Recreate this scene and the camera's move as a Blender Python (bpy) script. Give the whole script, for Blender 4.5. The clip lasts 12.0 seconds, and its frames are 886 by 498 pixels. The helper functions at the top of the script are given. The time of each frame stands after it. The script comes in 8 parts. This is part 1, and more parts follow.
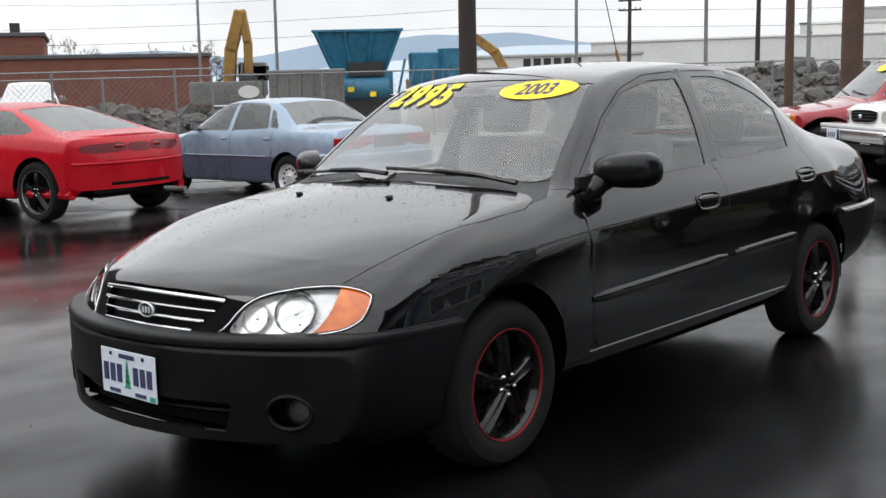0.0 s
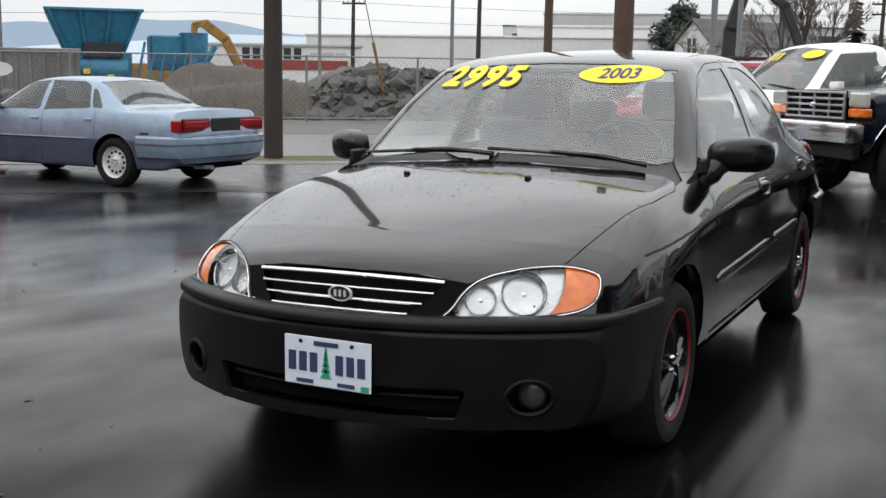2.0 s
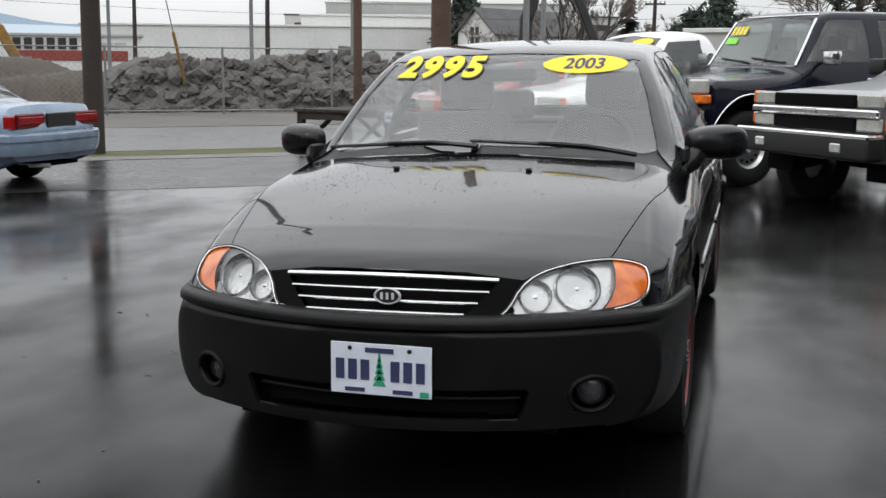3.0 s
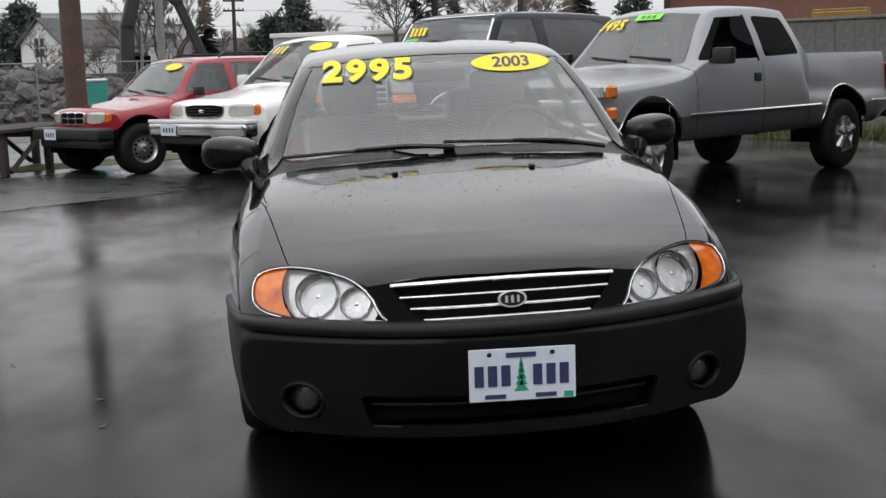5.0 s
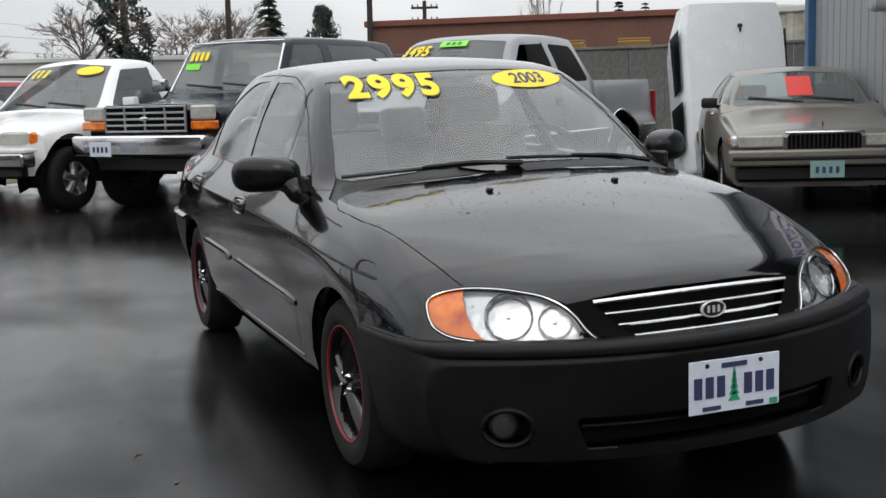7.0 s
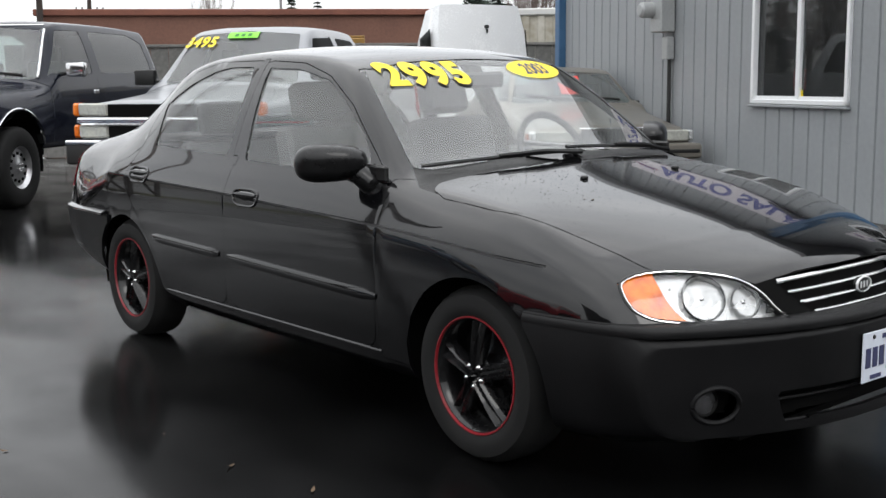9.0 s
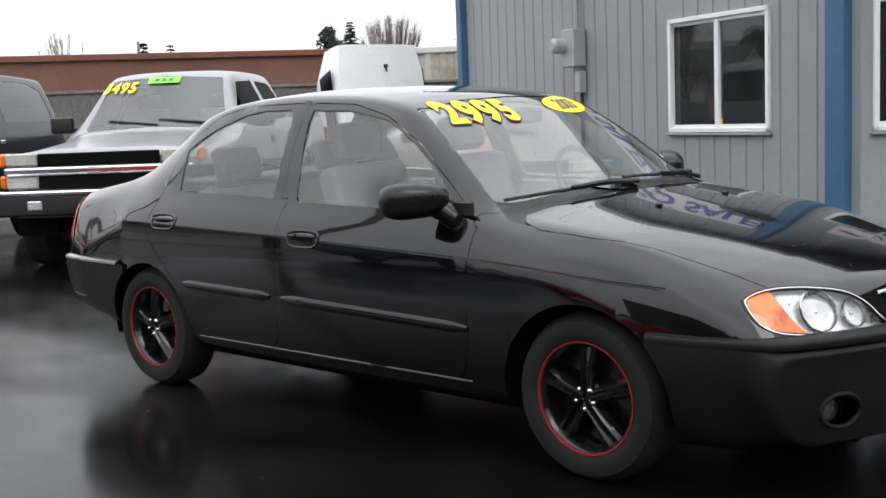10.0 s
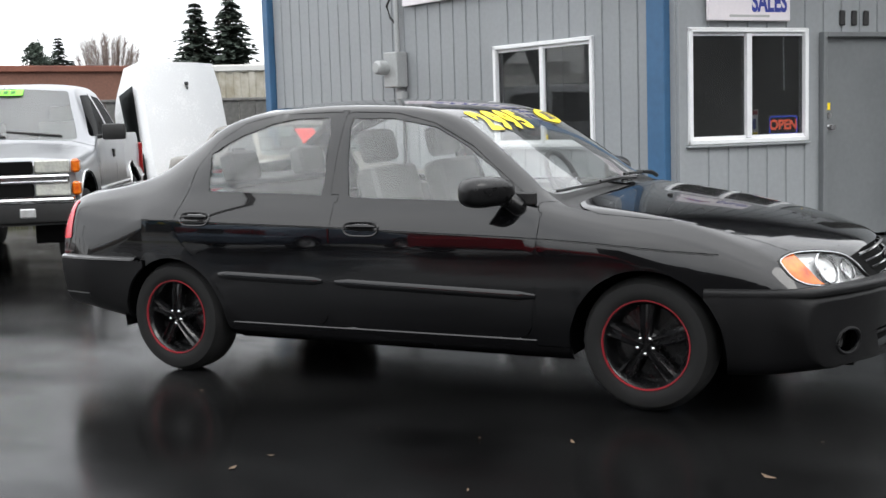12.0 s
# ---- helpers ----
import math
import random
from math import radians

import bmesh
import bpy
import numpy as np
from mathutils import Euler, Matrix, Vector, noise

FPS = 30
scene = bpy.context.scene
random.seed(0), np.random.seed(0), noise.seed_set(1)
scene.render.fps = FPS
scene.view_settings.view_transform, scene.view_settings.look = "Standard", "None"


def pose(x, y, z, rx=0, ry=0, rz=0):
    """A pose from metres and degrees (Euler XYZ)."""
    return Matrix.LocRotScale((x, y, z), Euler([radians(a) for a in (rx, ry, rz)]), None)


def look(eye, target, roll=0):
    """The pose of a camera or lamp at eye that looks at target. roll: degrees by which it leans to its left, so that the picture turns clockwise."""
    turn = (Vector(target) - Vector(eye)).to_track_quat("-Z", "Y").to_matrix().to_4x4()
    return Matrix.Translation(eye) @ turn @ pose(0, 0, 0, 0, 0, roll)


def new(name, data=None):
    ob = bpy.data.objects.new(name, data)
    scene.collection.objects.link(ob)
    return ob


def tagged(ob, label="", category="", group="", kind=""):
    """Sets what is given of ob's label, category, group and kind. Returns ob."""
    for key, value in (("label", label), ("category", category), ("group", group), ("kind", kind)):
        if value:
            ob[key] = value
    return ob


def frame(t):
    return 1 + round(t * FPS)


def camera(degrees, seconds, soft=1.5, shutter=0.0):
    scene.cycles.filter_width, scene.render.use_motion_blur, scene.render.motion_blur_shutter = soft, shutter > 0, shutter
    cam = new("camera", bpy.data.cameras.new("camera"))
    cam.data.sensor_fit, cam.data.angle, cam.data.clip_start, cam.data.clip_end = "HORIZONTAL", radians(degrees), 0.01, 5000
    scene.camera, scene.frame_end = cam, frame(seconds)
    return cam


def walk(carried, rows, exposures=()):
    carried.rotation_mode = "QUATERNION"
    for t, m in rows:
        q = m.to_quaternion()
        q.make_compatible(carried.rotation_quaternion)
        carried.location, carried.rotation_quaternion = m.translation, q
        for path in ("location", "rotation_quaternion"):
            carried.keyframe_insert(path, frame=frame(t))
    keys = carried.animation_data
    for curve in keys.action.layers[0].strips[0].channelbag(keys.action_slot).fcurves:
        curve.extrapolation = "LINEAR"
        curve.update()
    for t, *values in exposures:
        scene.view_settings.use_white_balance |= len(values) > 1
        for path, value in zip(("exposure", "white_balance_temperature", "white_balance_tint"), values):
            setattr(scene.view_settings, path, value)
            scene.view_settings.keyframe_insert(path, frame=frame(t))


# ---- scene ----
cam = camera(42.4, 12.0)
METRES, EYE, TURN = 9.63, 1.312, 41.4
ROWS = [
    (0.0, 0.0, 0.0, 0.0, -0.2, -8.11, 1.43),
    (0.5, -0.0405, 0.0042, -0.0009, -2.64, -9.07, -0.19),
    (1.0, -0.0812, 0.0054, -0.0005, -9.7, -8.57, 2.89),
    (1.5, -0.1227, 0.0187, -0.0032, -11.86, -8.44, 0.61),
    (2.0, -0.163, 0.0316, -0.0046, -14.96, -8.59, -0.78),
    (2.5, -0.2046, 0.0456, -0.0046, -20.87, -8.83, -0.26),
    (4.5, -0.3255, 0.1471, -0.0034, -40.49, -8.83, 0.04),
    (5.0, -0.36, 0.171, -0.0045, -47.39, -8.98, 1.84),
    (5.5, -0.3811, 0.2017, -0.0053, -50.29, -7.73, 0.28),
    (6.0, -0.3991, 0.235, -0.0047, -55.05, -8.91, -1.19),
    (6.5, -0.4226, 0.2693, -0.0058, -60.77, -8.89, 0.81),
    (7.0, -0.4342, 0.3065, -0.0064, -63.75, -7.95, 1.67),
    (9.0, -0.4787, 0.4613, -0.0072, -81.26, -8.38, 0.53),
    (9.5, -0.4899, 0.5039, -0.0052, -86.1, -7.59, 2.61),
    (10.0, -0.4984, 0.5483, -0.0053, -89.06, -6.68, 2.23),
    (10.5, -0.5187, 0.5893, -0.0095, -93.1, -6.93, 1.07),
    (11.0, -0.5344, 0.6313, -0.0097, -96.74, -7.19, 0.22),
    (11.5, -0.5463, 0.6728, -0.0058, -99.61, -6.87, 0.34),
    (12.0, -0.5681, 0.7146, -0.0068, -104.15, -6.1, 1.8),
]
walk(cam, [(t, pose(3.186, -3.0, EYE, 0, 0, TURN) @ pose(METRES * x, METRES * y, METRES * z, 90 + pitch, roll, yaw)) for t, x, y, z, yaw, pitch, roll in ROWS],
     exposures=[(0.0, -0.15), (2.5, -0.25), (4.5, -0.4), (7.0, -0.45), (9.0, 0.0), (10.5, 0.16), (12.0, 0.44)])

# ---- world and light: a bright overcast sky after rain ----
world = bpy.data.worlds.new("overcast_sky")
scene.world = world
world.use_nodes = True
wn, wl = world.node_tree.nodes, world.node_tree.links
wn.clear()
w_out, w_bg = wn.new("ShaderNodeOutputWorld"), wn.new("ShaderNodeBackground")
w_sky = wn.new("ShaderNodeTexSky")
w_sky.sky_type, w_sky.sun_disc = "NISHITA", False
w_sky.sun_elevation, w_sky.sun_rotation = radians(32), radians(200)
w_co, w_map, w_cloud = wn.new("ShaderNodeTexCoord"), wn.new("ShaderNodeMapping"), wn.new("ShaderNodeTexNoise")
w_map.inputs["Scale"].default_value = (1.0, 1.0, 2.6)
w_cloud.inputs["Scale"].default_value, w_cloud.inputs["Detail"].default_value, w_cloud.inputs["Roughness"].default_value = 2.2, 5.0, 0.55
w_ramp = wn.new("ShaderNodeValToRGB")
w_ramp.color_ramp.elements[0].position, w_ramp.color_ramp.elements[0].color = 0.30, (6.6, 6.8, 7.1, 1)
w_ramp.color_ramp.elements[1].position, w_ramp.color_ramp.elements[1].color = 0.68, (9.8, 9.9, 10.0, 1)
w_sep, w_lift, w_gain = wn.new("ShaderNodeSeparateXYZ"), wn.new("ShaderNodeMapRange"), wn.new("ShaderNodeMixRGB")
w_lift.inputs["From Min"].default_value, w_lift.inputs["From Max"].default_value = 0.0, 1.0
w_lift.inputs["To Min"].default_value, w_lift.inputs["To Max"].default_value = 1.24, 3.0
w_gain.blend_type = "MULTIPLY"
w_gain.inputs["Fac"].default_value = 1.0
w_mix = wn.new("ShaderNodeMixRGB")
w_mix.inputs["Fac"].default_value = 0.93
wl.new(w_co.outputs["Generated"], w_map.inputs["Vector"])
wl.new(w_map.outputs["Vector"], w_cloud.inputs["Vector"])
wl.new(w_cloud.outputs["Fac"], w_ramp.inputs["Fac"])
wl.new(w_sky.outputs["Color"], w_mix.inputs["Color1"])
wl.new(w_co.outputs["Generated"], w_sep.inputs["Vector"])
wl.new(w_sep.outputs["Z"], w_lift.inputs["Value"])
wl.new(w_ramp.outputs["Color"], w_gain.inputs["Color1"])
wl.new(w_lift.outputs["Result"], w_gain.inputs["Color2"])
wl.new(w_gain.outputs["Color"], w_mix.inputs["Color2"])
wl.new(w_mix.outputs["Color"], w_bg.inputs["Color"])
w_bg.inputs["Strength"].default_value = 0.10
wl.new(w_bg.outputs["Background"], w_out.inputs["Surface"])

sun = new("sun", bpy.data.lights.new("sun", "SUN"))
sun.data.energy, sun.data.angle, sun.data.color = 0.6, radians(25), (1.0, 0.98, 0.95)
sun.matrix_world = look((-6, -14, 16), (0, 0, 0))


# ---- materials ----
def material(name, base, rough=0.5, metal=0.0, coat=0.0, vary=0.12, grain=40.0, stain=2.0, bump=0.0, bump_scale=200.0, rough_vary=0.08, spec=0.5, second=None, emit=0.0):
    """A procedural surface: colour that varies at two scales, uneven gloss and a fine relief."""
    m = bpy.data.materials.new(name)
    m.use_nodes = True
    n, l = m.node_tree.nodes, m.node_tree.links
    b = n["Principled BSDF"]
    b.inputs["Metallic"].default_value = metal
    b.inputs["Coat Weight"].default_value, b.inputs["Coat Roughness"].default_value = coat, 0.03
    b.inputs["Specular IOR Level"].default_value = spec
    co = n.new("ShaderNodeTexCoord")
    fine, broad = n.new("ShaderNodeTexNoise"), n.new("ShaderNodeTexNoise")
    fine.inputs["Scale"].default_value, fine.inputs["Detail"].default_value = grain, 4.0
    broad.inputs["Scale"].default_value, broad.inputs["Detail"].default_value = stain, 5.0
    mixed = n.new("ShaderNodeMath")
    mixed.operation = "MULTIPLY_ADD"
    mixed.inputs[1].default_value = 0.45
    half = n.new("ShaderNodeMath")
    half.operation = "MULTIPLY"
    half.inputs[1].default_value = 0.55
    for t in (fine, broad):
        l.new(co.outputs["Object"], t.inputs["Vector"])
    l.new(broad.outputs["Fac"], half.inputs[0])
    l.new(fine.outputs["Fac"], mixed.inputs[0])
    l.new(half.outputs[0], mixed.inputs[2])
    ramp = n.new("ShaderNodeValToRGB")
    lo = second or tuple(max(0.0, c * (1 - vary)) for c in base)
    hi = base if second else tuple(min(1.0, c * (1 + vary)) for c in base)
    ramp.color_ramp.elements[0].position, ramp.color_ramp.elements[0].color = 0.36, (*lo, 1)
    ramp.color_ramp.elements[1].position, ramp.color_ramp.elements[1].color = 0.64, (*hi, 1)
    l.new(mixed.outputs[0], ramp.inputs["Fac"])
    l.new(ramp.outputs["Color"], b.inputs["Base Color"])
    rr = n.new("ShaderNodeMapRange")
    rr.inputs["From Min"].default_value, rr.inputs["From Max"].default_value = 0.3, 0.7
    rr.inputs["To Min"].default_value, rr.inputs["To Max"].default_value = max(0.02, rough - rough_vary), min(1.0, rough + rough_vary)
    l.new(mixed.outputs[0], rr.inputs["Value"])
    l.new(rr.outputs["Result"], b.inputs["Roughness"])
    if bump:
        bt, bn = n.new("ShaderNodeTexNoise"), n.new("ShaderNodeBump")
        bt.inputs["Scale"].default_value, bt.inputs["Detail"].default_value = bump_scale, 3.0
        bn.inputs["Strength"].default_value, bn.inputs["Distance"].default_value = bump, 0.004
        l.new(co.outputs["Object"], bt.inputs["Vector"])
        l.new(bt.outputs["Fac"], bn.inputs["Height"])
        l.new(bn.outputs["Normal"], b.inputs["Normal"])
    if emit:
        b.inputs["Emission Color"].default_value, b.inputs["Emission Strength"].default_value = (*base, 1), emit
    return m


def glass(name, tint=(0.75, 0.8, 0.78), gloss=1.0, rough=0.02, ior=1.5, film=0.0):
    m = bpy.data.materials.new(name)
    m.use_nodes = True
    n, l = m.node_tree.nodes, m.node_tree.links
    n.clear()
    out, mix = n.new("ShaderNodeOutputMaterial"), n.new("ShaderNodeMixShader")
    clear, shine, facing = n.new("ShaderNodeBsdfTransparent"), n.new("ShaderNodeBsdfGlossy"), n.new("ShaderNodeLayerWeight")
    clear.inputs["Color"].default_value = (*tint, 1)
    shine.inputs["Roughness"].default_value = rough
    shine.inputs["Color"].default_value = (gloss, gloss, gloss, 1)
    # gloss grows towards grazing sight, alike from both sides of the pane
    least = ((ior - 1) / (ior + 1)) ** 2
    steep, gain = n.new("ShaderNodeMath"), n.new("ShaderNodeMath")
    facing.inputs["Blend"].default_value = 0.5
    steep.operation, steep.inputs[1].default_value = "POWER", 5.0
    gain.operation, gain.inputs[1].default_value, gain.inputs[2].default_value = "MULTIPLY_ADD", 1 - least, least
    l.new(facing.outputs["Facing"], steep.inputs[0])
    l.new(steep.outputs[0], gain.inputs[0])
    l.new(gain.outputs[0], mix.inputs["Fac"])
    l.new(clear.outputs["BSDF"], mix.inputs[1])
    l.new(shine.outputs["BSDF"], mix.inputs[2])
    if film:
        # thin uneven pale film: dust and drizzle, plus sky glare put into the colour
        haze, veil, co, spots, amount = n.new("ShaderNodeMixShader"), n.new("ShaderNodeBsdfDiffuse"), n.new("ShaderNodeTexCoord"), n.new("ShaderNodeTexNoise"), n.new("ShaderNodeMapRange")
        veil.inputs["Color"].default_value = (0.78, 0.80, 0.81, 1)
        spots.inputs["Scale"].default_value, spots.inputs["Detail"].default_value = 3.0, 6.0
        amount.inputs["From Min"].default_value, amount.inputs["From Max"].default_value = 0.3, 0.7
        amount.inputs["To Min"].default_value, amount.inputs["To Max"].default_value = film * 0.7, film * 1.3
        l.new(co.outputs["Object"], spots.inputs["Vector"])
        l.new(spots.outputs["Fac"], amount.inputs["Value"])
        l.new(amount.outputs["Result"], haze.inputs["Fac"])
        l.new(mix.outputs["Shader"], haze.inputs[1])
        l.new(veil.outputs["BSDF"], haze.inputs[2])
        l.new(haze.outputs["Shader"], out.inputs["Surface"])
        return m
    l.new(mix.outputs["Shader"], out.inputs["Surface"])
    return m


def wet_asphalt():
    """Dark rough asphalt under a thin, patchy film of water."""
    m = bpy.data.materials.new("wet_asphalt")
    m.use_nodes = True
    n, l = m.node_tree.nodes, m.node_tree.links
    n.clear()
    out, mix = n.new("ShaderNodeOutputMaterial"), n.new("ShaderNodeMixShader")
    stone, film, fres = n.new("ShaderNodeBsdfDiffuse"), n.new("ShaderNodeBsdfGlossy"), n.new("ShaderNodeFresnel")
    fres.inputs["IOR"].default_value = 1.33
    co, flat = n.new("ShaderNodeTexCoord"), n.new("ShaderNodeMapping")
    flat.inputs["Scale"].default_value = (1.0, 0.55, 1.0)
    flat.inputs["Rotation"].default_value = (0, 0, radians(35))
    l.new(co.outputs["Object"], flat.inputs["Vector"])
    pool, grit, patch, wet = (n.new("ShaderNodeTexNoise") for k in range(4))
    for t, s, d, src in ((pool, 0.45, 5.0, flat.outputs["Vector"]), (grit, 160.0, 3.0, co.outputs["Object"]), (patch, 1.6, 6.0, co.outputs["Object"]), (wet, 1.1, 7.0, flat.outputs["Vector"])):
        t.inputs["Scale"].default_value, t.inputs["Detail"].default_value = s, d
        l.new(src, t.inputs["Vector"])
    ramp = n.new("ShaderNodeValToRGB")
    ramp.color_ramp.elements[0].position, ramp.color_ramp.elements[0].color = 0.35, (0.0018, 0.0018, 0.0019, 1)
    ramp.color_ramp.elements[1].position, ramp.color_ramp.elements[1].color = 0.7, (0.0065, 0.0065, 0.0067, 1)
    l.new(patch.outputs["Fac"], ramp.inputs["Fac"])
    l.new(ramp.outputs["Color"], stone.inputs["Color"])
    rough = n.new("ShaderNodeMapRange")
    rough.inputs["From Min"].default_value, rough.inputs["From Max"].default_value = 0.36, 0.60
    rough.inputs["To Min"].default_value, rough.inputs["To Max"].default_value = 0.09, 0.24
    l.new(pool.outputs["Fac"], rough.inputs["Value"])
    l.new(rough.outputs["Result"], film.inputs["Roughness"])
    power, gain, cover = n.new("ShaderNodeMath"), n.new("ShaderNodeMath"), n.new("ShaderNodeMapRange")
    power.operation, power.inputs[1].default_value = "POWER", 1.2
    gain.operation, gain.use_clamp = "MULTIPLY", True
    cover.inputs["From Min"].default_value, cover.inputs["From Max"].default_value = 0.34, 0.56
    cover.inputs["To Min"].default_value, cover.inputs["To Max"].default_value = 0.80, 1.50
    l.new(wet.outputs["Fac"], cover.inputs["Value"])
    l.new(fres.outputs["Fac"], power.inputs[0])
    l.new(power.outputs[0], gain.inputs[0])
    l.new(cover.outputs["Result"], gain.inputs[1])
    l.new(gain.outputs[0], mix.inputs["Fac"])
    bn, st = n.new("ShaderNodeBump"), n.new("ShaderNodeMapRange")
    st.inputs["From Min"].default_value, st.inputs["From Max"].default_value = 0.42, 0.62
    st.inputs["To Min"].default_value, st.inputs["To Max"].default_value = 0.02, 0.10
    l.new(pool.outputs["Fac"], st.inputs["Value"])
    l.new(st.outputs["Result"], bn.inputs["Strength"])
    bn.inputs["Distance"].default_value = 0.004
    l.new(grit.outputs["Fac"], bn.inputs["Height"])
    l.new(bn.outputs["Normal"], film.inputs["Normal"])
    l.new(stone.outputs["BSDF"], mix.inputs[1])
    l.new(film.outputs["BSDF"], mix.inputs[2])
    l.new(mix.outputs["Shader"], out.inputs["Surface"])
    return m


ASPHALT = wet_asphalt()
BLACK_PAINT = material("black_paint", (0.0025, 0.0025, 0.003), 0.14, coat=1.0, vary=0.2, grain=300, rough_vary=0.05, spec=0.08)
BUMPER_GREY = material("worn_black_bumper", (0.0036, 0.0036, 0.004), 0.38, vary=0.3, grain=160, stain=6, bump=0.25, bump_scale=900, spec=0.22)
TRIM = material("black_plastic", (0.007, 0.007, 0.007), 0.45, vary=0.25, bump=0.2, bump_scale=700)
RUBBER = material("tyre_rubber", (0.009, 0.009, 0.009), 0.75, vary=0.3, grain=90, stain=9, bump=0.3, bump_scale=300, spec=0.22)
# Near-black: recess and wheel-well shade put into the colour; also dull nose plastic.
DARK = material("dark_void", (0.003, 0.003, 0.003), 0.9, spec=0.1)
CHROME = material("chrome", (0.75, 0.75, 0.76), 0.12, metal=1.0, vary=0.06)
ALLOY = material("dull_alloy", (0.45, 0.45, 0.46), 0.32, metal=0.9, vary=0.15)
BUMPER_WET = material("wet_black_bumper", (0.008, 0.008, 0.009), 0.22, coat=0.8, vary=0.3, grain=60, stain=6, spec=0.4)
RIM_BLACK = material("gloss_black_rim", (0.005, 0.005, 0.0055), 0.24, coat=0.45, vary=0.3, spec=0.25)
RED_RING = material("red_ring", (0.20, 0.006, 0.012), 0.4, vary=0.2)
AMBER = material("amber_lens", (0.78, 0.20, 0.012), 0.15, coat=0.8, second=(0.42, 0.055, 0.003), grain=14, stain=12, bump=0.5, bump_scale=45)
TAIL_RED = material("bright_red_lens", (0.62, 0.012, 0.035), 0.2, coat=0.5, vary=0.2, grain=25)
RED_LENS = material("red_lens", (0.26, 0.009, 0.010), 0.2, coat=0.4, vary=0.15, grain=25)
REFLECTOR = material("lamp_reflector", (0.60, 0.61, 0.61), 0.24, metal=0.55, vary=0.25, grain=16, bump=0.5, bump_scale=45)
BOWL = material("ribbed_lamp_bowl", (0.27, 0.275, 0.275), 0.16, metal=0.95, vary=0.45, grain=50, bump=1.0, bump_scale=50)
BADGE = material("pale_badge", (0.62, 0.63, 0.64), 0.3, metal=0.25, vary=0.1)
CABIN = material("pale_grey_trim", (0.27, 0.27, 0.265), 0.85, vary=0.12, bump=0.2)
BOWL_DARK = material("dark_lamp_glass", (0.09, 0.09, 0.095), 0.2, metal=0.4, coat=0.6, vary=0.4, grain=60)
LAMP_CREAM = material("cream_lamp_lens", (0.46, 0.46, 0.41), 0.16, coat=0.8, second=(0.30, 0.31, 0.29), grain=40, stain=6)
LAMP_DARK = material("dark_red_lamp", (0.12, 0.004, 0.007), 0.3, coat=0.2, vary=0.2, grain=30, spec=0.2)
MIRROR_BLACK = material("satin_black_cap", (0.005, 0.005, 0.0055), 0.32, coat=0.25, vary=0.2, spec=0.25)
SEAT = material("grey_cloth", (0.13, 0.13, 0.132), 0.9, vary=0.18, grain=120, bump=0.3)
DASH = material("grey_dash", (0.03, 0.03, 0.031), 0.7, vary=0.15, bump=0.2)
WINDOW = glass("car_glass", (0.92, 0.94, 0.93), 1.0, 0.01, 1.95, 0.05)
TRUCK_GLASS = glass("truck_glass", (0.64, 0.75, 0.72), 1.0, 0.02, 1.8, 0.09)
SIDE_CLEAR = glass("side_window_glass", (0.92, 0.94, 0.93), 1.0, 0.07, 1.75, 0.04)
SIDE_GLASS = glass("side_glass", (0.42, 0.46, 0.455), 1.0, 0.02, 1.6, 0.04)
LENS = glass("clear_lens", (0.92, 0.92, 0.92), 1.0, 0.03, 1.45)
WATER = material("water_bead", (0.02, 0.02, 0.02), 0.03, vary=0.05, rough_vary=0.01, spec=0.5)
OLD_LEAF = material("old_leaf", (0.09, 0.055, 0.03), 0.8, vary=0.3)
TINTED = glass("tinted_glass", (0.07, 0.075, 0.075), 0.14, 0.02, 1.55)
PLATE_WHITE = material("plate_white", (0.62, 0.66, 0.74), 0.35, vary=0.06)
INK_BLUE = material("ink_blue", (0.03, 0.035, 0.10), 0.5)
PLATE_TEAL = material("plate_teal", (0.22, 0.36, 0.34), 0.4, vary=0.1)
INK_GREEN = material("ink_green", (0.02, 0.30, 0.16), 0.5)
STICKER_YELLOW = material("sticker_yellow", (0.90, 0.68, 0.01), 0.45, vary=0.05)
STICKER_GREEN = material("sticker_green", (0.22, 0.75, 0.05), 0.45, vary=0.05)
GLYPH_GREEN = material("dark_green_print", (0.03, 0.20, 0.02), 0.5)
STICKER_RED = material("sticker_red", (0.75, 0.06, 0.05), 0.5, vary=0.08)
RED_PAINT = material("red_paint", (0.42, 0.003, 0.012), 0.3, coat=0.35, vary=0.1, spec=0.15)
MAROON_PAINT = material("maroon_paint", (0.27, 0.013, 0.022), 0.22, coat=0.8, vary=0.12, spec=0.2)
BLUE_PAINT = material("light_blue_metallic", (0.22, 0.295, 0.385), 0.28, metal=0.3, coat=0.6, vary=0.08, grain=400)
BLUE_DARK = material("slate_blue_metallic", (0.10, 0.122, 0.18), 0.3, metal=0.35, coat=0.6, vary=0.08, grain=400)
WHITE_PAINT = material("white_paint", (0.78, 0.78, 0.78), 0.22, coat=0.7, vary=0.03)
NAVY_PAINT = material("navy_paint", (0.006, 0.008, 0.016), 0.22, coat=0.35, vary=0.15, spec=0.12)
SILVER_PAINT = material("silver_metallic", (0.26, 0.268, 0.283), 0.32, metal=0.4, coat=0.4, vary=0.06, grain=400)
SILVER_DARK = material("lower_grey_metallic", (0.085, 0.088, 0.092), 0.35, metal=0.4, coat=0.3, vary=0.1, grain=400)
BEIGE_PAINT = material("beige_metallic", (0.20, 0.182, 0.155), 0.34, metal=0.35, coat=0.5, vary=0.08, grain=300)


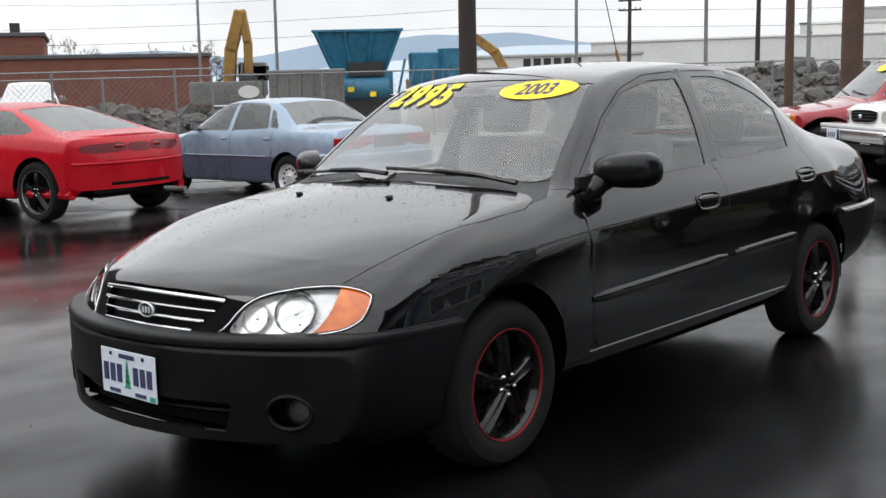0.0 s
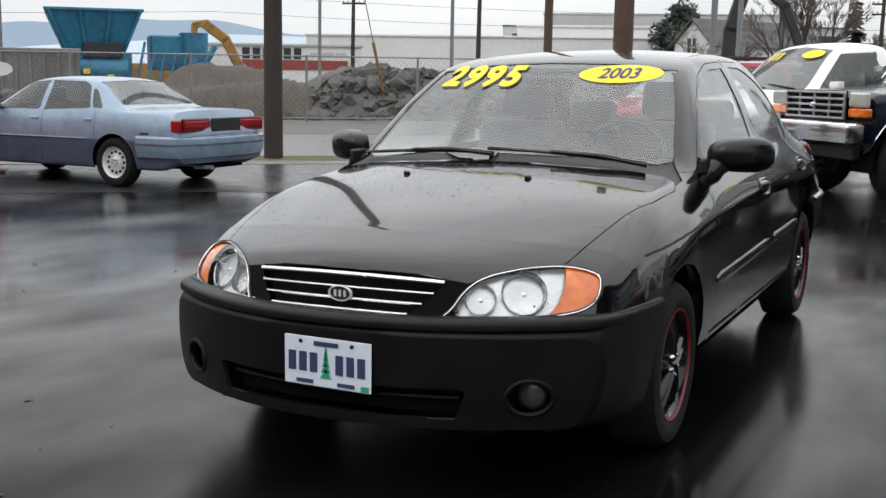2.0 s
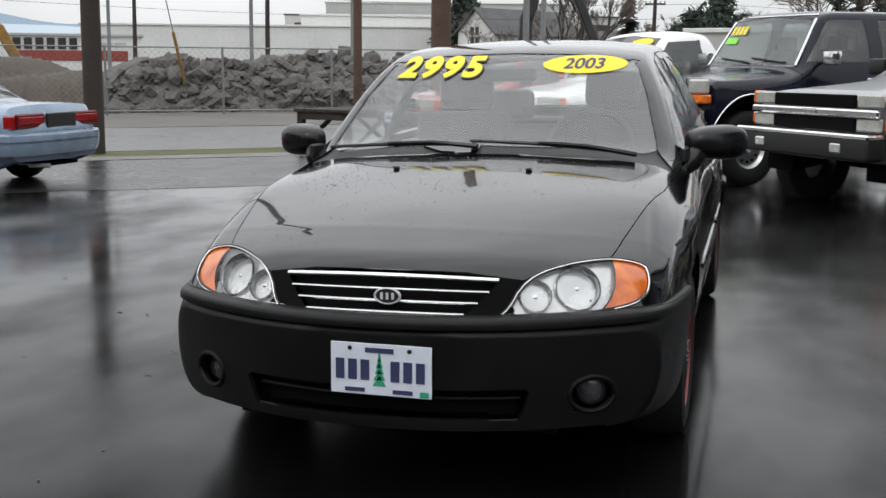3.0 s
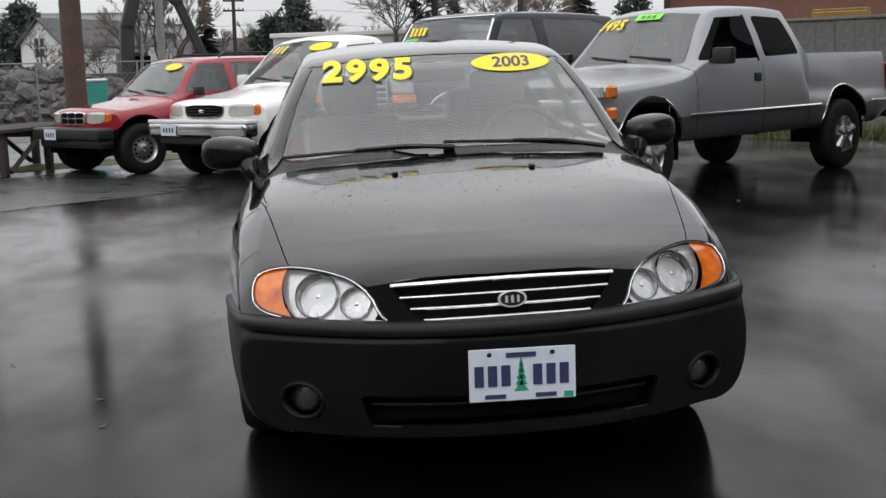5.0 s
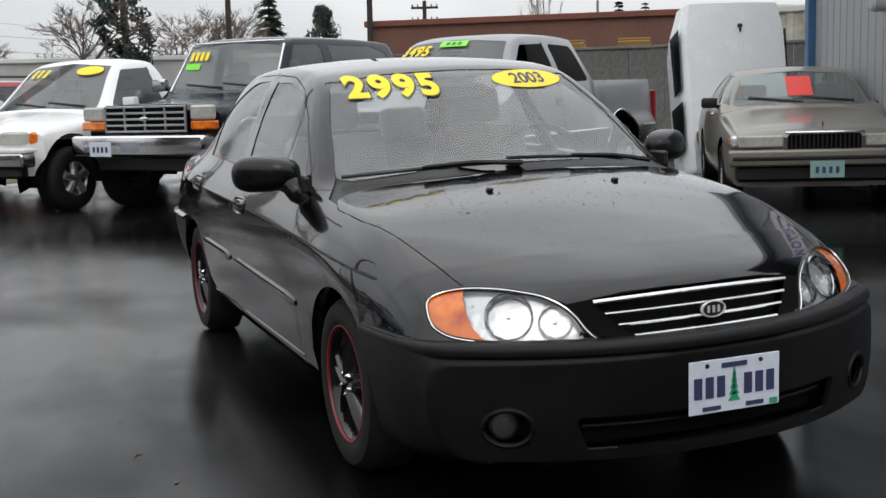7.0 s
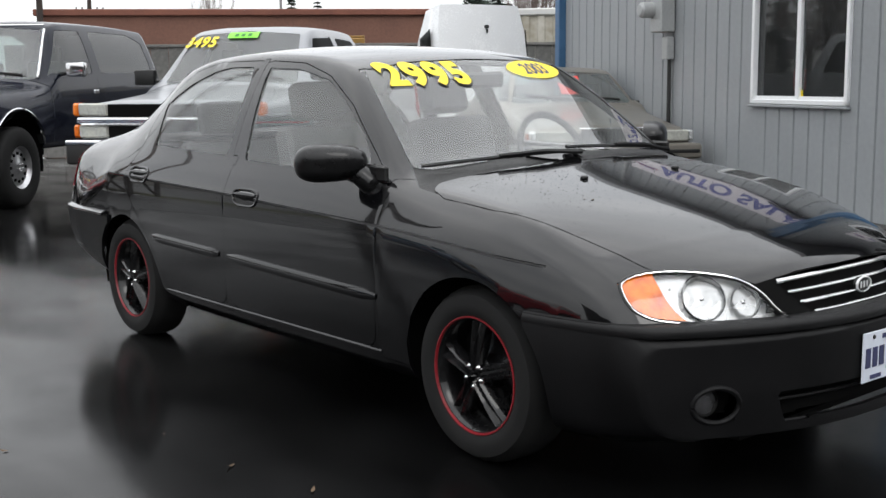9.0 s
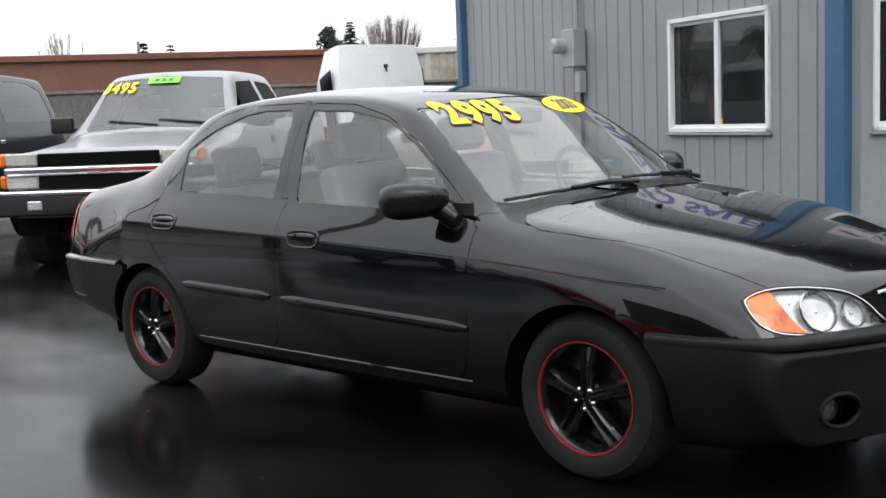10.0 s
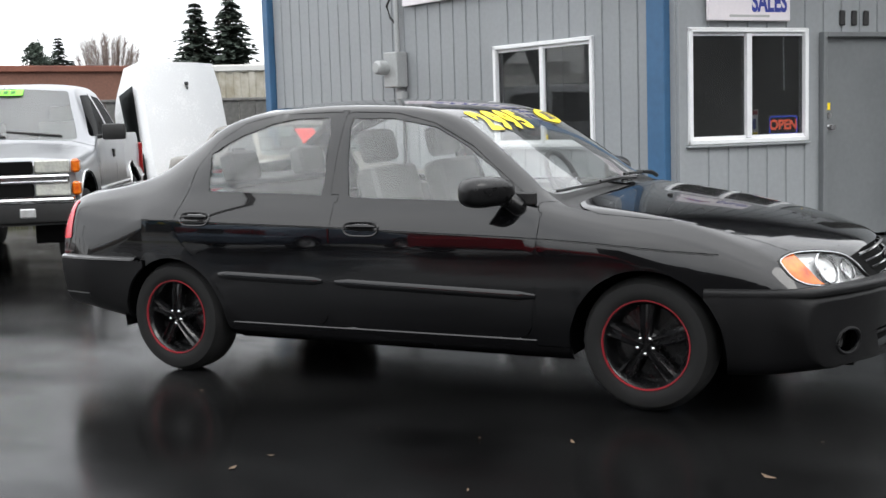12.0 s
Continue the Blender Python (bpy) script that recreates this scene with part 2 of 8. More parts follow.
# ---- mesh helpers ----
def mesh_object(name, bm, mat, parent=None, label="", smooth=35.0):
    me = bpy.data.meshes.new(name)
    bm.normal_update()
    bm.to_mesh(me)
    bm.free()
    for m in (mat if isinstance(mat, (list, tuple)) else [mat]):
        me.materials.append(m)
    if smooth:
        me.polygons.foreach_set("use_smooth", [True] * len(me.polygons))
        me.set_sharp_from_angle(angle=radians(smooth))
    ob = new(name, me)
    if parent is not None:
        ob.parent = parent
    if label:
        tagged(ob, label)
    return ob


def part(name, bm, mat, parent, label="", smooth=35.0):
    return mesh_object(name, bm, mat, parent, label, smooth)


def thing(name, m, label, category, group="", kind=""):
    ob = new(name)
    ob.matrix_world = m
    return tagged(ob, label, category, group, kind)


def add_box(bm, cx, cy, cz, sx, sy, sz, bevel=0.0, m=None, seg=1):
    made = bmesh.ops.create_cube(bm, size=1.0)["verts"]
    bmesh.ops.scale(bm, vec=(sx, sy, sz), verts=made)
    if bevel:
        edges = list({e for v in made for e in v.link_edges})
        made = bmesh.ops.bevel(bm, geom=edges, offset=bevel, segments=seg, affect="EDGES", profile=0.6)["verts"]
        made = list({v for v in made})
    bmesh.ops.translate(bm, vec=(cx, cy, cz), verts=made)
    if m is not None:
        bmesh.ops.transform(bm, matrix=m, verts=made)
    return made


def box(cx, cy, cz, sx, sy, sz, bevel=0.0, m=None, seg=1):
    bm = bmesh.new()
    add_box(bm, cx, cy, cz, sx, sy, sz, bevel, m, seg)
    return bm


def add_tube(bm, pts, radius, sides=8, closed=False):
    """A round bar along points; radius may be one number or one for each point."""
    pts = [Vector(p) for p in pts]
    rad = radius if isinstance(radius, (list, tuple)) else [radius] * len(pts)
    rings = []
    up = Vector((0, 0, 1))
    for i, p in enumerate(pts):
        a = pts[i - 1] if i else (pts[-1] if closed else p)
        b = pts[(i + 1) % len(pts)] if i + 1 < len(pts) or closed else p
        d = (b - a).normalized()
        s = d.cross(up)
        if s.length < 1e-3:
            s = d.cross(Vector((1, 0, 0)))
        s.normalize()
        t = s.cross(d)
        rings.append([bm.verts.new(p + rad[i] * (math.cos(k * 2 * math.pi / sides) * s + math.sin(k * 2 * math.pi / sides) * t)) for k in range(sides)])
    pairs = list(zip(rings, rings[1:])) + ([(rings[-1], rings[0])] if closed else [])
    for r0, r1 in pairs:
        for k in range(sides):
            bm.faces.new((r0[k], r0[(k + 1) % sides], r1[(k + 1) % sides], r1[k]))
    if not closed:
        bm.faces.new(list(reversed(rings[0])))
        bm.faces.new(rings[-1])


def tube(pts, radius, sides=8, closed=False):
    bm = bmesh.new()
    add_tube(bm, pts, radius, sides, closed)
    return bm


def add_lathe(bm, profile, seg=48, axis="x", centre=(0, 0, 0), closed=False, wobble=None):
    """Turn (radius, along) points about an axis through centre."""
    rings = []
    for k in range(seg):
        a = 2 * math.pi * k / seg
        c, s = math.cos(a), math.sin(a)
        ring = []
        for i, (r, h) in enumerate(profile):
            r2 = r + (wobble(i, k) if wobble else 0)
            p = {"x": (h, r2 * c, r2 * s), "y": (r2 * c, h, r2 * s), "z": (r2 * c, r2 * s, h)}[axis]
            ring.append(bm.verts.new(Vector(p) + Vector(centre)))
        rings.append(ring)
    count = len(profile)
    for k in range(seg):
        r0, r1 = rings[k], rings[(k + 1) % seg]
        for i in range(count if closed else count - 1):
            j = (i + 1) % count
            bm.faces.new((r0[i], r0[j], r1[j], r1[i]))


def lathe(profile, seg=48, axis="x", centre=(0, 0, 0), closed=False, wobble=None):
    bm = bmesh.new()
    add_lathe(bm, profile, seg, axis, centre, closed, wobble)
    bmesh.ops.remove_doubles(bm, verts=bm.verts, dist=1e-5)
    bmesh.ops.recalc_face_normals(bm, faces=bm.faces)
    return bm


def curve_through(points):
    """A monotone cubic through (x, y) points."""
    xs, ys = np.array([p[0] for p in points], float), np.array([p[1] for p in points], float)
    h = np.diff(xs)
    d = np.diff(ys) / h
    m = np.zeros(len(xs))
    for i in range(1, len(xs) - 1):
        if d[i - 1] * d[i] > 0:
            w1, w2 = 2 * h[i] + h[i - 1], h[i] + 2 * h[i - 1]
            m[i] = (w1 + w2) / (w1 / d[i - 1] + w2 / d[i])
    m[0], m[-1] = d[0], d[-1]

    def at(x):
        x = np.clip(np.asarray(x, float), xs[0], xs[-1])
        i = np.clip(np.searchsorted(xs, x) - 1, 0, len(h) - 1)
        t = (x - xs[i]) / h[i]
        return (2 * t**3 - 3 * t**2 + 1) * ys[i] + (t**3 - 2 * t**2 + t) * h[i] * m[i] + (-2 * t**3 + 3 * t**2) * ys[i + 1] + (t**3 - t**2) * h[i] * m[i + 1]

    return at


def polygon_distance(poly, rounding=0.0):
    """Signed distance (below 0 inside) to a closed outline in a plane, its corners rounded."""
    p = np.array(poly, float)
    q = np.roll(p, -1, axis=0)

    def at(u, v):
        best = np.full(u.shape, 1e9)
        inside = np.zeros(u.shape, bool)
        for (ax, ay), (bx, by) in zip(p, q):
            ex, ey = bx - ax, by - ay
            t = np.clip(((u - ax) * ex + (v - ay) * ey) / (ex * ex + ey * ey + 1e-12), 0, 1)
            best = np.minimum(best, np.hypot(u - ax - t * ex, v - ay - t * ey))
            hit = (ay > v) != (by > v)
            inside ^= hit & (u < (bx - ax) * (v - ay) / (by - ay + 1e-12) + ax)
        return np.where(inside, -best, best) - rounding

    return at


def cut(bm, f, mask):
    """Cut the mesh along the line f = 0, where mask holds."""
    co = np.array([v.co[:] for v in bm.verts])
    val, ok = f(co), mask(co)
    val = np.where(np.abs(val) < 1e-5, 1e-5, val)
    bm.verts.index_update()
    marked = set()
    for e in list(bm.edges):
        a, b = e.verts
        va, vb = val[a.index], val[b.index]
        if va * vb < 0 and ok[a.index] and ok[b.index]:
            _, v = bmesh.utils.edge_split(e, a, va / (va - vb))
            marked.add(v)
    for face in {f for v in marked for f in v.link_faces}:
        mine = [v for v in face.verts if v in marked]
        if len(mine) == 2:
            try:
                bmesh.utils.face_split(face, mine[0], mine[1])
            except ValueError:
                pass


# ---- cars: one lofted skin, cut along its shut lines into panels ----
def car_skin(spec, stations):
    """The skin of a car from its outlines along y (front at -y): a half section at each station, mirrored."""
    c = {k: curve_through(v) for k, v in spec["curves"].items()}
    ys = np.array(stations, float)
    n_low, n_glass, n_top, n_fold = 14, 8, 12, 9
    power = spec.get("crown", 2.4)
    rows = []
    for y in ys:
        zb, wb, wm, zm, zl, wl_, ze, we, zc = (float(c[k](y)) for k in ("zb", "wb", "wm", "zm", "zbelt", "wbelt", "ze", "we", "zc"))
        zm = min(zm, 0.5 * (zb + zl))
        ctrl = [(wb - 0.07, zb), (wb - 0.012, zb + 0.004), (0.4 * wb + 0.6 * wm, zb + 0.28 * (zm - zb)), (wm, zm), (0.38 * wl_ + 0.62 * wm + 0.006, 0.42 * zm + 0.58 * zl), (wl_, zl)]
        s = np.linspace(0, 1, len(ctrl))
        fx, fz = curve_through([(a, p[0]) for a, p in zip(s, ctrl)]), curve_through([(a, p[1]) for a, p in zip(s, ctrl)])
        u = np.linspace(0, 1, n_low + 1)
        low = np.column_stack([fx(u), fz(u)])
        fold = spec.get("fold")
        if fold:
            # upright flanks up to a sharp crease, leaning in above it
            k = float(np.clip((y + 0.45) / 0.5, 0, 1) * np.clip((3.35 - y) / 0.5, 0, 1))
            zf = float(fold(y))
            sx = 0.20 * wl_ + 0.80 * wm + 0.008
            c2 = ctrl[:4] + [(0.3 * wm + 0.7 * sx + 0.004, 0.35 * zm + 0.65 * zf), (sx, zf)]
            s2 = np.linspace(0, 1, len(c2))
            gx, gz = curve_through([(a, p[0]) for a, p in zip(s2, c2)]), curve_through([(a, p[1]) for a, p in zip(s2, c2)])
            u2 = np.linspace(0, 1, n_fold + 1)
            up = [(sx + (wl_ - sx) * t + 0.006 * math.sin(math.pi * t), zf + (zl - zf) * t) for t in np.linspace(0, 1, n_low - n_fold + 1)[1:]]
            low = (1 - k) * low + k * np.vstack([np.column_stack([gx(u2), gz(u2)]), up])
        pts = [tuple(q) for q in low]
        for k in range(1, n_glass + 1):
            t = k / n_glass
            pts.append((wl_ + (we - wl_) * t + 0.018 * math.sin(math.pi * t) * min(1, (ze - zl) / 0.3), zl + (ze - zl) * t))
        for k in range(1, n_top + 1):
            x = we * math.cos(math.pi / 2 * (k / n_top) ** 0.85)
            x = 0.0 if k == n_top else x
            pts.append((x, zc - (zc - ze) * (x / we) ** power))
        rows.append(pts)
    g = np.array(rows)
    for _ in range(spec.get("soft", 2)):
        h = g.copy()
        h[:, 1:-1] = 0.25 * g[:, :-2] + 0.5 * g[:, 1:-1] + 0.25 * g[:, 2:]
        h[:, 0], h[:, -1] = g[:, 0], g[:, -1]
        if spec.get("fold"):
            h[:, n_fold] = g[:, n_fold]
        h[:, -1, 0] = 0
        h[1:-1] = 0.25 * h[:-2] + 0.5 * h[1:-1] + 0.25 * h[2:]
        g = h
    n_edge = n_low + n_glass
    bow, lean = c["bow"], spec.get("lean", lambda y, z: 0.0)
    wide = spec.get("wide", 0.85)

    def put(x, y, z):
        return (x, y + float(bow(y)) * (abs(x) / wide) ** 2.2 + lean(y, z), z)

    bm = bmesh.new()
    count = g.shape[1]
    for side in (1, -1):
        grid = [[bm.verts.new(put(side * x, y, z)) for x, z in row] for y, row in zip(ys, g)]
        for i in range(len(ys) - 1):
            for j in range(count - 1):
                bm.faces.new((grid[i][j], grid[i + 1][j], grid[i + 1][j + 1], grid[i][j + 1]) if side > 0 else (grid[i][j], grid[i][j + 1], grid[i + 1][j + 1], grid[i + 1][j]))
        for i, flip in ((0, False), (len(ys) - 1, True)):
            top = g[i, n_edge:]
            lines = []
            for j in range(n_edge + 1):
                xj, zj = g[i, j]
                low = zj - g[i, 0, 1]
                share = low / max(1e-6, g[i, n_edge, 1] - g[i, 0, 1])
                lines.append([grid[i][j]] + [bm.verts.new(put(side * xj * xt / top[0, 0], ys[i], zj + (zt - top[0, 1]) * share)) for xt, zt in top[1:]])
            for j in range(n_edge):
                for k in range(len(top) - 1):
                    q = (lines[j][k], lines[j + 1][k], lines[j + 1][k + 1], lines[j][k + 1])
                    bm.faces.new(q if (side > 0) != flip else tuple(reversed(q)))
    bmesh.ops.remove_doubles(bm, verts=bm.verts, dist=2e-4)
    bmesh.ops.recalc_face_normals(bm, faces=bm.faces)
    return bm


def split_panels(bm, classify, root, looks, gap=0.0022, depth=0.016):
    """Panels of their own, each a little smaller than its hole and with folded edges. classify: place -> (name, key)."""
    groups = {}
    for f in bm.faces:
        key = classify(f.calc_center_median())
        if key:
            groups.setdefault(key, []).append(f)
    made = {}
    for key, faces in groups.items():
        name, mat, label, fold, sink = looks[key]
        pb = bmesh.new()
        verts = {}
        for f in faces:
            vs = []
            for v in f.verts:
                if v not in verts:
                    verts[v] = pb.verts.new(v.co)
                    verts[v].normal = v.normal
                vs.append(verts[v])
            try:
                pb.faces.new(vs)
            except ValueError:
                pass
        pb.normal_update()
        if sink:
            for v in pb.verts:
                v.co -= v.normal * sink
        if fold:
            edge_verts = [v for v in pb.verts if v.is_boundary and abs(v.co.x) > 1e-4]
            move = {v: (sum((f.calc_center_median() for f in v.link_faces), Vector()) / len(v.link_faces) - v.co).normalized() * gap for v in edge_verts if v.link_faces}
            for v, d in move.items():
                v.co += d
            rim = [e for e in pb.edges if e.is_boundary and not all(abs(v.co.x) < 1e-4 for v in e.verts)]
            normals = {v: v.normal.copy() for e in rim for v in e.verts}
            out = bmesh.ops.extrude_edge_only(pb, edges=rim)["geom"]
            for v in (g for g in out if isinstance(g, bmesh.types.BMVert)):
                near = min(normals, key=lambda w: (w.co - v.co).length_squared)
                v.co -= normals[near] * depth
        made[key] = part(name, pb, mat, root, label, 40.0)
    return made


def wheel_parts(root, x, y, radius, rim, width, style, rim_mat, ring_mat=None):
    """One wheel, its outer face at x: rim, tyre, spokes or slots, nuts."""
    side = 1 if x > 0 else -1
    r, w = radius, width
    face = bmesh.new()
    dish = 0.075 if style in ("star", "spoke") else 0.035
    prof = [(0.0, -0.020), (0.16 * rim, -0.018), (0.30 * rim, -0.030), (0.34 * rim, -dish), (0.86 * rim, -dish - 0.01), (0.93 * rim, -0.02), (1.0 * rim, -0.004), (1.03 * rim, -0.010), (1.03 * rim, -w + 0.01), (0.9 * rim, -w * 0.6)]
    add_lathe(face, [(a, side * b) for a, b in prof], 56)
    spokes = []
    if style == "star":
        for k in range(5):
            a = math.pi / 2 + k * 2 * math.pi / 5
            blade = bmesh.new()
            rows = []
            for t in np.linspace(0, 1, 6):
                rad, half = rim * (0.08 + 0.88 * t), 0.025 + 0.004 * t + 0.010 * t * t
                row = []
                for f, lift in ((-1.0, -0.034), (-0.90, -0.004), (-0.55, 0.009), (-0.14, -0.010), (0.14, -0.010), (0.55, 0.009), (0.90, -0.004), (1.0, -0.034)):
                    row.append(blade.verts.new((side * (-0.004 - 0.020 * t * t + lift), rad * math.cos(a) - f * half * math.sin(a), rad * math.sin(a) + f * half * math.cos(a))))
                rows.append(row)
            for r0, r1 in zip(rows, rows[1:]):
                for j in range(7):
                    blade.faces.new((r0[j], r0[j + 1], r1[j + 1], r1[j]))
            bmesh.ops.recalc_face_normals(blade, faces=blade.faces)
            spokes.append(blade)
    elif style == "spoke":
        for k in range(5):
            a = math.pi / 2 + k * 2 * math.pi / 5
            pts = [(side * -0.016, rim * t * math.cos(a), rim * t * math.sin(a)) for t in (0.15, 0.5, 0.97)]
            spokes.append(tube(pts, [0.05, 0.045, 0.055], 8))
    elif style == "slots":
        # Near-black blocks on the dish give the shade of the slots.
        for k in range(12):
            a = 2 * math.pi * k / 12
            spokes.append(box(side * -0.055, 0.66 * rim * math.cos(a), 0.66 * rim * math.sin(a), 0.05, 0.035, 0.030, 0.006))
    bmesh.ops.recalc_face_normals(face, faces=face.faces)
    wheel = part("wheel", face, rim_mat, root)
    wheel.location = (x, y, r)
    for sp in spokes:
        part("spoke", sp, rim_mat if style != "slots" else DARK, wheel)
    h = r - rim
    tp = [(rim * 1.0, -0.004), (rim + 0.18 * h, 0.008), (rim + 0.45 * h, 0.014), (rim + 0.75 * h, 0.006), (r - 0.016, -0.008), (r - 0.004, -0.026), (r, -0.05), (r, -w + 0.05), (r - 0.004, -w + 0.026), (rim + 0.5 * h, -w), (rim, -w + 0.01)]
    part("tyre", lathe([(a, side * b) for a, b in tp], 84, wobble=lambda i, k: -0.006 if i in (4, 5) and k % 2 else 0.0), RUBBER, wheel)
    if ring_mat:
        ring = [(1.01 * rim, -0.002), (1.025 * rim, 0.006), (1.045 * rim, 0.006), (1.05 * rim, 0.0)]
        part("trim_ring", lathe([(a, side * b) for a, b in ring], 64), ring_mat, wheel, "thin red ring round the rim" if ring_mat is RED_RING else "")
    for k in range(5):
        a = -math.pi / 2 + k * 2 * math.pi / 5
        nut = [(0.0, 0.012), (0.009, 0.002), (0.0115, -0.006), (0.0115, -0.022)]
        part("lug_nut", lathe([(p, side * q) for p, q in nut], 8, centre=(0, 0.036 * math.cos(a), 0.036 * math.sin(a))), CHROME if ring_mat else ALLOY, wheel)
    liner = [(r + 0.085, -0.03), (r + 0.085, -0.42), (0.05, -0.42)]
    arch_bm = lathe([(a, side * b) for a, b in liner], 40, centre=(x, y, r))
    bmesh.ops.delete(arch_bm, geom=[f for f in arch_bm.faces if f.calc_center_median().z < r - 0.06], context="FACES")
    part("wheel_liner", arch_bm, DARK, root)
    return wheel


from mathutils.bvhtree import BVHTree


def text_bmesh(body, size, bold=0.0, spread=1.0):
    """Flat writing in the x-y plane, centred, from the built-in font."""
    cu = bpy.data.curves.new("writing", "FONT")
    cu.body, cu.size, cu.align_x, cu.align_y, cu.offset = body, size, "CENTER", "CENTER", bold
    cu.space_character = spread
    ob = new("writing", cu)
    bpy.context.view_layer.update()
    me = bpy.data.meshes.new_from_object(ob.evaluated_get(bpy.context.evaluated_depsgraph_get()))
    bm = bmesh.new()
    bm.from_mesh(me)
    bpy.data.objects.remove(ob)
    bpy.data.curves.remove(cu)
    bpy.data.meshes.remove(me)
    return bm


def oval_bmesh(rx, ry, seg=40):
    bm = bmesh.new()
    rings = [[bm.verts.new((rx * f * math.cos(2 * math.pi * k / seg), ry * f * math.sin(2 * math.pi * k / seg), 0)) for k in range(seg)] for f in (1.0, 0.66, 0.33)]
    for a, b in zip(rings, rings[1:]):
        for k in range(seg):
            bm.faces.new((a[k], a[(k + 1) % seg], b[(k + 1) % seg], b[k]))
    bm.faces.new(rings[-1])
    return bm


def sheet_bmesh(w, h, nx=12, ny=4):
    bm = bmesh.new()
    g = [[bm.verts.new((w * (i / nx - 0.5), h * (j / ny - 0.5), 0)) for i in range(nx + 1)] for j in range(ny + 1)]
    for j in range(ny):
        for i in range(nx):
            bm.faces.new((g[j][i], g[j][i + 1], g[j + 1][i + 1], g[j + 1][i]))
    return bm


def lay_on(bm, tree, x, z, lift, lean=0.0, stretch=1.0):
    """Lay flat writing on a skin, seen from the front (towards +y)."""
    for v in bm.verts:
        px, pz = x + v.co.x + lean * v.co.y, z + v.co.y * stretch
        hit, nor, _, _ = tree.ray_cast(Vector((px, -3, pz)), Vector((0, 1, 0)))
        v.co = hit + Vector((0, -lift, 0.3 * lift)) if hit else Vector((px, 0, pz))
    return bm


def ellipsoid(cx, cy, cz, rx, ry, rz, seg=24, flat=None):
    bm = bmesh.new()
    made = bmesh.ops.create_uvsphere(bm, u_segments=seg, v_segments=seg // 2, radius=1.0)["verts"]
    for v in made:
        p = v.co.copy()
        e = 0.72
        q = [math.copysign(abs(c) ** e, c) for c in p]
        v.co = (cx + rx * q[0], cy + ry * (q[1] if flat is None or q[1] < flat else flat), cz + rz * q[2])
    return bm


def seat_parts(root, x, y, w, back_h=0.62, head=True):
    seat = part("seat", box(x, y, 0.42, w, 0.50, 0.16, 0.05, seg=3), SEAT, root, "grey cloth seat")
    tilt = Matrix.Translation((x, y + 0.24, 0.46)) @ Matrix.Rotation(radians(-14), 4, "X")
    part("backrest", box(0, 0, back_h / 2, w * 0.96, 0.13, back_h, 0.05, tilt, 3), SEAT, seat)
    if head:
        for hx in ((0,) if w < 0.8 else (-0.33, 0.33)):
            part("headrest", box(hx, 0.01, back_h + 0.11, 0.26, 0.10, 0.17, 0.045, tilt, 3), SEAT, seat)


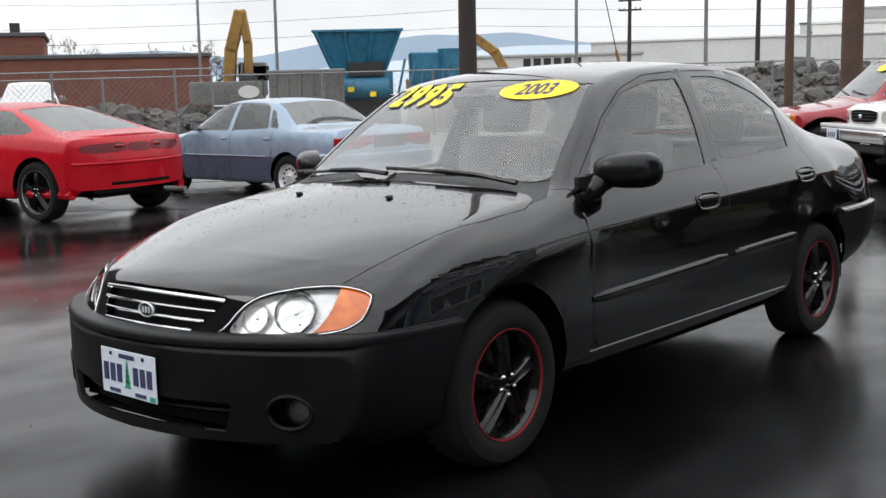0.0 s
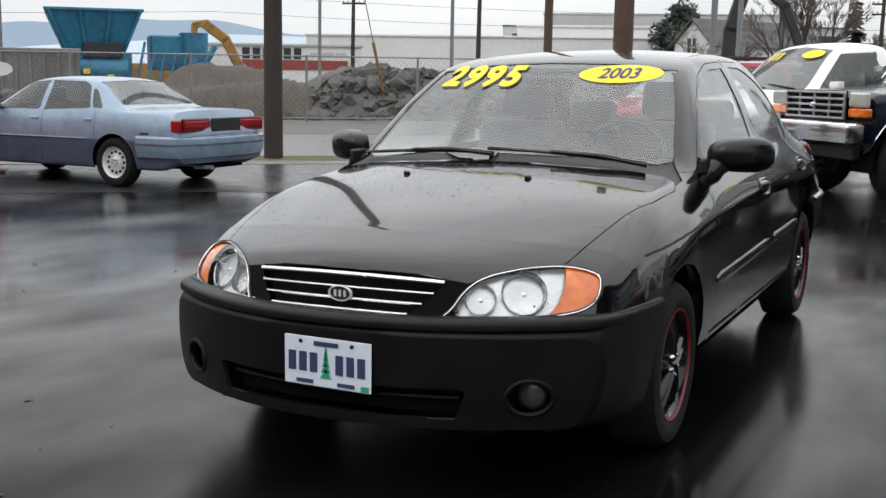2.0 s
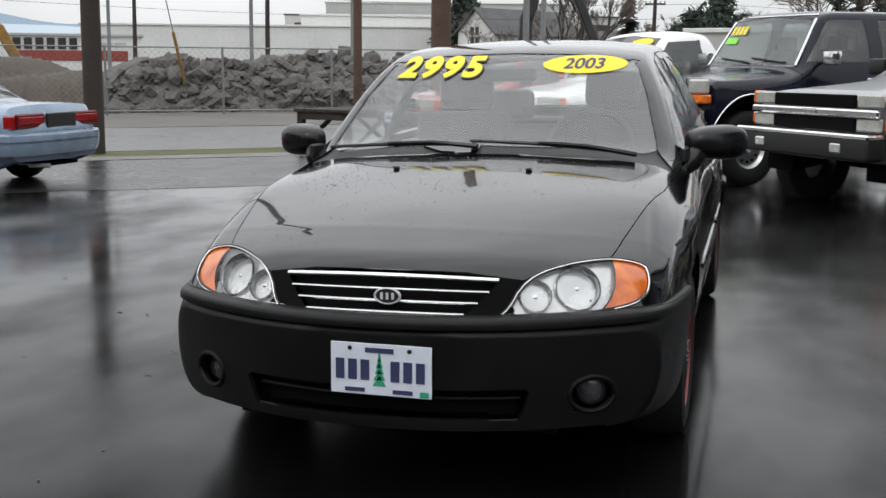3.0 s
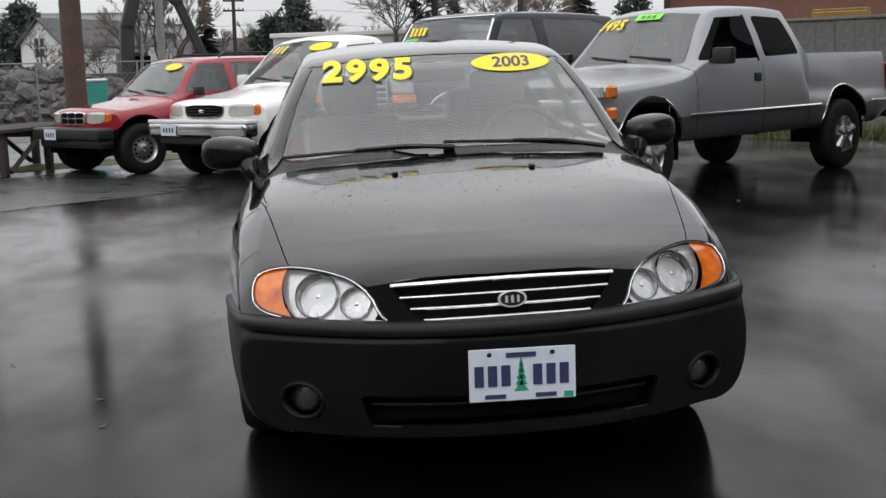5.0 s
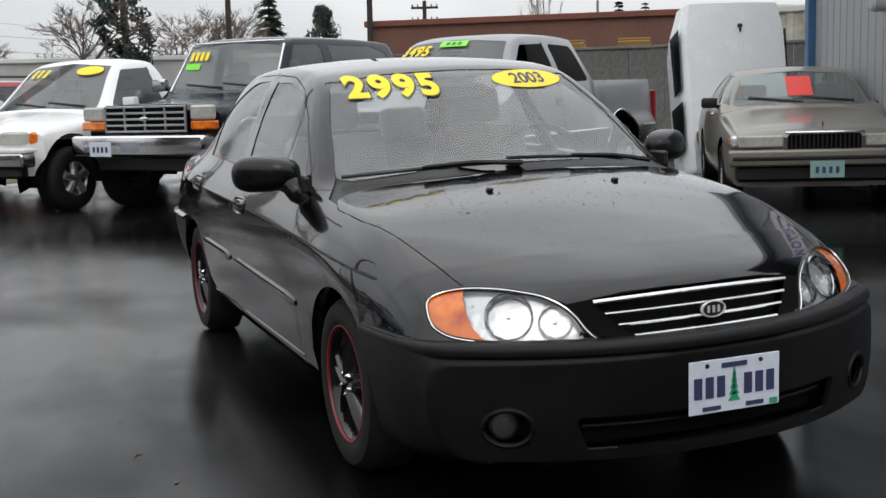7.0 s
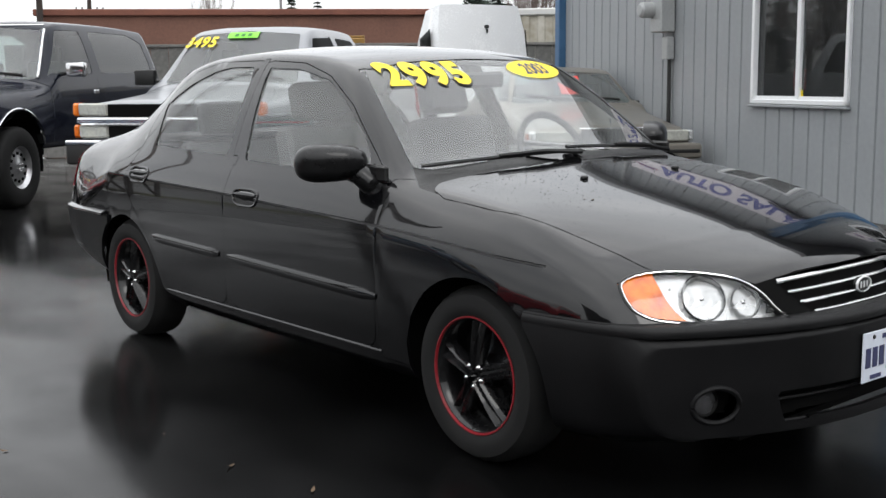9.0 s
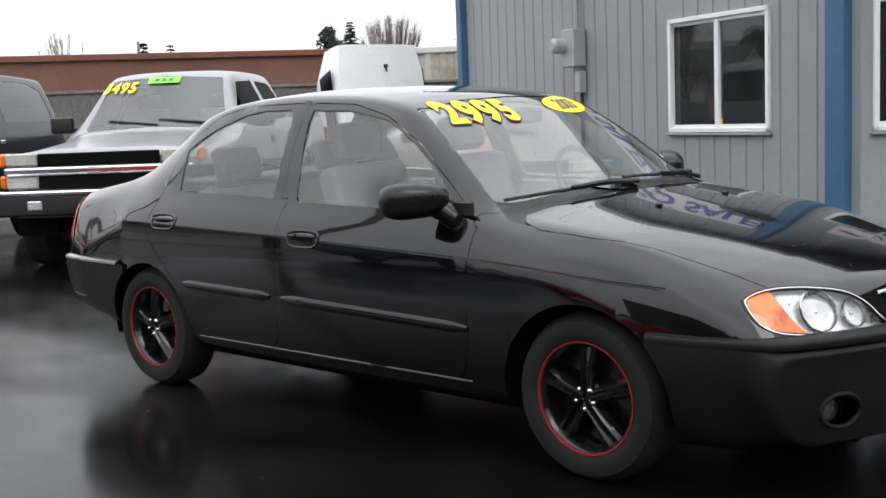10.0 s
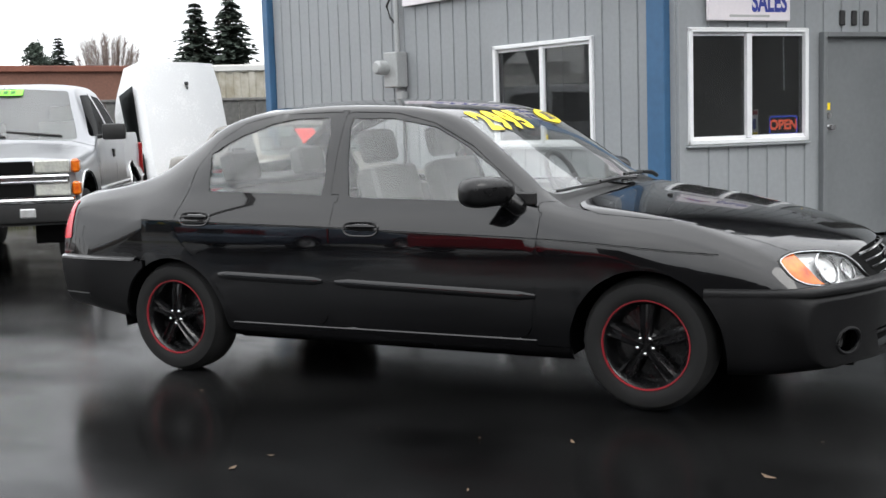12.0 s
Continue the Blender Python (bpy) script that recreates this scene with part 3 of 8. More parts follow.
# ---- the black sedan ----
SEDAN = dict(
    curves=dict(
        zb=[(-0.955, 0.235), (-0.7, 0.205), (-0.4, 0.20), (0.4, 0.205), (2.2, 0.215), (2.9, 0.27), (3.545, 0.34)],
        wb=[(-0.955, 0.70), (-0.7, 0.77), (-0.35, 0.80), (0.4, 0.80), (2.2, 0.80), (2.9, 0.80), (3.545, 0.70)],
        wm=[(-0.955, 0.775), (-0.7, 0.82), (-0.35, 0.845), (0.4, 0.852), (2.2, 0.855), (2.9, 0.845), (3.3, 0.832), (3.545, 0.79)],
        zm=[(-0.955, 0.40), (0.0, 0.52), (2.6, 0.56), (3.545, 0.55)],
        zbelt=[(-0.955, 0.485), (-0.90, 0.522), (-0.80, 0.585), (-0.7, 0.63), (-0.5, 0.695), (-0.2, 0.76), (0.1, 0.815), (0.3, 0.855), (0.47, 0.892), (0.9, 0.922), (1.5, 0.938), (2.36, 0.963), (2.6, 0.955), (2.86, 0.93), (3.1, 0.912), (3.42, 0.882), (3.50, 0.85), (3.545, 0.78)],
        wbelt=[(-0.955, 0.765), (-0.8, 0.79), (-0.5, 0.80), (0.0, 0.80), (0.3, 0.79), (0.5, 0.785), (1.5, 0.775), (2.4, 0.76), (2.9, 0.75), (3.42, 0.74), (3.545, 0.72)],
        ze=[(-0.955, 0.505), (-0.925, 0.528), (-0.90, 0.541), (-0.86, 0.580), (-0.80, 0.635), (-0.7, 0.685), (-0.5, 0.752), (-0.2, 0.822), (0.1, 0.872), (0.3, 0.897), (0.41, 0.93), (0.54, 1.025), (0.76, 1.185), (0.96, 1.30), (1.1, 1.335), (1.36, 1.362), (1.69, 1.372), (2.11, 1.352), (2.34, 1.305), (2.6, 1.165), (2.86, 1.035), (3.05, 0.99), (3.2, 0.968), (3.42, 0.935), (3.5, 0.905), (3.545, 0.83)],
        we=[(-0.955, 0.74), (-0.8, 0.735), (-0.5, 0.725), (-0.2, 0.715), (0.1, 0.72), (0.3, 0.722), (0.41, 0.705), (0.54, 0.68), (0.76, 0.63), (0.96, 0.578), (1.2, 0.56), (1.6, 0.562), (2.0, 0.566), (2.35, 0.575), (2.6, 0.60), (2.86, 0.632), (3.15, 0.655), (3.545, 0.65)],
        zc=[(-0.955, 0.512), (-0.925, 0.535), (-0.90, 0.548), (-0.87, 0.590), (-0.835, 0.665), (-0.80, 0.70), (-0.7, 0.742), (-0.5, 0.798), (-0.2, 0.862), (0.1, 0.915), (0.2, 0.932), (0.28, 0.948), (0.41, 1.005), (0.54, 1.085), (0.76, 1.225), (0.96, 1.335), (1.05, 1.36), (1.2, 1.381), (1.36, 1.395), (1.69, 1.408), (2.11, 1.395), (2.34, 1.36), (2.45, 1.33), (2.6, 1.245), (2.86, 1.10), (3.0, 1.035), (3.08, 1.008), (3.2, 1.0), (3.42, 0.972), (3.5, 0.94), (3.545, 0.85)],
        bow=[(-0.955, 0.36), (-0.5, 0.20), (-0.1, 0.06), (0.2, 0.10), (0.9, 0.09), (1.5, 0.0), (2.2, -0.05), (2.9, -0.12), (3.545, -0.215)],
    ),
    lean=lambda y, z: (0.06 * max(0.0, 0.36 - z) ** 1.0 if y < -0.3 else 0.0) + (-0.10 * max(0.0, 0.5 - z) if y > 3.0 else 0.0),
)
FRONT_WIN = [(1.48, 0.938), (1.552, 1.312), (1.31, 1.304), (1.07, 1.256), (0.89, 1.164), (0.73, 1.058), (0.63, 0.96), (0.66, 0.915)]
REAR_WIN = [(1.63, 0.948), (1.662, 1.318), (1.88, 1.318), (2.0, 1.303), (2.2, 1.242), (2.335, 1.178), (2.37, 1.145), (2.338, 0.968)]
SCREEN = [(0.0, 0.974), (0.35, 0.967), (0.62, 0.941), (0.668, 0.950), (0.655, 0.985), (0.60, 1.15), (0.53, 1.296), (0.30, 1.325), (0.0, 1.333)]
BACKLIGHT = [(0.0, 1.055), (0.45, 1.05), (0.555, 1.07), (0.50, 1.26), (0.44, 1.31), (0.0, 1.345)]
HEADLAMP = [(0.362, 0.557), (0.372, 0.600), (0.398, 0.640), (0.446, 0.670), (0.52, 0.687), (0.61, 0.692), (0.685, 0.684), (0.722, 0.667), (0.738, 0.638), (0.738, 0.608), (0.718, 0.580), (0.66, 0.567), (0.56, 0.560), (0.45, 0.556)]
GRILLE = [(0.0, 0.552), (0.235, 0.552), (0.29, 0.60), (0.337, 0.662), (0.17, 0.674), (0.0, 0.678)]
HOOD = [(0.0, 0.262), (0.4, 0.290), (0.67, 0.338), (0.725, 0.305), (0.747, 0.22), (0.733, 0.0), (0.695, -0.2), (0.668, -0.36), (0.640, -0.52), (0.620, -0.60), (0.5, -0.690), (0.39, -0.778), (0.17, -0.812), (0.0, -0.824)]
REAR_DOOR = [(2.475, 0.965), (2.535, 0.80), (2.50, 0.73), (2.43, 0.66), (2.31, 0.55), (2.22, 0.42), (2.17, 0.305), (1.60, 0.305), (1.56, 0.60), (1.555, 0.945), (1.585, 0.948), (1.588, 1.345), (2.0, 1.345), (2.2, 1.305), (2.36, 1.215), (2.46, 1.08)]
FRONT_DOOR = [(1.60, 0.305), (1.56, 0.60), (1.555, 0.945), (1.585, 0.948), (1.588, 1.345), (1.3, 1.33), (1.08, 1.275), (0.86, 1.165), (0.62, 0.985), (0.50, 0.895), (0.475, 0.86), (0.485, 0.60), (0.525, 0.305)]
CREASE = curve_through([(-0.45, 0.69), (-0.12, 0.712), (0.22, 0.742), (0.48, 0.757), (1.2, 0.781), (1.54, 0.794), (2.0, 0.804), (2.56, 0.817), (3.0, 0.826)])


def skin_band(tree, angles, centre, way, z, profile, keep):
    """A moulding of one cross-section carried round the front (way -1) or the rear (way 1) of a body."""
    bm, rings = bmesh.new(), []
    for a in angles:
        d = Vector((math.sin(a), way * math.cos(a), 0))
        h, nor, _, _ = tree.ray_cast(Vector((0, centre, z)) + 3 * d, -d)
        if h is None or not keep(h):
            continue
        out = Vector((nor.x, nor.y, 0)).normalized()
        out = out if out.dot(d) > 0 else -out
        rings.append([bm.verts.new((h.x + out.x * o, h.y + out.y * o, zz)) for o, zz in profile])
    n = len(profile)
    for p, q in zip(rings, rings[1:]):
        for i in range(n):
            bm.faces.new((p[i], p[(i + 1) % n], q[(i + 1) % n], q[i]))
    bm.faces.new(rings[0])
    bm.faces.new(list(reversed(rings[-1])))
    bmesh.ops.recalc_face_normals(bm, faces=bm.faces)
    return bm


def mirrored(poly):
    return poly + [(-x, z) for x, z in reversed(poly) if abs(x) > 1e-6]


def black_sedan():
    root = thing("black_sedan", pose(0.0, 0.0, 0.0), "black four-door sedan with a worn grey bumper on wet asphalt", "car")
    ys = np.unique(np.concatenate([np.linspace(-0.955, -0.6, 22), np.linspace(-0.6, 0.2, 32), np.linspace(0.2, 1.2, 44), np.linspace(1.2, 2.3, 30), np.linspace(2.3, 3.2, 32), np.linspace(3.2, 3.545, 16)]))
    bm = car_skin(dict(SEDAN, fold=CREASE), ys)
    from_tree = bmesh_tree(bm)
    d = {k: polygon_distance(v, r) for k, v, r in (("fw", FRONT_WIN, 0.0), ("rw", REAR_WIN, 0.0), ("fd", FRONT_DOOR, 0.0), ("rd", REAR_DOOR, 0.0), ("screen", mirrored(SCREEN), 0.0), ("back", mirrored(BACKLIGHT), 0.0), ("lamp", HEADLAMP, 0.004), ("grille", mirrored(GRILLE), 0.0), ("hood", mirrored(HOOD), 0.0))}
    side = lambda c: (np.abs(c[:, 0]) > 0.5) & (c[:, 1] > -0.55) & (c[:, 1] < 3.0)
    front = lambda c: c[:, 1] < -0.3
    yz = lambda k: lambda c: d[k](c[:, 1], c[:, 2])
    arch = lambda y0, r, sq=1.0: lambda c: np.hypot(c[:, 1] - y0, (c[:, 2] - 0.285)) - r
    nose_top = lambda c: 0.562 - 0.010 * np.clip((0.62 - np.abs(c[:, 0])) / 0.10, 0, 1)
    bump_f = lambda c: c[:, 2] - nose_top(c)
    cowl_poly = polygon_distance(mirrored([(0.0, 0.20), (0.0, 0.44), (0.4, 0.46), (0.66, 0.50), (0.735, 0.365), (0.735, 0.25)]), 0.0)
    wing = lambda c: np.maximum(c[:, 1] - 0.495, c[:, 2] - 0.912)
    bump_r = lambda c: c[:, 2] - 0.605
    slot_poly = polygon_distance([(-0.40, 0.277), (0.40, 0.277), (0.425, 0.350), (-0.425, 0.350)], 0.006)
    fog = lambda c: (np.hypot((np.abs(c[:, 0]) - 0.598) / 0.060, (c[:, 2] - 0.332) / 0.052) - 1) * 0.05
    slot = lambda c: slot_poly(c[:, 0], c[:, 2])
    lamp = lambda c: np.maximum(d["lamp"](np.abs(c[:, 0]), c[:, 2]), c[:, 1] + 0.45)
    amber = lambda c: np.hypot(np.abs(c[:, 0]) - 0.552, c[:, 2] - 0.632) - 0.100
    cre = lambda o: lambda c: c[:, 2] - CREASE(c[:, 1]) - o
    trunk = polygon_distance([(-0.60, 2.90), (0.60, 2.90), (0.60, 3.6), (-0.60, 3.6)], 0.0)
    tail2 = polygon_distance([(0.40, 0.715), (0.90, 0.715), (0.90, 0.905), (0.40, 0.89)], 0.008)
    tail = lambda c: np.maximum(tail2(np.abs(c[:, 0]), c[:, 2]), 3.30 - c[:, 1])
    cuts = [
        (yz("fd"), lambda c: side(c)), (yz("rd"), lambda c: side(c)), (yz("fw"), lambda c: side(c)), (yz("rw"), lambda c: side(c)),
        (lambda c: d["screen"](c[:, 0], c[:, 2]), lambda c: (c[:, 1] < 1.25) & (c[:, 1] > 0.1)),
        (lambda c: d["back"](c[:, 0], c[:, 2]), lambda c: c[:, 1] > 2.2),
        (lambda c: d["hood"](c[:, 0], c[:, 1]), lambda c: (c[:, 2] > 0.62) & (c[:, 1] < 0.5)),
        (lambda c: cowl_poly(c[:, 0], c[:, 1]), lambda c: (c[:, 2] > 0.8) & (c[:, 1] < 0.62)), (wing, lambda c: (np.abs(c[:, 0]) > 0.55) & (c[:, 1] < 0.7) & (c[:, 2] > 0.3)),
        (bump_f, lambda c: (c[:, 1] < -0.25) & (c[:, 2] < 0.66)), (bump_r, lambda c: c[:, 1] > 2.75),
        (lamp, front), (amber, lambda c: front(c) & (np.abs(c[:, 0]) > 0.59)),
        (lambda c: d["grille"](c[:, 0], c[:, 2]), front), (slot, front), (fog, lambda c: front(c) & (c[:, 2] < 0.45)),
        (cre(-0.003), lambda c: side(c)), (cre(0.002), lambda c: side(c)),
        (lambda c: trunk(c[:, 0], c[:, 1]), lambda c: (c[:, 1] > 2.8) & (c[:, 2] > 0.8)),
        (tail, lambda c: c[:, 1] > 3.0),
        (arch(0.0, 0.345), lambda c: (np.abs(c[:, 0]) > 0.45) & (np.abs(c[:, 1]) < 0.6)), (arch(2.56, 0.335), lambda c: (np.abs(c[:, 0]) > 0.45) & (np.abs(c[:, 1] - 2.56) < 0.6)),
    ]
    for f, mask in cuts:
        cut(bm, f, mask)

    def classify(p):
        c = np.array([p[:]])
        x, y, z = p
        s = "L" if x > 0 else "R"
        ax = abs(x)
        if ax > 0.45 and z < 0.75 and (arch(0.0, 0.345)(c)[0] < 0 or arch(2.56, 0.335)(c)[0] < 0):
            return None
        if front(c)[0]:
            if z > 0.5 and lamp(c)[0] < 0:
                return ("amber" if ax > 0.62 and amber(c)[0] > 0 else "lamp") + s
            if d["grille"](c[:, 0], c[:, 2])[0] < 0 and z > 0.5 and ax < 0.4:
                return "grille"
            if slot(c)[0] < 0:
                return "slot"
            if z < 0.42 and fog(c)[0] < 0:
                return "fog" + s
        if y < -0.25 and bump_f(c)[0] < 0:
            return "front_bumper"
        if y < 0.5 and z > 0.62 and d["hood"](c[:, 0], c[:, 1])[0] < 0:
            return "hood"
        if 0.1 < y < 1.25 and d["screen"](c[:, 0], c[:, 2])[0] < 0:
            return "screen"
        if y > 2.2 and d["back"](c[:, 0], c[:, 2])[0] < 0:
            return "back"
        if side(c)[0]:
            if d["fw"](c[:, 1], c[:, 2])[0] < 0:
                return "fw" + s
            if d["rw"](c[:, 1], c[:, 2])[0] < 0:
                return "rw" + s
            # The fold's dark line is put in as a narrow dull-black strip.
            if -0.003 < z - float(CREASE(y)) < 0.002 and -0.3 < y < 2.75:
                return "crease" + s
            if d["fd"](c[:, 1], c[:, 2])[0] < 0:
                return "fd" + s
            if d["rd"](c[:, 1], c[:, 2])[0] < 0:
                return "rd" + s
        if y < 0.62 and z > 0.8 and cowl_poly(c[:, 0], c[:, 1])[0] < 0 and z < 1.02:
            return "cowl"
        if y < -0.70 and ax < 0.43 and 0.54 < z < 0.72:
            return "nose" + s
        if wing(c)[0] < 0 and z > 0.3 and ax > 0.55:
            return "fender" + s
        if y > 3.1 and tail(c)[0] < 0:
            return "tail" + s
        if y > 2.75 and z < 0.605:
            return "rear_bumper"
        if y > 2.8 and z > 0.8 and trunk(c[:, 0], c[:, 1])[0] < 0:
            return "trunk"
        return "shell"

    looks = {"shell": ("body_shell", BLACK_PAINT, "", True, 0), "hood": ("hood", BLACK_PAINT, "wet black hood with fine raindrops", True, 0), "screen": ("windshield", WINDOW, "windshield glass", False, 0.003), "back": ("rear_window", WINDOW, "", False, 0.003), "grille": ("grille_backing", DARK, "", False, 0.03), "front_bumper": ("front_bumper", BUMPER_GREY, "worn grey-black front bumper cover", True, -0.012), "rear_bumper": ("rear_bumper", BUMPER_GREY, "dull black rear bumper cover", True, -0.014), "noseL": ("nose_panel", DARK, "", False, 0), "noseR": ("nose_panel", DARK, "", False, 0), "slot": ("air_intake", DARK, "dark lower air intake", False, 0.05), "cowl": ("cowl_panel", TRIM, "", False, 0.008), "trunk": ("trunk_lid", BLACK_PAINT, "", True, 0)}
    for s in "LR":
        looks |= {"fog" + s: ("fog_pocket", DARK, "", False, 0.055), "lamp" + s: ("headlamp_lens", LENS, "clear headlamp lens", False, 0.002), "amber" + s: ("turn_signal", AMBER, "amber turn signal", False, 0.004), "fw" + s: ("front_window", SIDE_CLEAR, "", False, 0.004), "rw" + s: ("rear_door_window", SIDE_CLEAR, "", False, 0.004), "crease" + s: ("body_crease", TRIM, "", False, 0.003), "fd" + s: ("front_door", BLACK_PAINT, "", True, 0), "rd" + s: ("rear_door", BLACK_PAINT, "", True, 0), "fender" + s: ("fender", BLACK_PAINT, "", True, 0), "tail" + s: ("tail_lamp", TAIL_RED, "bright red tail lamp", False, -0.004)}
    edges = {"L": [], "R": []}
    for e in bm.edges:
        if len(e.link_faces) == 2 and e.verts[0].co.y < -0.3 and e.verts[0].co.z > 0.5:
            kinds = [(classify(f.calc_center_median()) or "")[:4] in ("lamp", "ambe") for f in e.link_faces]
            if kinds[0] != kinds[1]:
                edges["L" if e.verts[0].co.x > 0 else "R"].append((e.verts[0].co.copy().freeze(), e.verts[1].co.copy().freeze()))
    panels = split_panels(bm, classify, root, looks)
    bm.free()
    for side_key, pairs in edges.items():
        links = {}
        for a, b in pairs:
            links.setdefault(a, []).append(b)
            links.setdefault(b, []).append(a)
        loop, prev = [pairs[0][0]], None
        while True:
            onward = [q for q in links[loop[-1]] if q != prev]
            if not onward or onward[0] == loop[0]:
                break
            prev = loop[-1]
            loop.append(onward[0])
            if len(loop) > 2000:
                break
        soft = [Vector(loop[0])]
        for q in loop[1:]:
            if (Vector(q) - soft[-1]).length > 0.012:
                soft.append(Vector(q))
        for _ in range(2):
            soft = [0.25 * soft[i - 1] + 0.5 * soft[i] + 0.25 * soft[(i + 1) % len(soft)] for i in range(len(soft))]
        part("lamp_gasket", tube([q + Vector((0, 0.001, 0)) for q in soft], 0.0062, 6, True), TRIM, panels["lamp" + side_key])
        part("lens_edge", tube([q + Vector((0, -0.005, 0)) for q in soft], 0.0026, 6, True), CHROME, panels["lamp" + side_key], "thin bright lens edge")
    # lamps behind their lenses
    for s in (1, -1):
        lens = panels["lampL" if s > 0 else "lampR"]
        bowl = bmesh.new()
        bowl.from_mesh(lens.data)
        bowl.normal_update()
        for v in bowl.verts:
            v.co += Vector((-0.004 * s, 0.032, 0))
        part("reflector", bowl, REFLECTOR, lens, "silver lamp reflector")
        for cx, cz, r in ((0.437, 0.611, 0.046), (0.552, 0.628, 0.066)):
            hit, nor, _, _ = from_tree.ray_cast(Vector((s * cx, -3, cz)), Vector((0, 1, 0)))
            nor = nor if nor.y < 0 else -nor
            nor = (nor + Vector((0, -0.25, 0))).normalized()
            turn = Matrix.Translation(hit - nor * 0.014) @ (-nor).to_track_quat("Y", "Z").to_matrix().to_4x4()
            for nm, bmx, mt in (("reflector_bowl", lathe([(r, 0.0), (r * 0.95, 0.014), (r * 0.7, 0.036), (r * 0.3, 0.050), (0.0, 0.052)], 11, "y"), BOWL), ("bowl_rim", lathe([(r * 1.07, 0.004), (r * 1.04, -0.003), (r * 0.99, 0.004)], 36, "y", (0, 0, 0), True), CHROME), ("bulb", ellipsoid(0, 0.028, 0, 0.009, 0.018, 0.009, 12), CHROME)):
                bmesh.ops.transform(bmx, matrix=turn, verts=bmx.verts)
                part(nm, bmx, mt, lens, "", 12 if nm == "reflector_bowl" else 35)
        hit, nor, _, _ = from_tree.ray_cast(Vector((s * 0.606, -3, 0.328)), Vector((0, 1, 0)))
        nor = nor if nor.y < 0 else -nor
        nor = (nor + Vector((0, -0.8, 0))).normalized()
        turn = Matrix.Translation(hit - nor * 0.036) @ (-nor).to_track_quat("Y", "Z").to_matrix().to_4x4()
        lamp_b, ring_b = lathe([(0.0, -0.010), (0.020, -0.007), (0.036, 0.0), (0.038, 0.03)], 24, "y"), lathe([(0.036, 0.0), (0.039, -0.006), (0.044, -0.004), (0.046, 0.03), (0.036, 0.03)], 28, "y", (0, 0, 0), True)
        for b in (lamp_b, ring_b):
            bmesh.ops.transform(b, matrix=turn, verts=b.verts)
        fog_ob = part("fog_lamp", lamp_b, BOWL_DARK, root, "small round fog lamp deep in its recess")
        part("fog_lamp_ring", ring_b, TRIM, fog_ob)
    # Near-black blocks added behind the bumper openings so no light shows through.
    part("bumper_dark_fill", box(0, -0.52, 0.42, 1.0, 0.40, 0.26), DARK, root)
    part("bumper_dark_fill", box(0, -0.42, 0.40, 1.30, 0.36, 0.34), DARK, root)
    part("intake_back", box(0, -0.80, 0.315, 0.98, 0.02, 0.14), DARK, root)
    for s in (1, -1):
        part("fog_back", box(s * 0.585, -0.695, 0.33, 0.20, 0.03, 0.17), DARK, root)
        ring = []
        for k in range(36):
            h, _, _, _ = from_tree.ray_cast(Vector((s * (0.598 + 0.060 * math.cos(k * math.pi / 18)), -3, 0.332 + 0.052 * math.sin(k * math.pi / 18))), Vector((0, 1, 0)))
            ring.append(h + Vector((s * 0.006, -0.008, 0)))
        part("fog_bezel", tube(ring, 0.0085, 8, True), BUMPER_GREY, root)
    part("bumper_ledge", skin_band(from_tree, np.radians(np.linspace(-88.5, 88.5, 71)), -0.2, -1, 0.50, [(-0.05, 0.565), (0.001, 0.563), (0.009, 0.557), (0.0135, 0.546), (0.0125, 0.532), (-0.05, 0.532)], lambda h: h.y < -0.24), BUMPER_GREY, root, "rounded upper edge of the bumper")
    part("bumper_top", skin_band(from_tree, np.radians(np.linspace(-100, 100, 81)), 2.9, 1, 0.56, [(-0.06, 0.626), (0.010, 0.621), (0.024, 0.612), (0.026, 0.602), (0.012, 0.594), (-0.06, 0.594)], lambda h: h.y > 2.765), BUMPER_WET, root, "wet flat top of the rear bumper")
    bar_pts = []
    for x in np.linspace(-0.405, 0.405, 15):
        h, _, _, _ = from_tree.ray_cast(Vector((x, -3, 0.322)), Vector((0, 1, 0)))
        bar_pts.append(h + Vector((0, 0.030, 0)))
    part("intake_bar", tube(bar_pts, 0.006, 6), BUMPER_GREY, root)
    for z, a1, r in ((0.262, 70, 0.006), (0.245, 66, 0.007)):
        pts = []
        for a in np.radians(np.linspace(-a1, a1, 45)):
            h, _, _, _ = from_tree.ray_cast(Vector((3 * math.sin(a), -0.2 - 3 * math.cos(a), z)), Vector((-math.sin(a), math.cos(a), 0)))
            if h and h.y < -0.37:
                pts.append(h + Vector((0, 0.002, 0)))
        part("bumper_lip", tube(pts, r, 6), BUMPER_GREY, root)
    pts = []
    for a in np.radians(np.linspace(-72, 72, 41)):
        h, _, _, _ = from_tree.ray_cast(Vector((3 * math.sin(a), 2.9 + 3 * math.cos(a), 0.405)), Vector((-math.sin(a), -math.cos(a), 0)))
        if h and h.y > 3.02:
            pts.append(h + Vector((h.x * 0.014, 0.010, 0)))
    part("bumper_lip", tube(pts, 0.009, 6), BUMPER_GREY, root)
    # grille bars follow the nose
    for z, w, rise, r in ((0.653, 0.329, 0.012, 0.0068), (0.622, 0.306, 0.006, 0.0050), (0.592, 0.277, 0.004, 0.0050), (0.563, 0.242, 0.003, 0.0045)):
        pts = []
        for x in np.linspace(-w, w, 17):
            hit, _, _, _ = from_tree.ray_cast(Vector((x, -3, z)), Vector((0, 1, 0)))
            pts.append((x, hit.y - 0.002, z + rise * (1 - (x / w) ** 2)))
        part("grille_bar", tube(pts, r, 8), CHROME, root, "chrome grille bar")
    hit, _, _, _ = from_tree.ray_cast(Vector((0, -3, 0.612)), Vector((0, 1, 0)))
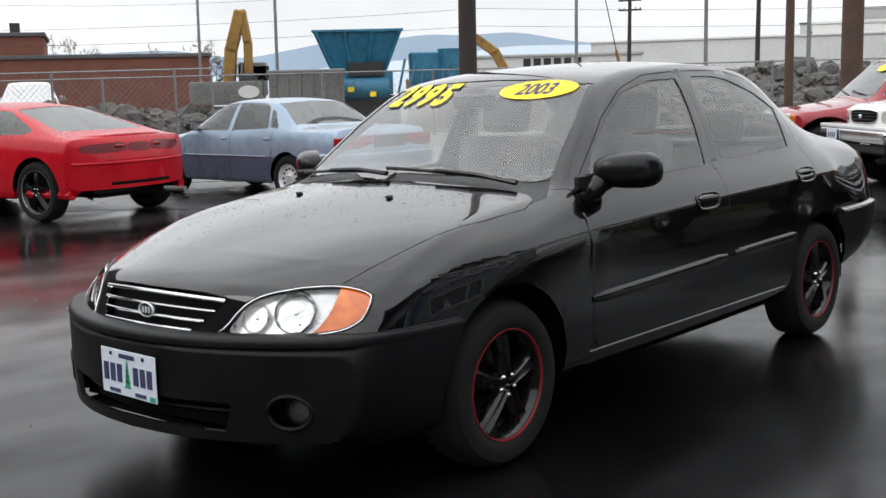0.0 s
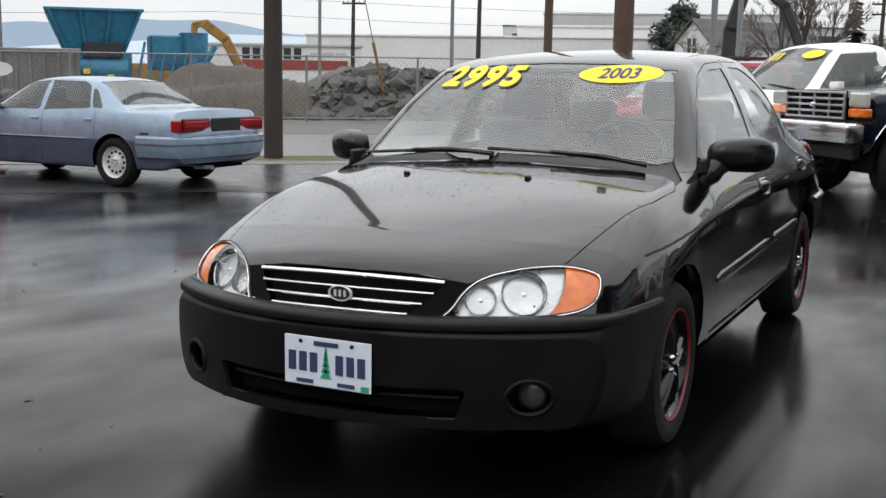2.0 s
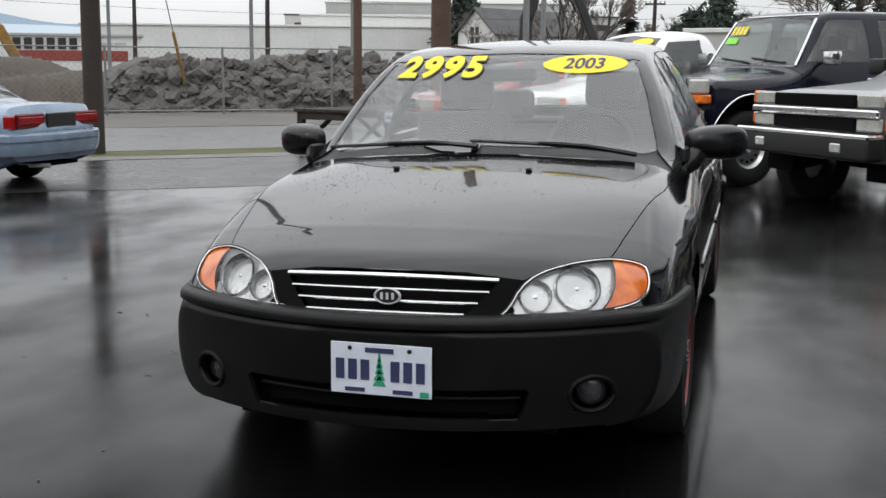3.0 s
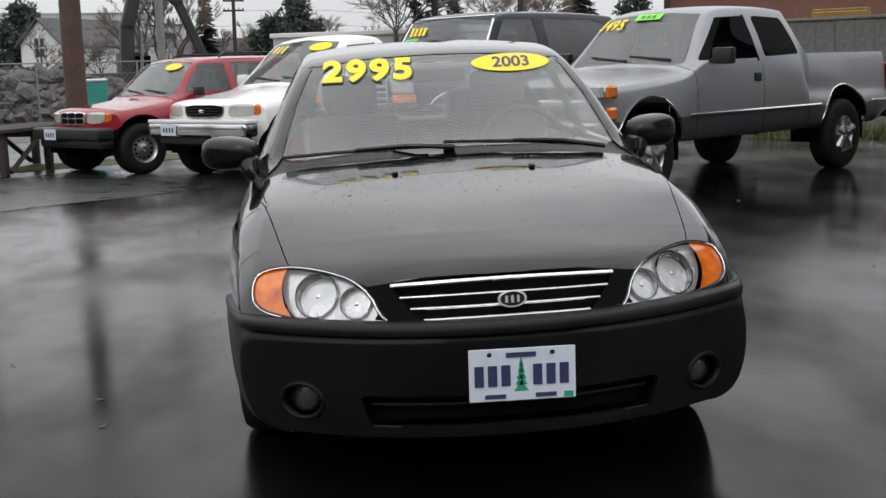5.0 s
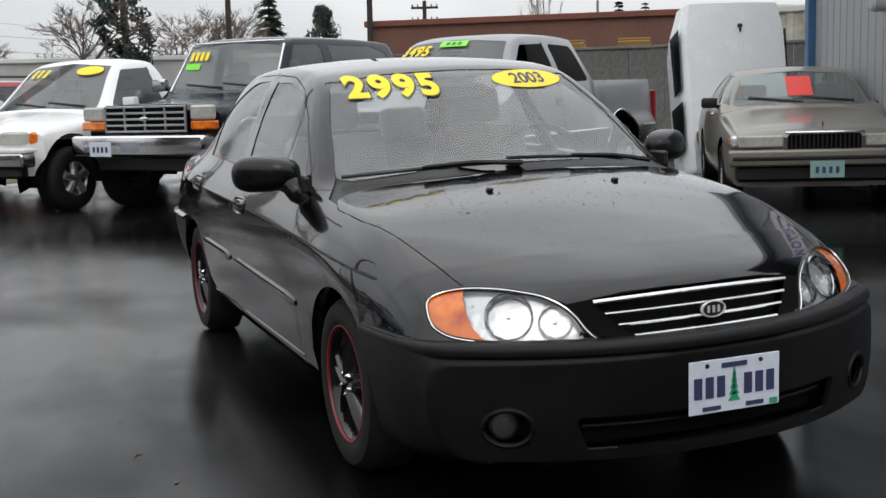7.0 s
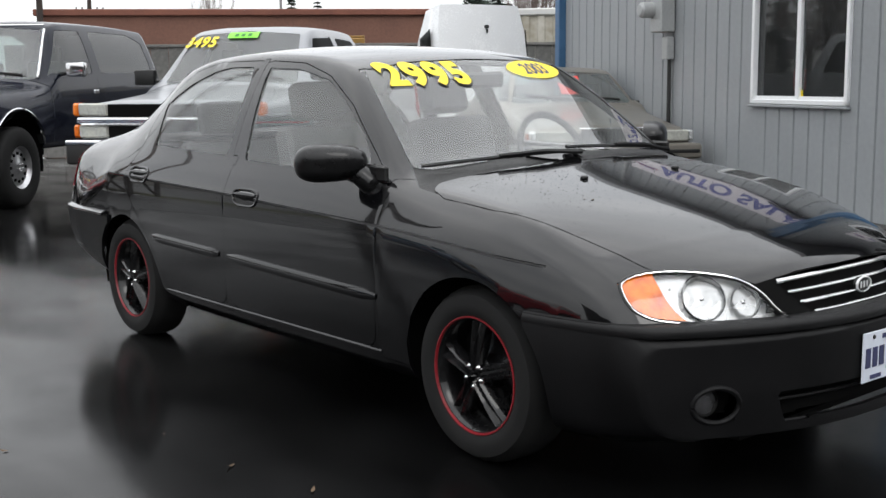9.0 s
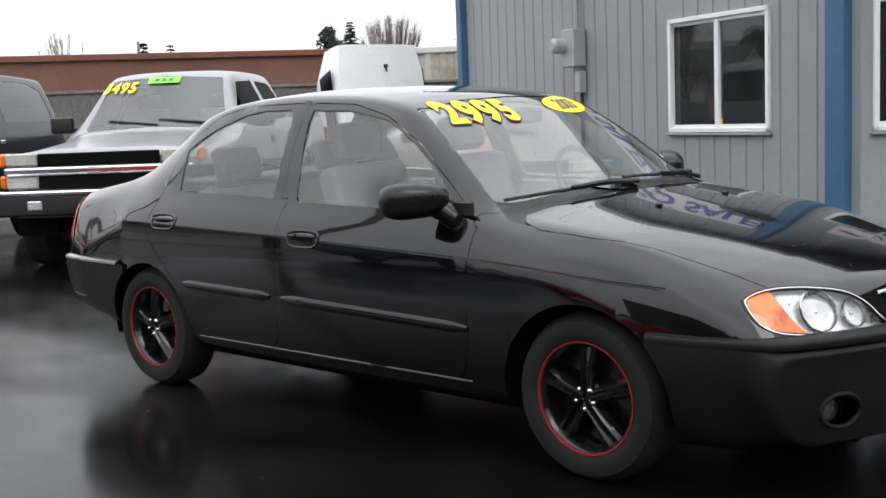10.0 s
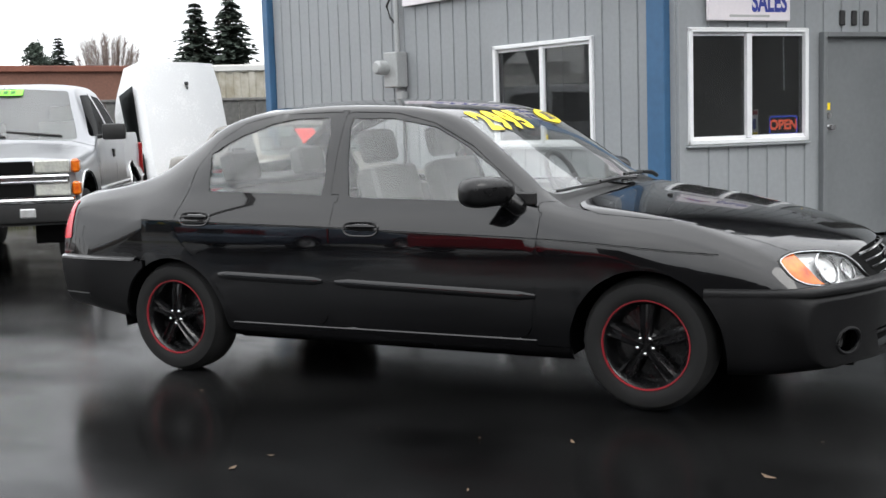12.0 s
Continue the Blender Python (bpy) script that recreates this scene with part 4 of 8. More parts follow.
    badge_m = Matrix.Translation((0.014, hit.y - 0.016, 0.610)) @ Matrix.Diagonal((1.55, 1, 0.92, 1))
    face_b, rim_b = lathe([(0.0, -0.003), (0.022, -0.003), (0.0245, 0.0), (0.0245, 0.012)], 32, "y"), lathe([(0.0225, -0.003), (0.024, -0.0065), (0.0265, -0.0055), (0.0275, 0.0), (0.0225, 0.002)], 36, "y", (0, 0, 0), True)
    for b in (face_b, rim_b):
        bmesh.ops.transform(b, matrix=badge_m, verts=b.verts)
    emblem = part("emblem", face_b, TRIM, root, "oval emblem with a bright edge")
    part("emblem_rim", rim_b, BADGE, emblem)
    for dx in (-0.017, 0.0, 0.017):
        part("emblem_mark", box(0.014 + dx, hit.y - 0.020, 0.610, 0.008, 0.002, 0.020), BADGE, emblem)
    # licence plate, its writing as bars
    plate = part("license_plate", box(0.0185, -0.9665, 0.411, 0.305, 0.004, 0.152, 0.0015), PLATE_WHITE, root, "white and blue licence plate with a green tree")
    for x0 in (-0.105, -0.067, -0.029, 0.062, 0.100, 0.138):
        part("plate_mark", box(x0, -0.9700, 0.409, 0.026, 0.002, 0.060), INK_BLUE, plate)
    part("plate_mark", box(0.015, -0.9700, 0.468, 0.085, 0.002, 0.014), INK_BLUE, plate)
    for x0 in (-0.06, 0.085):
        part("plate_mark", box(x0, -0.9700, 0.349, 0.06, 0.002, 0.012), INK_BLUE, plate)
    tree = bmesh.new()
    for k in range(5):
        z0, w = 0.363 + 0.018 * k, 0.021 - 0.0035 * k
        vs = [tree.verts.new(p) for p in ((0.015 - w, -0.9702, z0), (0.015 + w, -0.9702, z0), (0.015, -0.9702, z0 + 0.032))]
        tree.faces.new(vs)
    part("plate_tree", tree, INK_GREEN, plate, "green tree mark", 0)
    part("plate_mark", box(0.15, -0.9700, 0.347, 0.026, 0.002, 0.016), INK_GREEN, plate)
    for x0 in (-0.075, 0.105):
        part("plate_bolt", lathe([(0.0, -0.004), (0.006, -0.003), (0.007, 0.0)], 10, "y", (x0, -0.969, 0.471)), TRIM, plate)

    def side_x(y, z, s):
        hit, _, _, _ = from_tree.ray_cast(Vector((s * 3, y, z)), Vector((-s, 0, 0)))
        return hit.x if hit else s * 0.85

    for s in (1, -1):
        for y0, y1, z0, z1 in ((0.49, 1.535, 0.502, 0.53), (1.61, 2.24, 0.532, 0.545)):
            bmm = bmesh.new()
            rings = []
            for t in np.linspace(0, 1, 14):
                y, z = y0 + (y1 - y0) * t, z0 + (z1 - z0) * t
                thin = 1.0 if 0 < t < 1 else 0.5
                x = side_x(y, z, s)
                rings.append([bmm.verts.new((x + s * a * thin, y, z + b * thin)) for a, b in ((-0.01, -0.024), (0.006, -0.021), (0.012, -0.008), (0.012, 0.010), (0.006, 0.020), (-0.01, 0.023))])
            for r0, r1 in zip(rings, rings[1:]):
                for k in range(6):
                    bmm.faces.new((r0[k], r0[(k + 1) % 6], r1[(k + 1) % 6], r1[k]))
            bmm.faces.new(rings[0])
            bmm.faces.new(list(reversed(rings[-1])))
            bmesh.ops.recalc_face_normals(bmm, faces=bmm.faces)
            part("side_moulding", bmm, BLACK_PAINT, root, "black side moulding")
        for y0, z0, door in ((1.38, 0.79, "fd"), (2.385, 0.828, "rd")):
            x = side_x(y0, z0, s)
            door_ob = panels[door + ("L" if s > 0 else "R")]
            # A near-black bulge in place of the handle recess, its shade in the colour.
            part("handle_recess", ellipsoid(x - s * 0.012, y0, z0 - 0.002, 0.014, 0.088, 0.030, 20), DARK, door_ob)
            loop = []
            for a in np.linspace(0, 2 * math.pi, 29)[:-1]:
                cy_, cz_ = math.copysign(abs(math.cos(a)) ** 0.55, math.cos(a)), math.copysign(abs(math.sin(a)) ** 0.7, math.sin(a))
                yy, zz = y0 + 0.094 * cy_ * (1.0 + 0.05 * cz_), z0 + 0.034 * cz_
                loop.append((side_x(yy, zz, s) + s * 0.001, yy, zz))
            part("handle_bezel", tube(loop, 0.0055, 6, True), BLACK_PAINT, door_ob)
            lever = bmesh.new()
            rows = []
            for yy in np.linspace(y0 - 0.082, y0 + 0.082, 12):
                e = 1 - ((yy - y0) / 0.084) ** 4
                xx = side_x(yy, z0 + 0.014, s)
                rows.append([lever.verts.new((xx + s * a, yy, z0 + 0.012 + b * (0.35 + 0.65 * e))) for a, b in ((-0.004, -0.014), (0.006, -0.012), (0.011, 0.0), (0.008, 0.010), (-0.004, 0.016))])
            for r0, r1 in zip(rows, rows[1:]):
                for q in range(5):
                    lever.faces.new((r0[q], r0[(q + 1) % 5], r1[(q + 1) % 5], r1[q]))
            lever.faces.new(rows[0])
            lever.faces.new(list(reversed(rows[-1])))
            bmesh.ops.recalc_face_normals(lever, faces=lever.faces)
            part("handle", lever, BLACK_PAINT, door_ob, "black pull handle")
        # mirror
        turn = Matrix.Translation((s * 0.876, 0.70, 0.968)) @ Matrix.Rotation(s * radians(36), 4, "Z")
        cap, pane = ellipsoid(0, 0, 0, 0.132, 0.082, 0.068, 32, 0.25), box(0, 0.022, 0, 0.215, 0.006, 0.102, 0.002)
        for b in (cap, pane):
            for v in b.verts:
                # slimmer towards the door
                v.co.z *= 1.0 + 0.10 * s * v.co.x / 0.13
            bmesh.ops.transform(b, matrix=turn, verts=b.verts)
        mir = part("side_mirror", cap, MIRROR_BLACK, root, "black side mirror")
        part("mirror_glass", pane, CHROME, mir)
        part("mirror_base", tube([(s * 0.762, 0.56, 0.862), (s * 0.785, 0.585, 0.893), (s * 0.805, 0.62, 0.925), (s * 0.84, 0.66, 0.945)], [0.020, 0.042, 0.040, 0.034], 14), MIRROR_BLACK, mir)
        part("mirror_sail", box(s * 0.772, 0.575, 0.930, 0.02, 0.15, 0.06, 0.008), TRIM, mir)
        part("sill_trim", tube([(s * (abs(side_x(y, 0.298, s)) - 0.003), y, 0.298) for y in np.linspace(0.5, 2.18, 12)], 0.007, 6), BLACK_PAINT, root)
    # wipers and washer jets
    for x0, x1, z1 in ((0.62, 0.02, 0.99), (0.02, -0.60, 0.985)):
        def on_screen(x, z):
            h, _, _, _ = from_tree.ray_cast(Vector((x, -3, z)), Vector((0, 1, 0)))
            return h + Vector((0, -0.018, 0.012))
        base_z = lambda x: 0.966 - 0.032 * (x / 0.62) ** 2
        piv = on_screen(x0 - 0.02, base_z(x0) - 0.006)
        blade = [on_screen(x0 - 0.12 + (x1 - x0 + 0.06) * t, base_z(x0 - 0.12 + (x1 - x0 + 0.06) * t) + 0.012 * t) for t in np.linspace(0, 1, 9)]
        arm = part("wiper", tube(blade, 0.0075, 6), MIRROR_BLACK, root, "black wiper blade")
        mid = blade[4] + Vector((0, -0.006, 0.006))
        part("wiper_arm", tube([piv, (piv + mid) / 2 + Vector((0, -0.006, 0.010)), mid], [0.011, 0.009, 0.007], 6), MIRROR_BLACK, arm)
    for x in (-0.25, 0.25):
        h, _, _, _ = from_tree.ray_cast(Vector((x, 0.046, 3)), Vector((0, 0, -1)))
        part("washer_jet", box(h.x, h.y, h.z + 0.005, 0.022, 0.026, 0.012, 0.004), TRIM, root)
    # writing on the windshield
    part("price_backing", lay_on(text_bmesh("2995", 0.165, 0.0100, 1.2), from_tree, -0.292, 1.269, 0.003, 0.1, 0.72), TRIM, root, "dark edge behind the digits", 0)
    part("price_writing", lay_on(text_bmesh("2995", 0.165, 0.0075, 1.2), from_tree, -0.295, 1.272, 0.005, 0.1, 0.72), STICKER_YELLOW, root, "yellow price digits on the windshield", 0)
    oval = part("year_sticker", lay_on(oval_bmesh(0.175, 0.038), from_tree, 0.325, 1.283, 0.003), STICKER_YELLOW, root, "yellow oval year sticker", 0)
    part("year_writing", lay_on(text_bmesh("2003", 0.085, 0.002), from_tree, 0.325, 1.283, 0.005, 0.1, 0.72), INK_BLUE, oval, "", 0)
    # rain left on the hood, and leaf bits by the screen
    rng = random.Random(12)
    drops, bits = bmesh.new(), bmesh.new()
    for k in range(900):
        x, y = rng.uniform(-0.66, 0.66), 0.22 - 0.95 * rng.random() ** 2.2
        h, nor, _, _ = from_tree.ray_cast(Vector((x, y, 3)), Vector((0, 0, -1)))
        if h is None:
            continue
        r = rng.choice((0.0012, 0.0016, 0.002, 0.0026, 0.0036))
        t1 = nor.orthogonal().normalized()
        t2 = nor.cross(t1)
        rim = [drops.verts.new(h + r * (math.cos(a) * t1 * rng.uniform(0.8, 1.3) + math.sin(a) * t2)) for a in np.linspace(0, 2 * math.pi, 8)[:-1]]
        top = drops.verts.new(h + nor * r * 0.5)
        for a, b in zip(rim, rim[1:] + rim[:1]):
            drops.faces.new((a, b, top))
    for k in range(40):
        x, y = rng.uniform(-0.6, 0.6), 0.20 - 0.45 * rng.random() ** 1.8
        h, nor, _, _ = from_tree.ray_cast(Vector((x, y, 3)), Vector((0, 0, -1)))
        a, l = rng.uniform(0, 6.28), rng.uniform(0.003, 0.010)
        d = Vector((math.cos(a), math.sin(a), 0)) * l
        e = Vector((-d.y, d.x, 0)) * 0.4
        up = Vector((0, 0, 0.002))
        bits.faces.new([bits.verts.new(h + up + q) for q in (d, e, -d, -e)])
    tagged(part("rain", drops, WATER, root, "beads of rain", 60), kind="stuff")
    tagged(part("leaf_bits", bits, OLD_LEAF, root, "small brown leaf bits", 0), kind="stuff")
    # inside
    for s in (0.36, -0.36):
        seat_parts(root, s, 1.12, 0.48)
    seat_parts(root, 0.0, 2.05, 1.24, 0.52)
    part("dashboard", box(0, 0.55, 0.82, 1.36, 0.42, 0.18, 0.06, seg=3), DASH, root)
    part("headliner", box(0, 1.68, 1.318, 0.98, 1.02, 0.02, 0.008), CABIN, root, "pale grey roof lining")
    for s in (1, -1):
        for y0, y1 in ((0.66, 1.48), (1.64, 2.28)):
            part("door_trim", box(s * 0.735, (y0 + y1) / 2, 0.70, 0.03, y1 - y0, 0.42, 0.012), CABIN, root, "pale grey door lining")
    part("parcel_shelf", box(0, 2.55, 0.98, 1.1, 0.42, 0.03, 0.01), DASH, root)
    wheel_m = Matrix.Translation((0.36, 0.80, 0.92)) @ Matrix.Rotation(radians(64), 4, "X")
    sw = bmesh.new()
    add_tube(sw, [wheel_m @ Vector((0.185 * math.cos(a), 0.185 * math.sin(a), 0)) for a in np.linspace(0, 2 * math.pi, 25)[:-1]], 0.015, 8, True)
    for a in (0.2, math.pi - 0.2, -math.pi / 2):
        add_tube(sw, [wheel_m @ Vector((0, 0, -0.02)), wheel_m @ Vector((0.18 * math.cos(a), 0.18 * math.sin(a), 0))], 0.016, 6)
    part("steering_wheel", sw, DASH, root)
    part("rear_view_mirror", box(0, 0.86, 1.245, 0.24, 0.03, 0.065, 0.012), TRIM, root)
    part("floor_pan", box(0, 1.05, 0.215, 1.0, 3.7, 0.02), DARK, root)
    part("sill_pan", box(0, 1.28, 0.222, 1.5, 1.80, 0.02), DARK, root)
    for s in (1, -1):
        for y in (0.0, 2.56):
            wheel_parts(root, s * 0.822, y, 0.293, 0.187, 0.185, "star", RIM_BLACK, RED_RING)
    # the body leans a little on its springs
    sag = Matrix.Translation((0, 0, 0.30)) @ Matrix.Rotation(radians(-0.9), 4, "Y") @ Matrix.Translation((0, 0, -0.30))
    for o in root.children:
        if o.name.split(".")[0] not in ("wheel", "license_plate"):
            o.matrix_local = sag @ o.matrix_local
    return root


def bmesh_tree(bm):
    return BVHTree.FromBMesh(bm)


# ---- the other vehicles ----
def vehicle_curves(p):
    """Outlines of a car or truck from a few lengths along it. Front axle at y = 0."""
    n, t, cy, wy, ry, by = p["nose"], p["tail"], p["cowl"], p["screen_top"], p["roof_end"], p["back_end"]
    h0, h1, rz, dz, half = p["hood"][0], p["hood"][1], p["roof"], p["deck"], p["half"]
    bf, br = p["belt"]
    top = p["roof_half"]
    mid = 0.5 * (wy + ry)
    nz = p.get("nose_z", h0 - 0.06)
    zc = [(n, nz), (n + 0.05, h0), (n + 0.3, h0 + 0.25 * (h1 - h0)), (cy - 0.12, h1), (cy, h1 + 0.025), (wy, rz - 0.045), (wy + 0.18, rz - 0.012), (mid, rz), (ry, rz - p.get("roof_drop", 0.03)), (by, dz), (t - 0.06, dz - p.get("deck_drop", 0.03)), (t, p.get("tail_z", dz - 0.12))]
    ze = [(n, nz - 0.01), (n + 0.05, h0 - 0.03), (n + 0.3, h0 + 0.25 * (h1 - h0) - 0.045), (cy - 0.12, h1 - 0.05), (cy, h1 - 0.03), (wy, rz - 0.085), (wy + 0.18, rz - 0.05), (mid, rz - 0.04), (ry, rz - p.get("roof_drop", 0.03) - 0.045), (by, dz - 0.03 + p.get("rail", 0.0)), (t - 0.06, dz - p.get("deck_drop", 0.03) - 0.03 + p.get("rail", 0.0)), (t, p.get("tail_z", dz - 0.12) - 0.02)]
    we = [(n, half - 0.10), (n + 0.3, half - 0.10), (cy, half - 0.12), (wy, top), (mid, top), (ry, top), (by, p.get("deck_half", half - 0.12)), (t, p.get("deck_half", half - 0.14))]
    zbelt = [(n, nz - 0.05), (n + 0.05, h0 - 0.09), (n + 0.3, h0 + 0.25 * (h1 - h0) - 0.11), (cy - 0.12, h1 - 0.10), (cy + 0.2, bf), (mid, 0.5 * (bf + br)), (ry, br), (by, min(br, dz - 0.06)), (t - 0.06, min(br, dz - 0.09)), (t, p.get("tail_z", dz - 0.12) - 0.08)]
    wbelt = [(n, half - 0.05), (cy, half - 0.04), (mid, half - p.get("tuck", 0.06)), (by, half - 0.05), (t, half - 0.07)]
    zb = p.get("sill", 0.22)
    return dict(zb=[(n, zb + p.get("chin", 0.0)), (0, zb), (t - 0.4, zb), (t, zb + 0.10)], wb=[(n, half - 0.08), (0, half - 0.05), (t - 0.3, half - 0.05), (t, half - 0.10)], wm=[(n, half - 0.03), (0, half), (t - 0.4, half), (t, half - 0.03)], zm=[(n, 0.5 * (zb + bf)), (t, 0.5 * (zb + bf))], zbelt=zbelt, wbelt=wbelt, ze=ze, we=we, zc=zc, bow=[(n, p.get("bow", 0.2)), (0.0, 0.04), (cy, 0.06), (wy, 0.05), (mid, 0.0), (by, -0.02), (t, -p.get("bow_rear", 0.08))])


def vehicle(name, m, label, category, p, group="cars on the lot"):
    root = thing(name, m, label, category, group)
    n, t = p["nose"], p["tail"]
    keys = sorted({n, n + 0.06, p["cowl"], p["screen_top"], p["roof_end"], p["back_end"], t - 0.06, t})
    ys = np.unique(np.concatenate([np.linspace(a, b, max(2, int((b - a) / 0.045) + 1)) for a, b in zip(keys, keys[1:])]))
    spec = dict(curves=vehicle_curves(p), wide=p["half"], crown=p.get("crown", 2.6), soft=p.get("soft", 1))
    bm = car_skin(spec, ys)
    tree = bmesh_tree(bm)
    wins = [polygon_distance(w, 0.0) for w in p["windows"]]
    screen = polygon_distance(mirrored(p["screen"]), 0.0)
    back = polygon_distance(mirrored(p["backlight"]), 0.0) if p.get("backlight") else None
    rad, wbase = p["wheel"], p["wheelbase"]
    ar, az = p["arch"], p.get("arch_z", rad)
    two = p.get("two_tone")
    arch = lambda c: np.minimum(np.hypot(c[:, 1], c[:, 2] - az), np.hypot(c[:, 1] - wbase, c[:, 2] - az)) - ar
    outer = lambda c: np.abs(c[:, 0]) > 0.45
    ymid = 0.5 * (p["screen_top"] + p["roof_end"])
    cuts = [(lambda c, w=w: w(c[:, 1], c[:, 2]), outer) for w in wins]
    cuts += [(lambda c: screen(c[:, 0], c[:, 2]), lambda c: (c[:, 1] < ymid) & (c[:, 1] > p["cowl"] - 0.2)), (arch, outer)]
    if back:
        cuts.append((lambda c: back(c[:, 0], c[:, 2]), lambda c: c[:, 1] > p["roof_end"] - 0.3))
    if two:
        cuts.append((lambda c: c[:, 2] - two, lambda c: c[:, 2] < two + 0.2))
    for s_y in p["seams"]:
        for o in (-0.004, 0.004):
            cuts.append((lambda c, q=s_y + o: c[:, 1] - q, lambda c, q=s_y: outer(c) & (np.abs(c[:, 1] - q) < 0.2) & (c[:, 2] < p["belt"][0] + 0.06)))
    for f, mask in cuts:
        cut(bm, f, mask)

    def classify(q):
        c = np.array([q[:]])
        x, y, z = q
        if abs(x) > 0.45 and z < az + ar + 0.02 and arch(c)[0] < 0:
            return None
        if abs(x) > 0.45:
            for k, w in enumerate(wins):
                if w(c[:, 1], c[:, 2])[0] < 0:
                    return f"win{k}" + ("L" if x > 0 else "R")
        if p["cowl"] - 0.2 < y < ymid and screen(c[:, 0], c[:, 2])[0] < 0:
            return "screen"
        if back and y > p["roof_end"] - 0.3 and back(c[:, 0], c[:, 2])[0] < 0:
            return "back"
        if abs(x) > 0.45 and z < p["belt"][0] and z > spec["curves"]["zb"][1][1] + 0.06 and any(abs(y - s_y) < 0.004 for s_y in p["seams"]):
            return "seam"
        if two and z < two:
            return "lower"
        return "shell"

    gl = p.get("glass", TRUCK_GLASS)
    looks = {"shell": ("body", p["paint"], "", False, 0), "lower": ("lower_body", p.get("paint_low", p["paint"]), p.get("label_low", ""), False, 0), "screen": ("windshield", gl, "", False, 0.004), "back": ("rear_window", gl, "", False, 0.004), "seam": ("door_seam", DARK, "", False, 0.006)}
    for k in range(len(wins)):
        for s in "LR":
            looks[f"win{k}{s}"] = ("side_window", p.get("side_glass", SIDE_GLASS), "", False, 0.004)
    panels = split_panels(bm, classify, root, looks)
    bm.free()
    # the panes are one even curve each
    for key in ("screen", "back"):
        if key in panels:
            me = panels[key].data
            q = np.array([v.co[:] for v in me.vertices])
            base = np.column_stack([np.ones(len(q)), q[:, 2], q[:, 0] ** 2, q[:, 2] ** 2, q[:, 2] * q[:, 0] ** 2])
            fit_y = base @ np.linalg.lstsq(base, q[:, 1], rcond=None)[0]
            for v, y in zip(me.vertices, fit_y):
                v.co.y = float(y)
    half = p["half"]
    for s in (1, -1):
        for y in (0.0, wbase):
            wheel_parts(root, s * (half - p.get("wheel_in", 0.02)), y, rad, p["rim"], p.get("tyre_w", 0.2), p["style"], p.get("rim_mat", ALLOY), p.get("ring"))
    zb = p.get("sill", 0.22)
    part("floor_pan", box(0, 0.5 * (n + t), zb + 0.03, half * 1.15, (t - n) - 0.3, 0.04), DARK, root)
    part("sill_pan", box(0, 0.5 * wbase, zb + 0.04, half * 1.8, wbase - 2 * ar - 0.1, 0.03), DARK, root)
    # seats seen through the glass
    zs = p.get("seat_z", 0.0)
    for y in p["seats"]:
        for s in (-1, 1):
            st = part("seat", box(s * half * 0.44, y + 0.25, 0.70 + zs, 0.5, 0.16, 0.62, 0.05, seg=2), SEAT, root)
            part("headrest", box(s * half * 0.44, y + 0.28, 1.09 + zs, 0.26, 0.1, 0.16, 0.04, seg=2), SEAT, st)
    part("dashboard", box(0, p["cowl"] + 0.45, p["belt"][0] - 0.06, half * 1.55, 0.4, 0.16, 0.05, seg=2), DASH, root)
    return root, tree


def on_front(tree, x, z):
    h, _, _, _ = tree.ray_cast(Vector((x, -6, z)), Vector((0, 1, 0)))
    return h.y if h else 0.0


def on_rear(tree, x, z):
    h, _, _, _ = tree.ray_cast(Vector((x, 9, z)), Vector((0, -1, 0)))
    return h.y if h else 0.0


def on_side(tree, y, z, s):
    h, _, _, _ = tree.ray_cast(Vector((s * 4, y, z)), Vector((-s, 0, 0)))
    return h.x if h else s * 0.8


def skin_patch(name, root, tree, mat, corners, lift=0.006, label="", deep=0.03, rear_end=False):
    """A thin shaped piece that follows the nose; corners (x, z) run round from the lower inner one."""
    (a, b, c, d) = [Vector((x, z)) for x, z in corners]
    bm = bmesh.new()
    nx, nz = 12, 6
    front, rear = [], []
    for j in range(nz + 1):
        r0, r1 = [], []
        for i in range(nx + 1):
            u, v = i / nx, j / nz
            q = a * (1 - u) * (1 - v) + b * u * (1 - v) + c * u * v + d * (1 - u) * v
            mid = (a + b + c + d) / 4
            corner = max(0.0, abs(2 * u - 1) + abs(2 * v - 1) - 1.5)
            q = q.lerp(mid, 0.30 * corner)
            y = on_front(tree, q.x, q.y)
            if rear_end:
                y, lift, deep = on_rear(tree, q.x, q.y), -abs(lift), -abs(deep)
            r0.append(bm.verts.new((q.x, y - lift, q.y)))
            r1.append(bm.verts.new((q.x, y + deep, q.y)))
        front.append(r0)
        rear.append(r1)
    for j in range(nz):
        for i in range(nx):
            bm.faces.new((front[j][i], front[j][i + 1], front[j + 1][i + 1], front[j + 1][i]))
    rim = [(0, i) for i in range(nx)] + [(j, nx) for j in range(nz)] + [(nz, i) for i in range(nx, 0, -1)] + [(j, 0) for j in range(nz, 0, -1)]
    for (j, i), (k, l) in zip(rim, rim[1:] + rim[:1]):
        bm.faces.new((front[j][i], rear[j][i], rear[k][l], front[k][l]))
    bmesh.ops.recalc_face_normals(bm, faces=bm.faces)
    return part(name, bm, mat, root, label, 40)


def wheel_lip(root, tree, y0, z0, r, s):
    pts = []
    for a in np.linspace(0.12, math.pi - 0.12, 18):
        y, z = y0 + r * math.cos(a), z0 + r * math.sin(a)
        pts.append((on_side(tree, y, z, s) + s * 0.002, y, z))
    part("wheel_lip", tube(pts, 0.011, 6), CHROME, root)


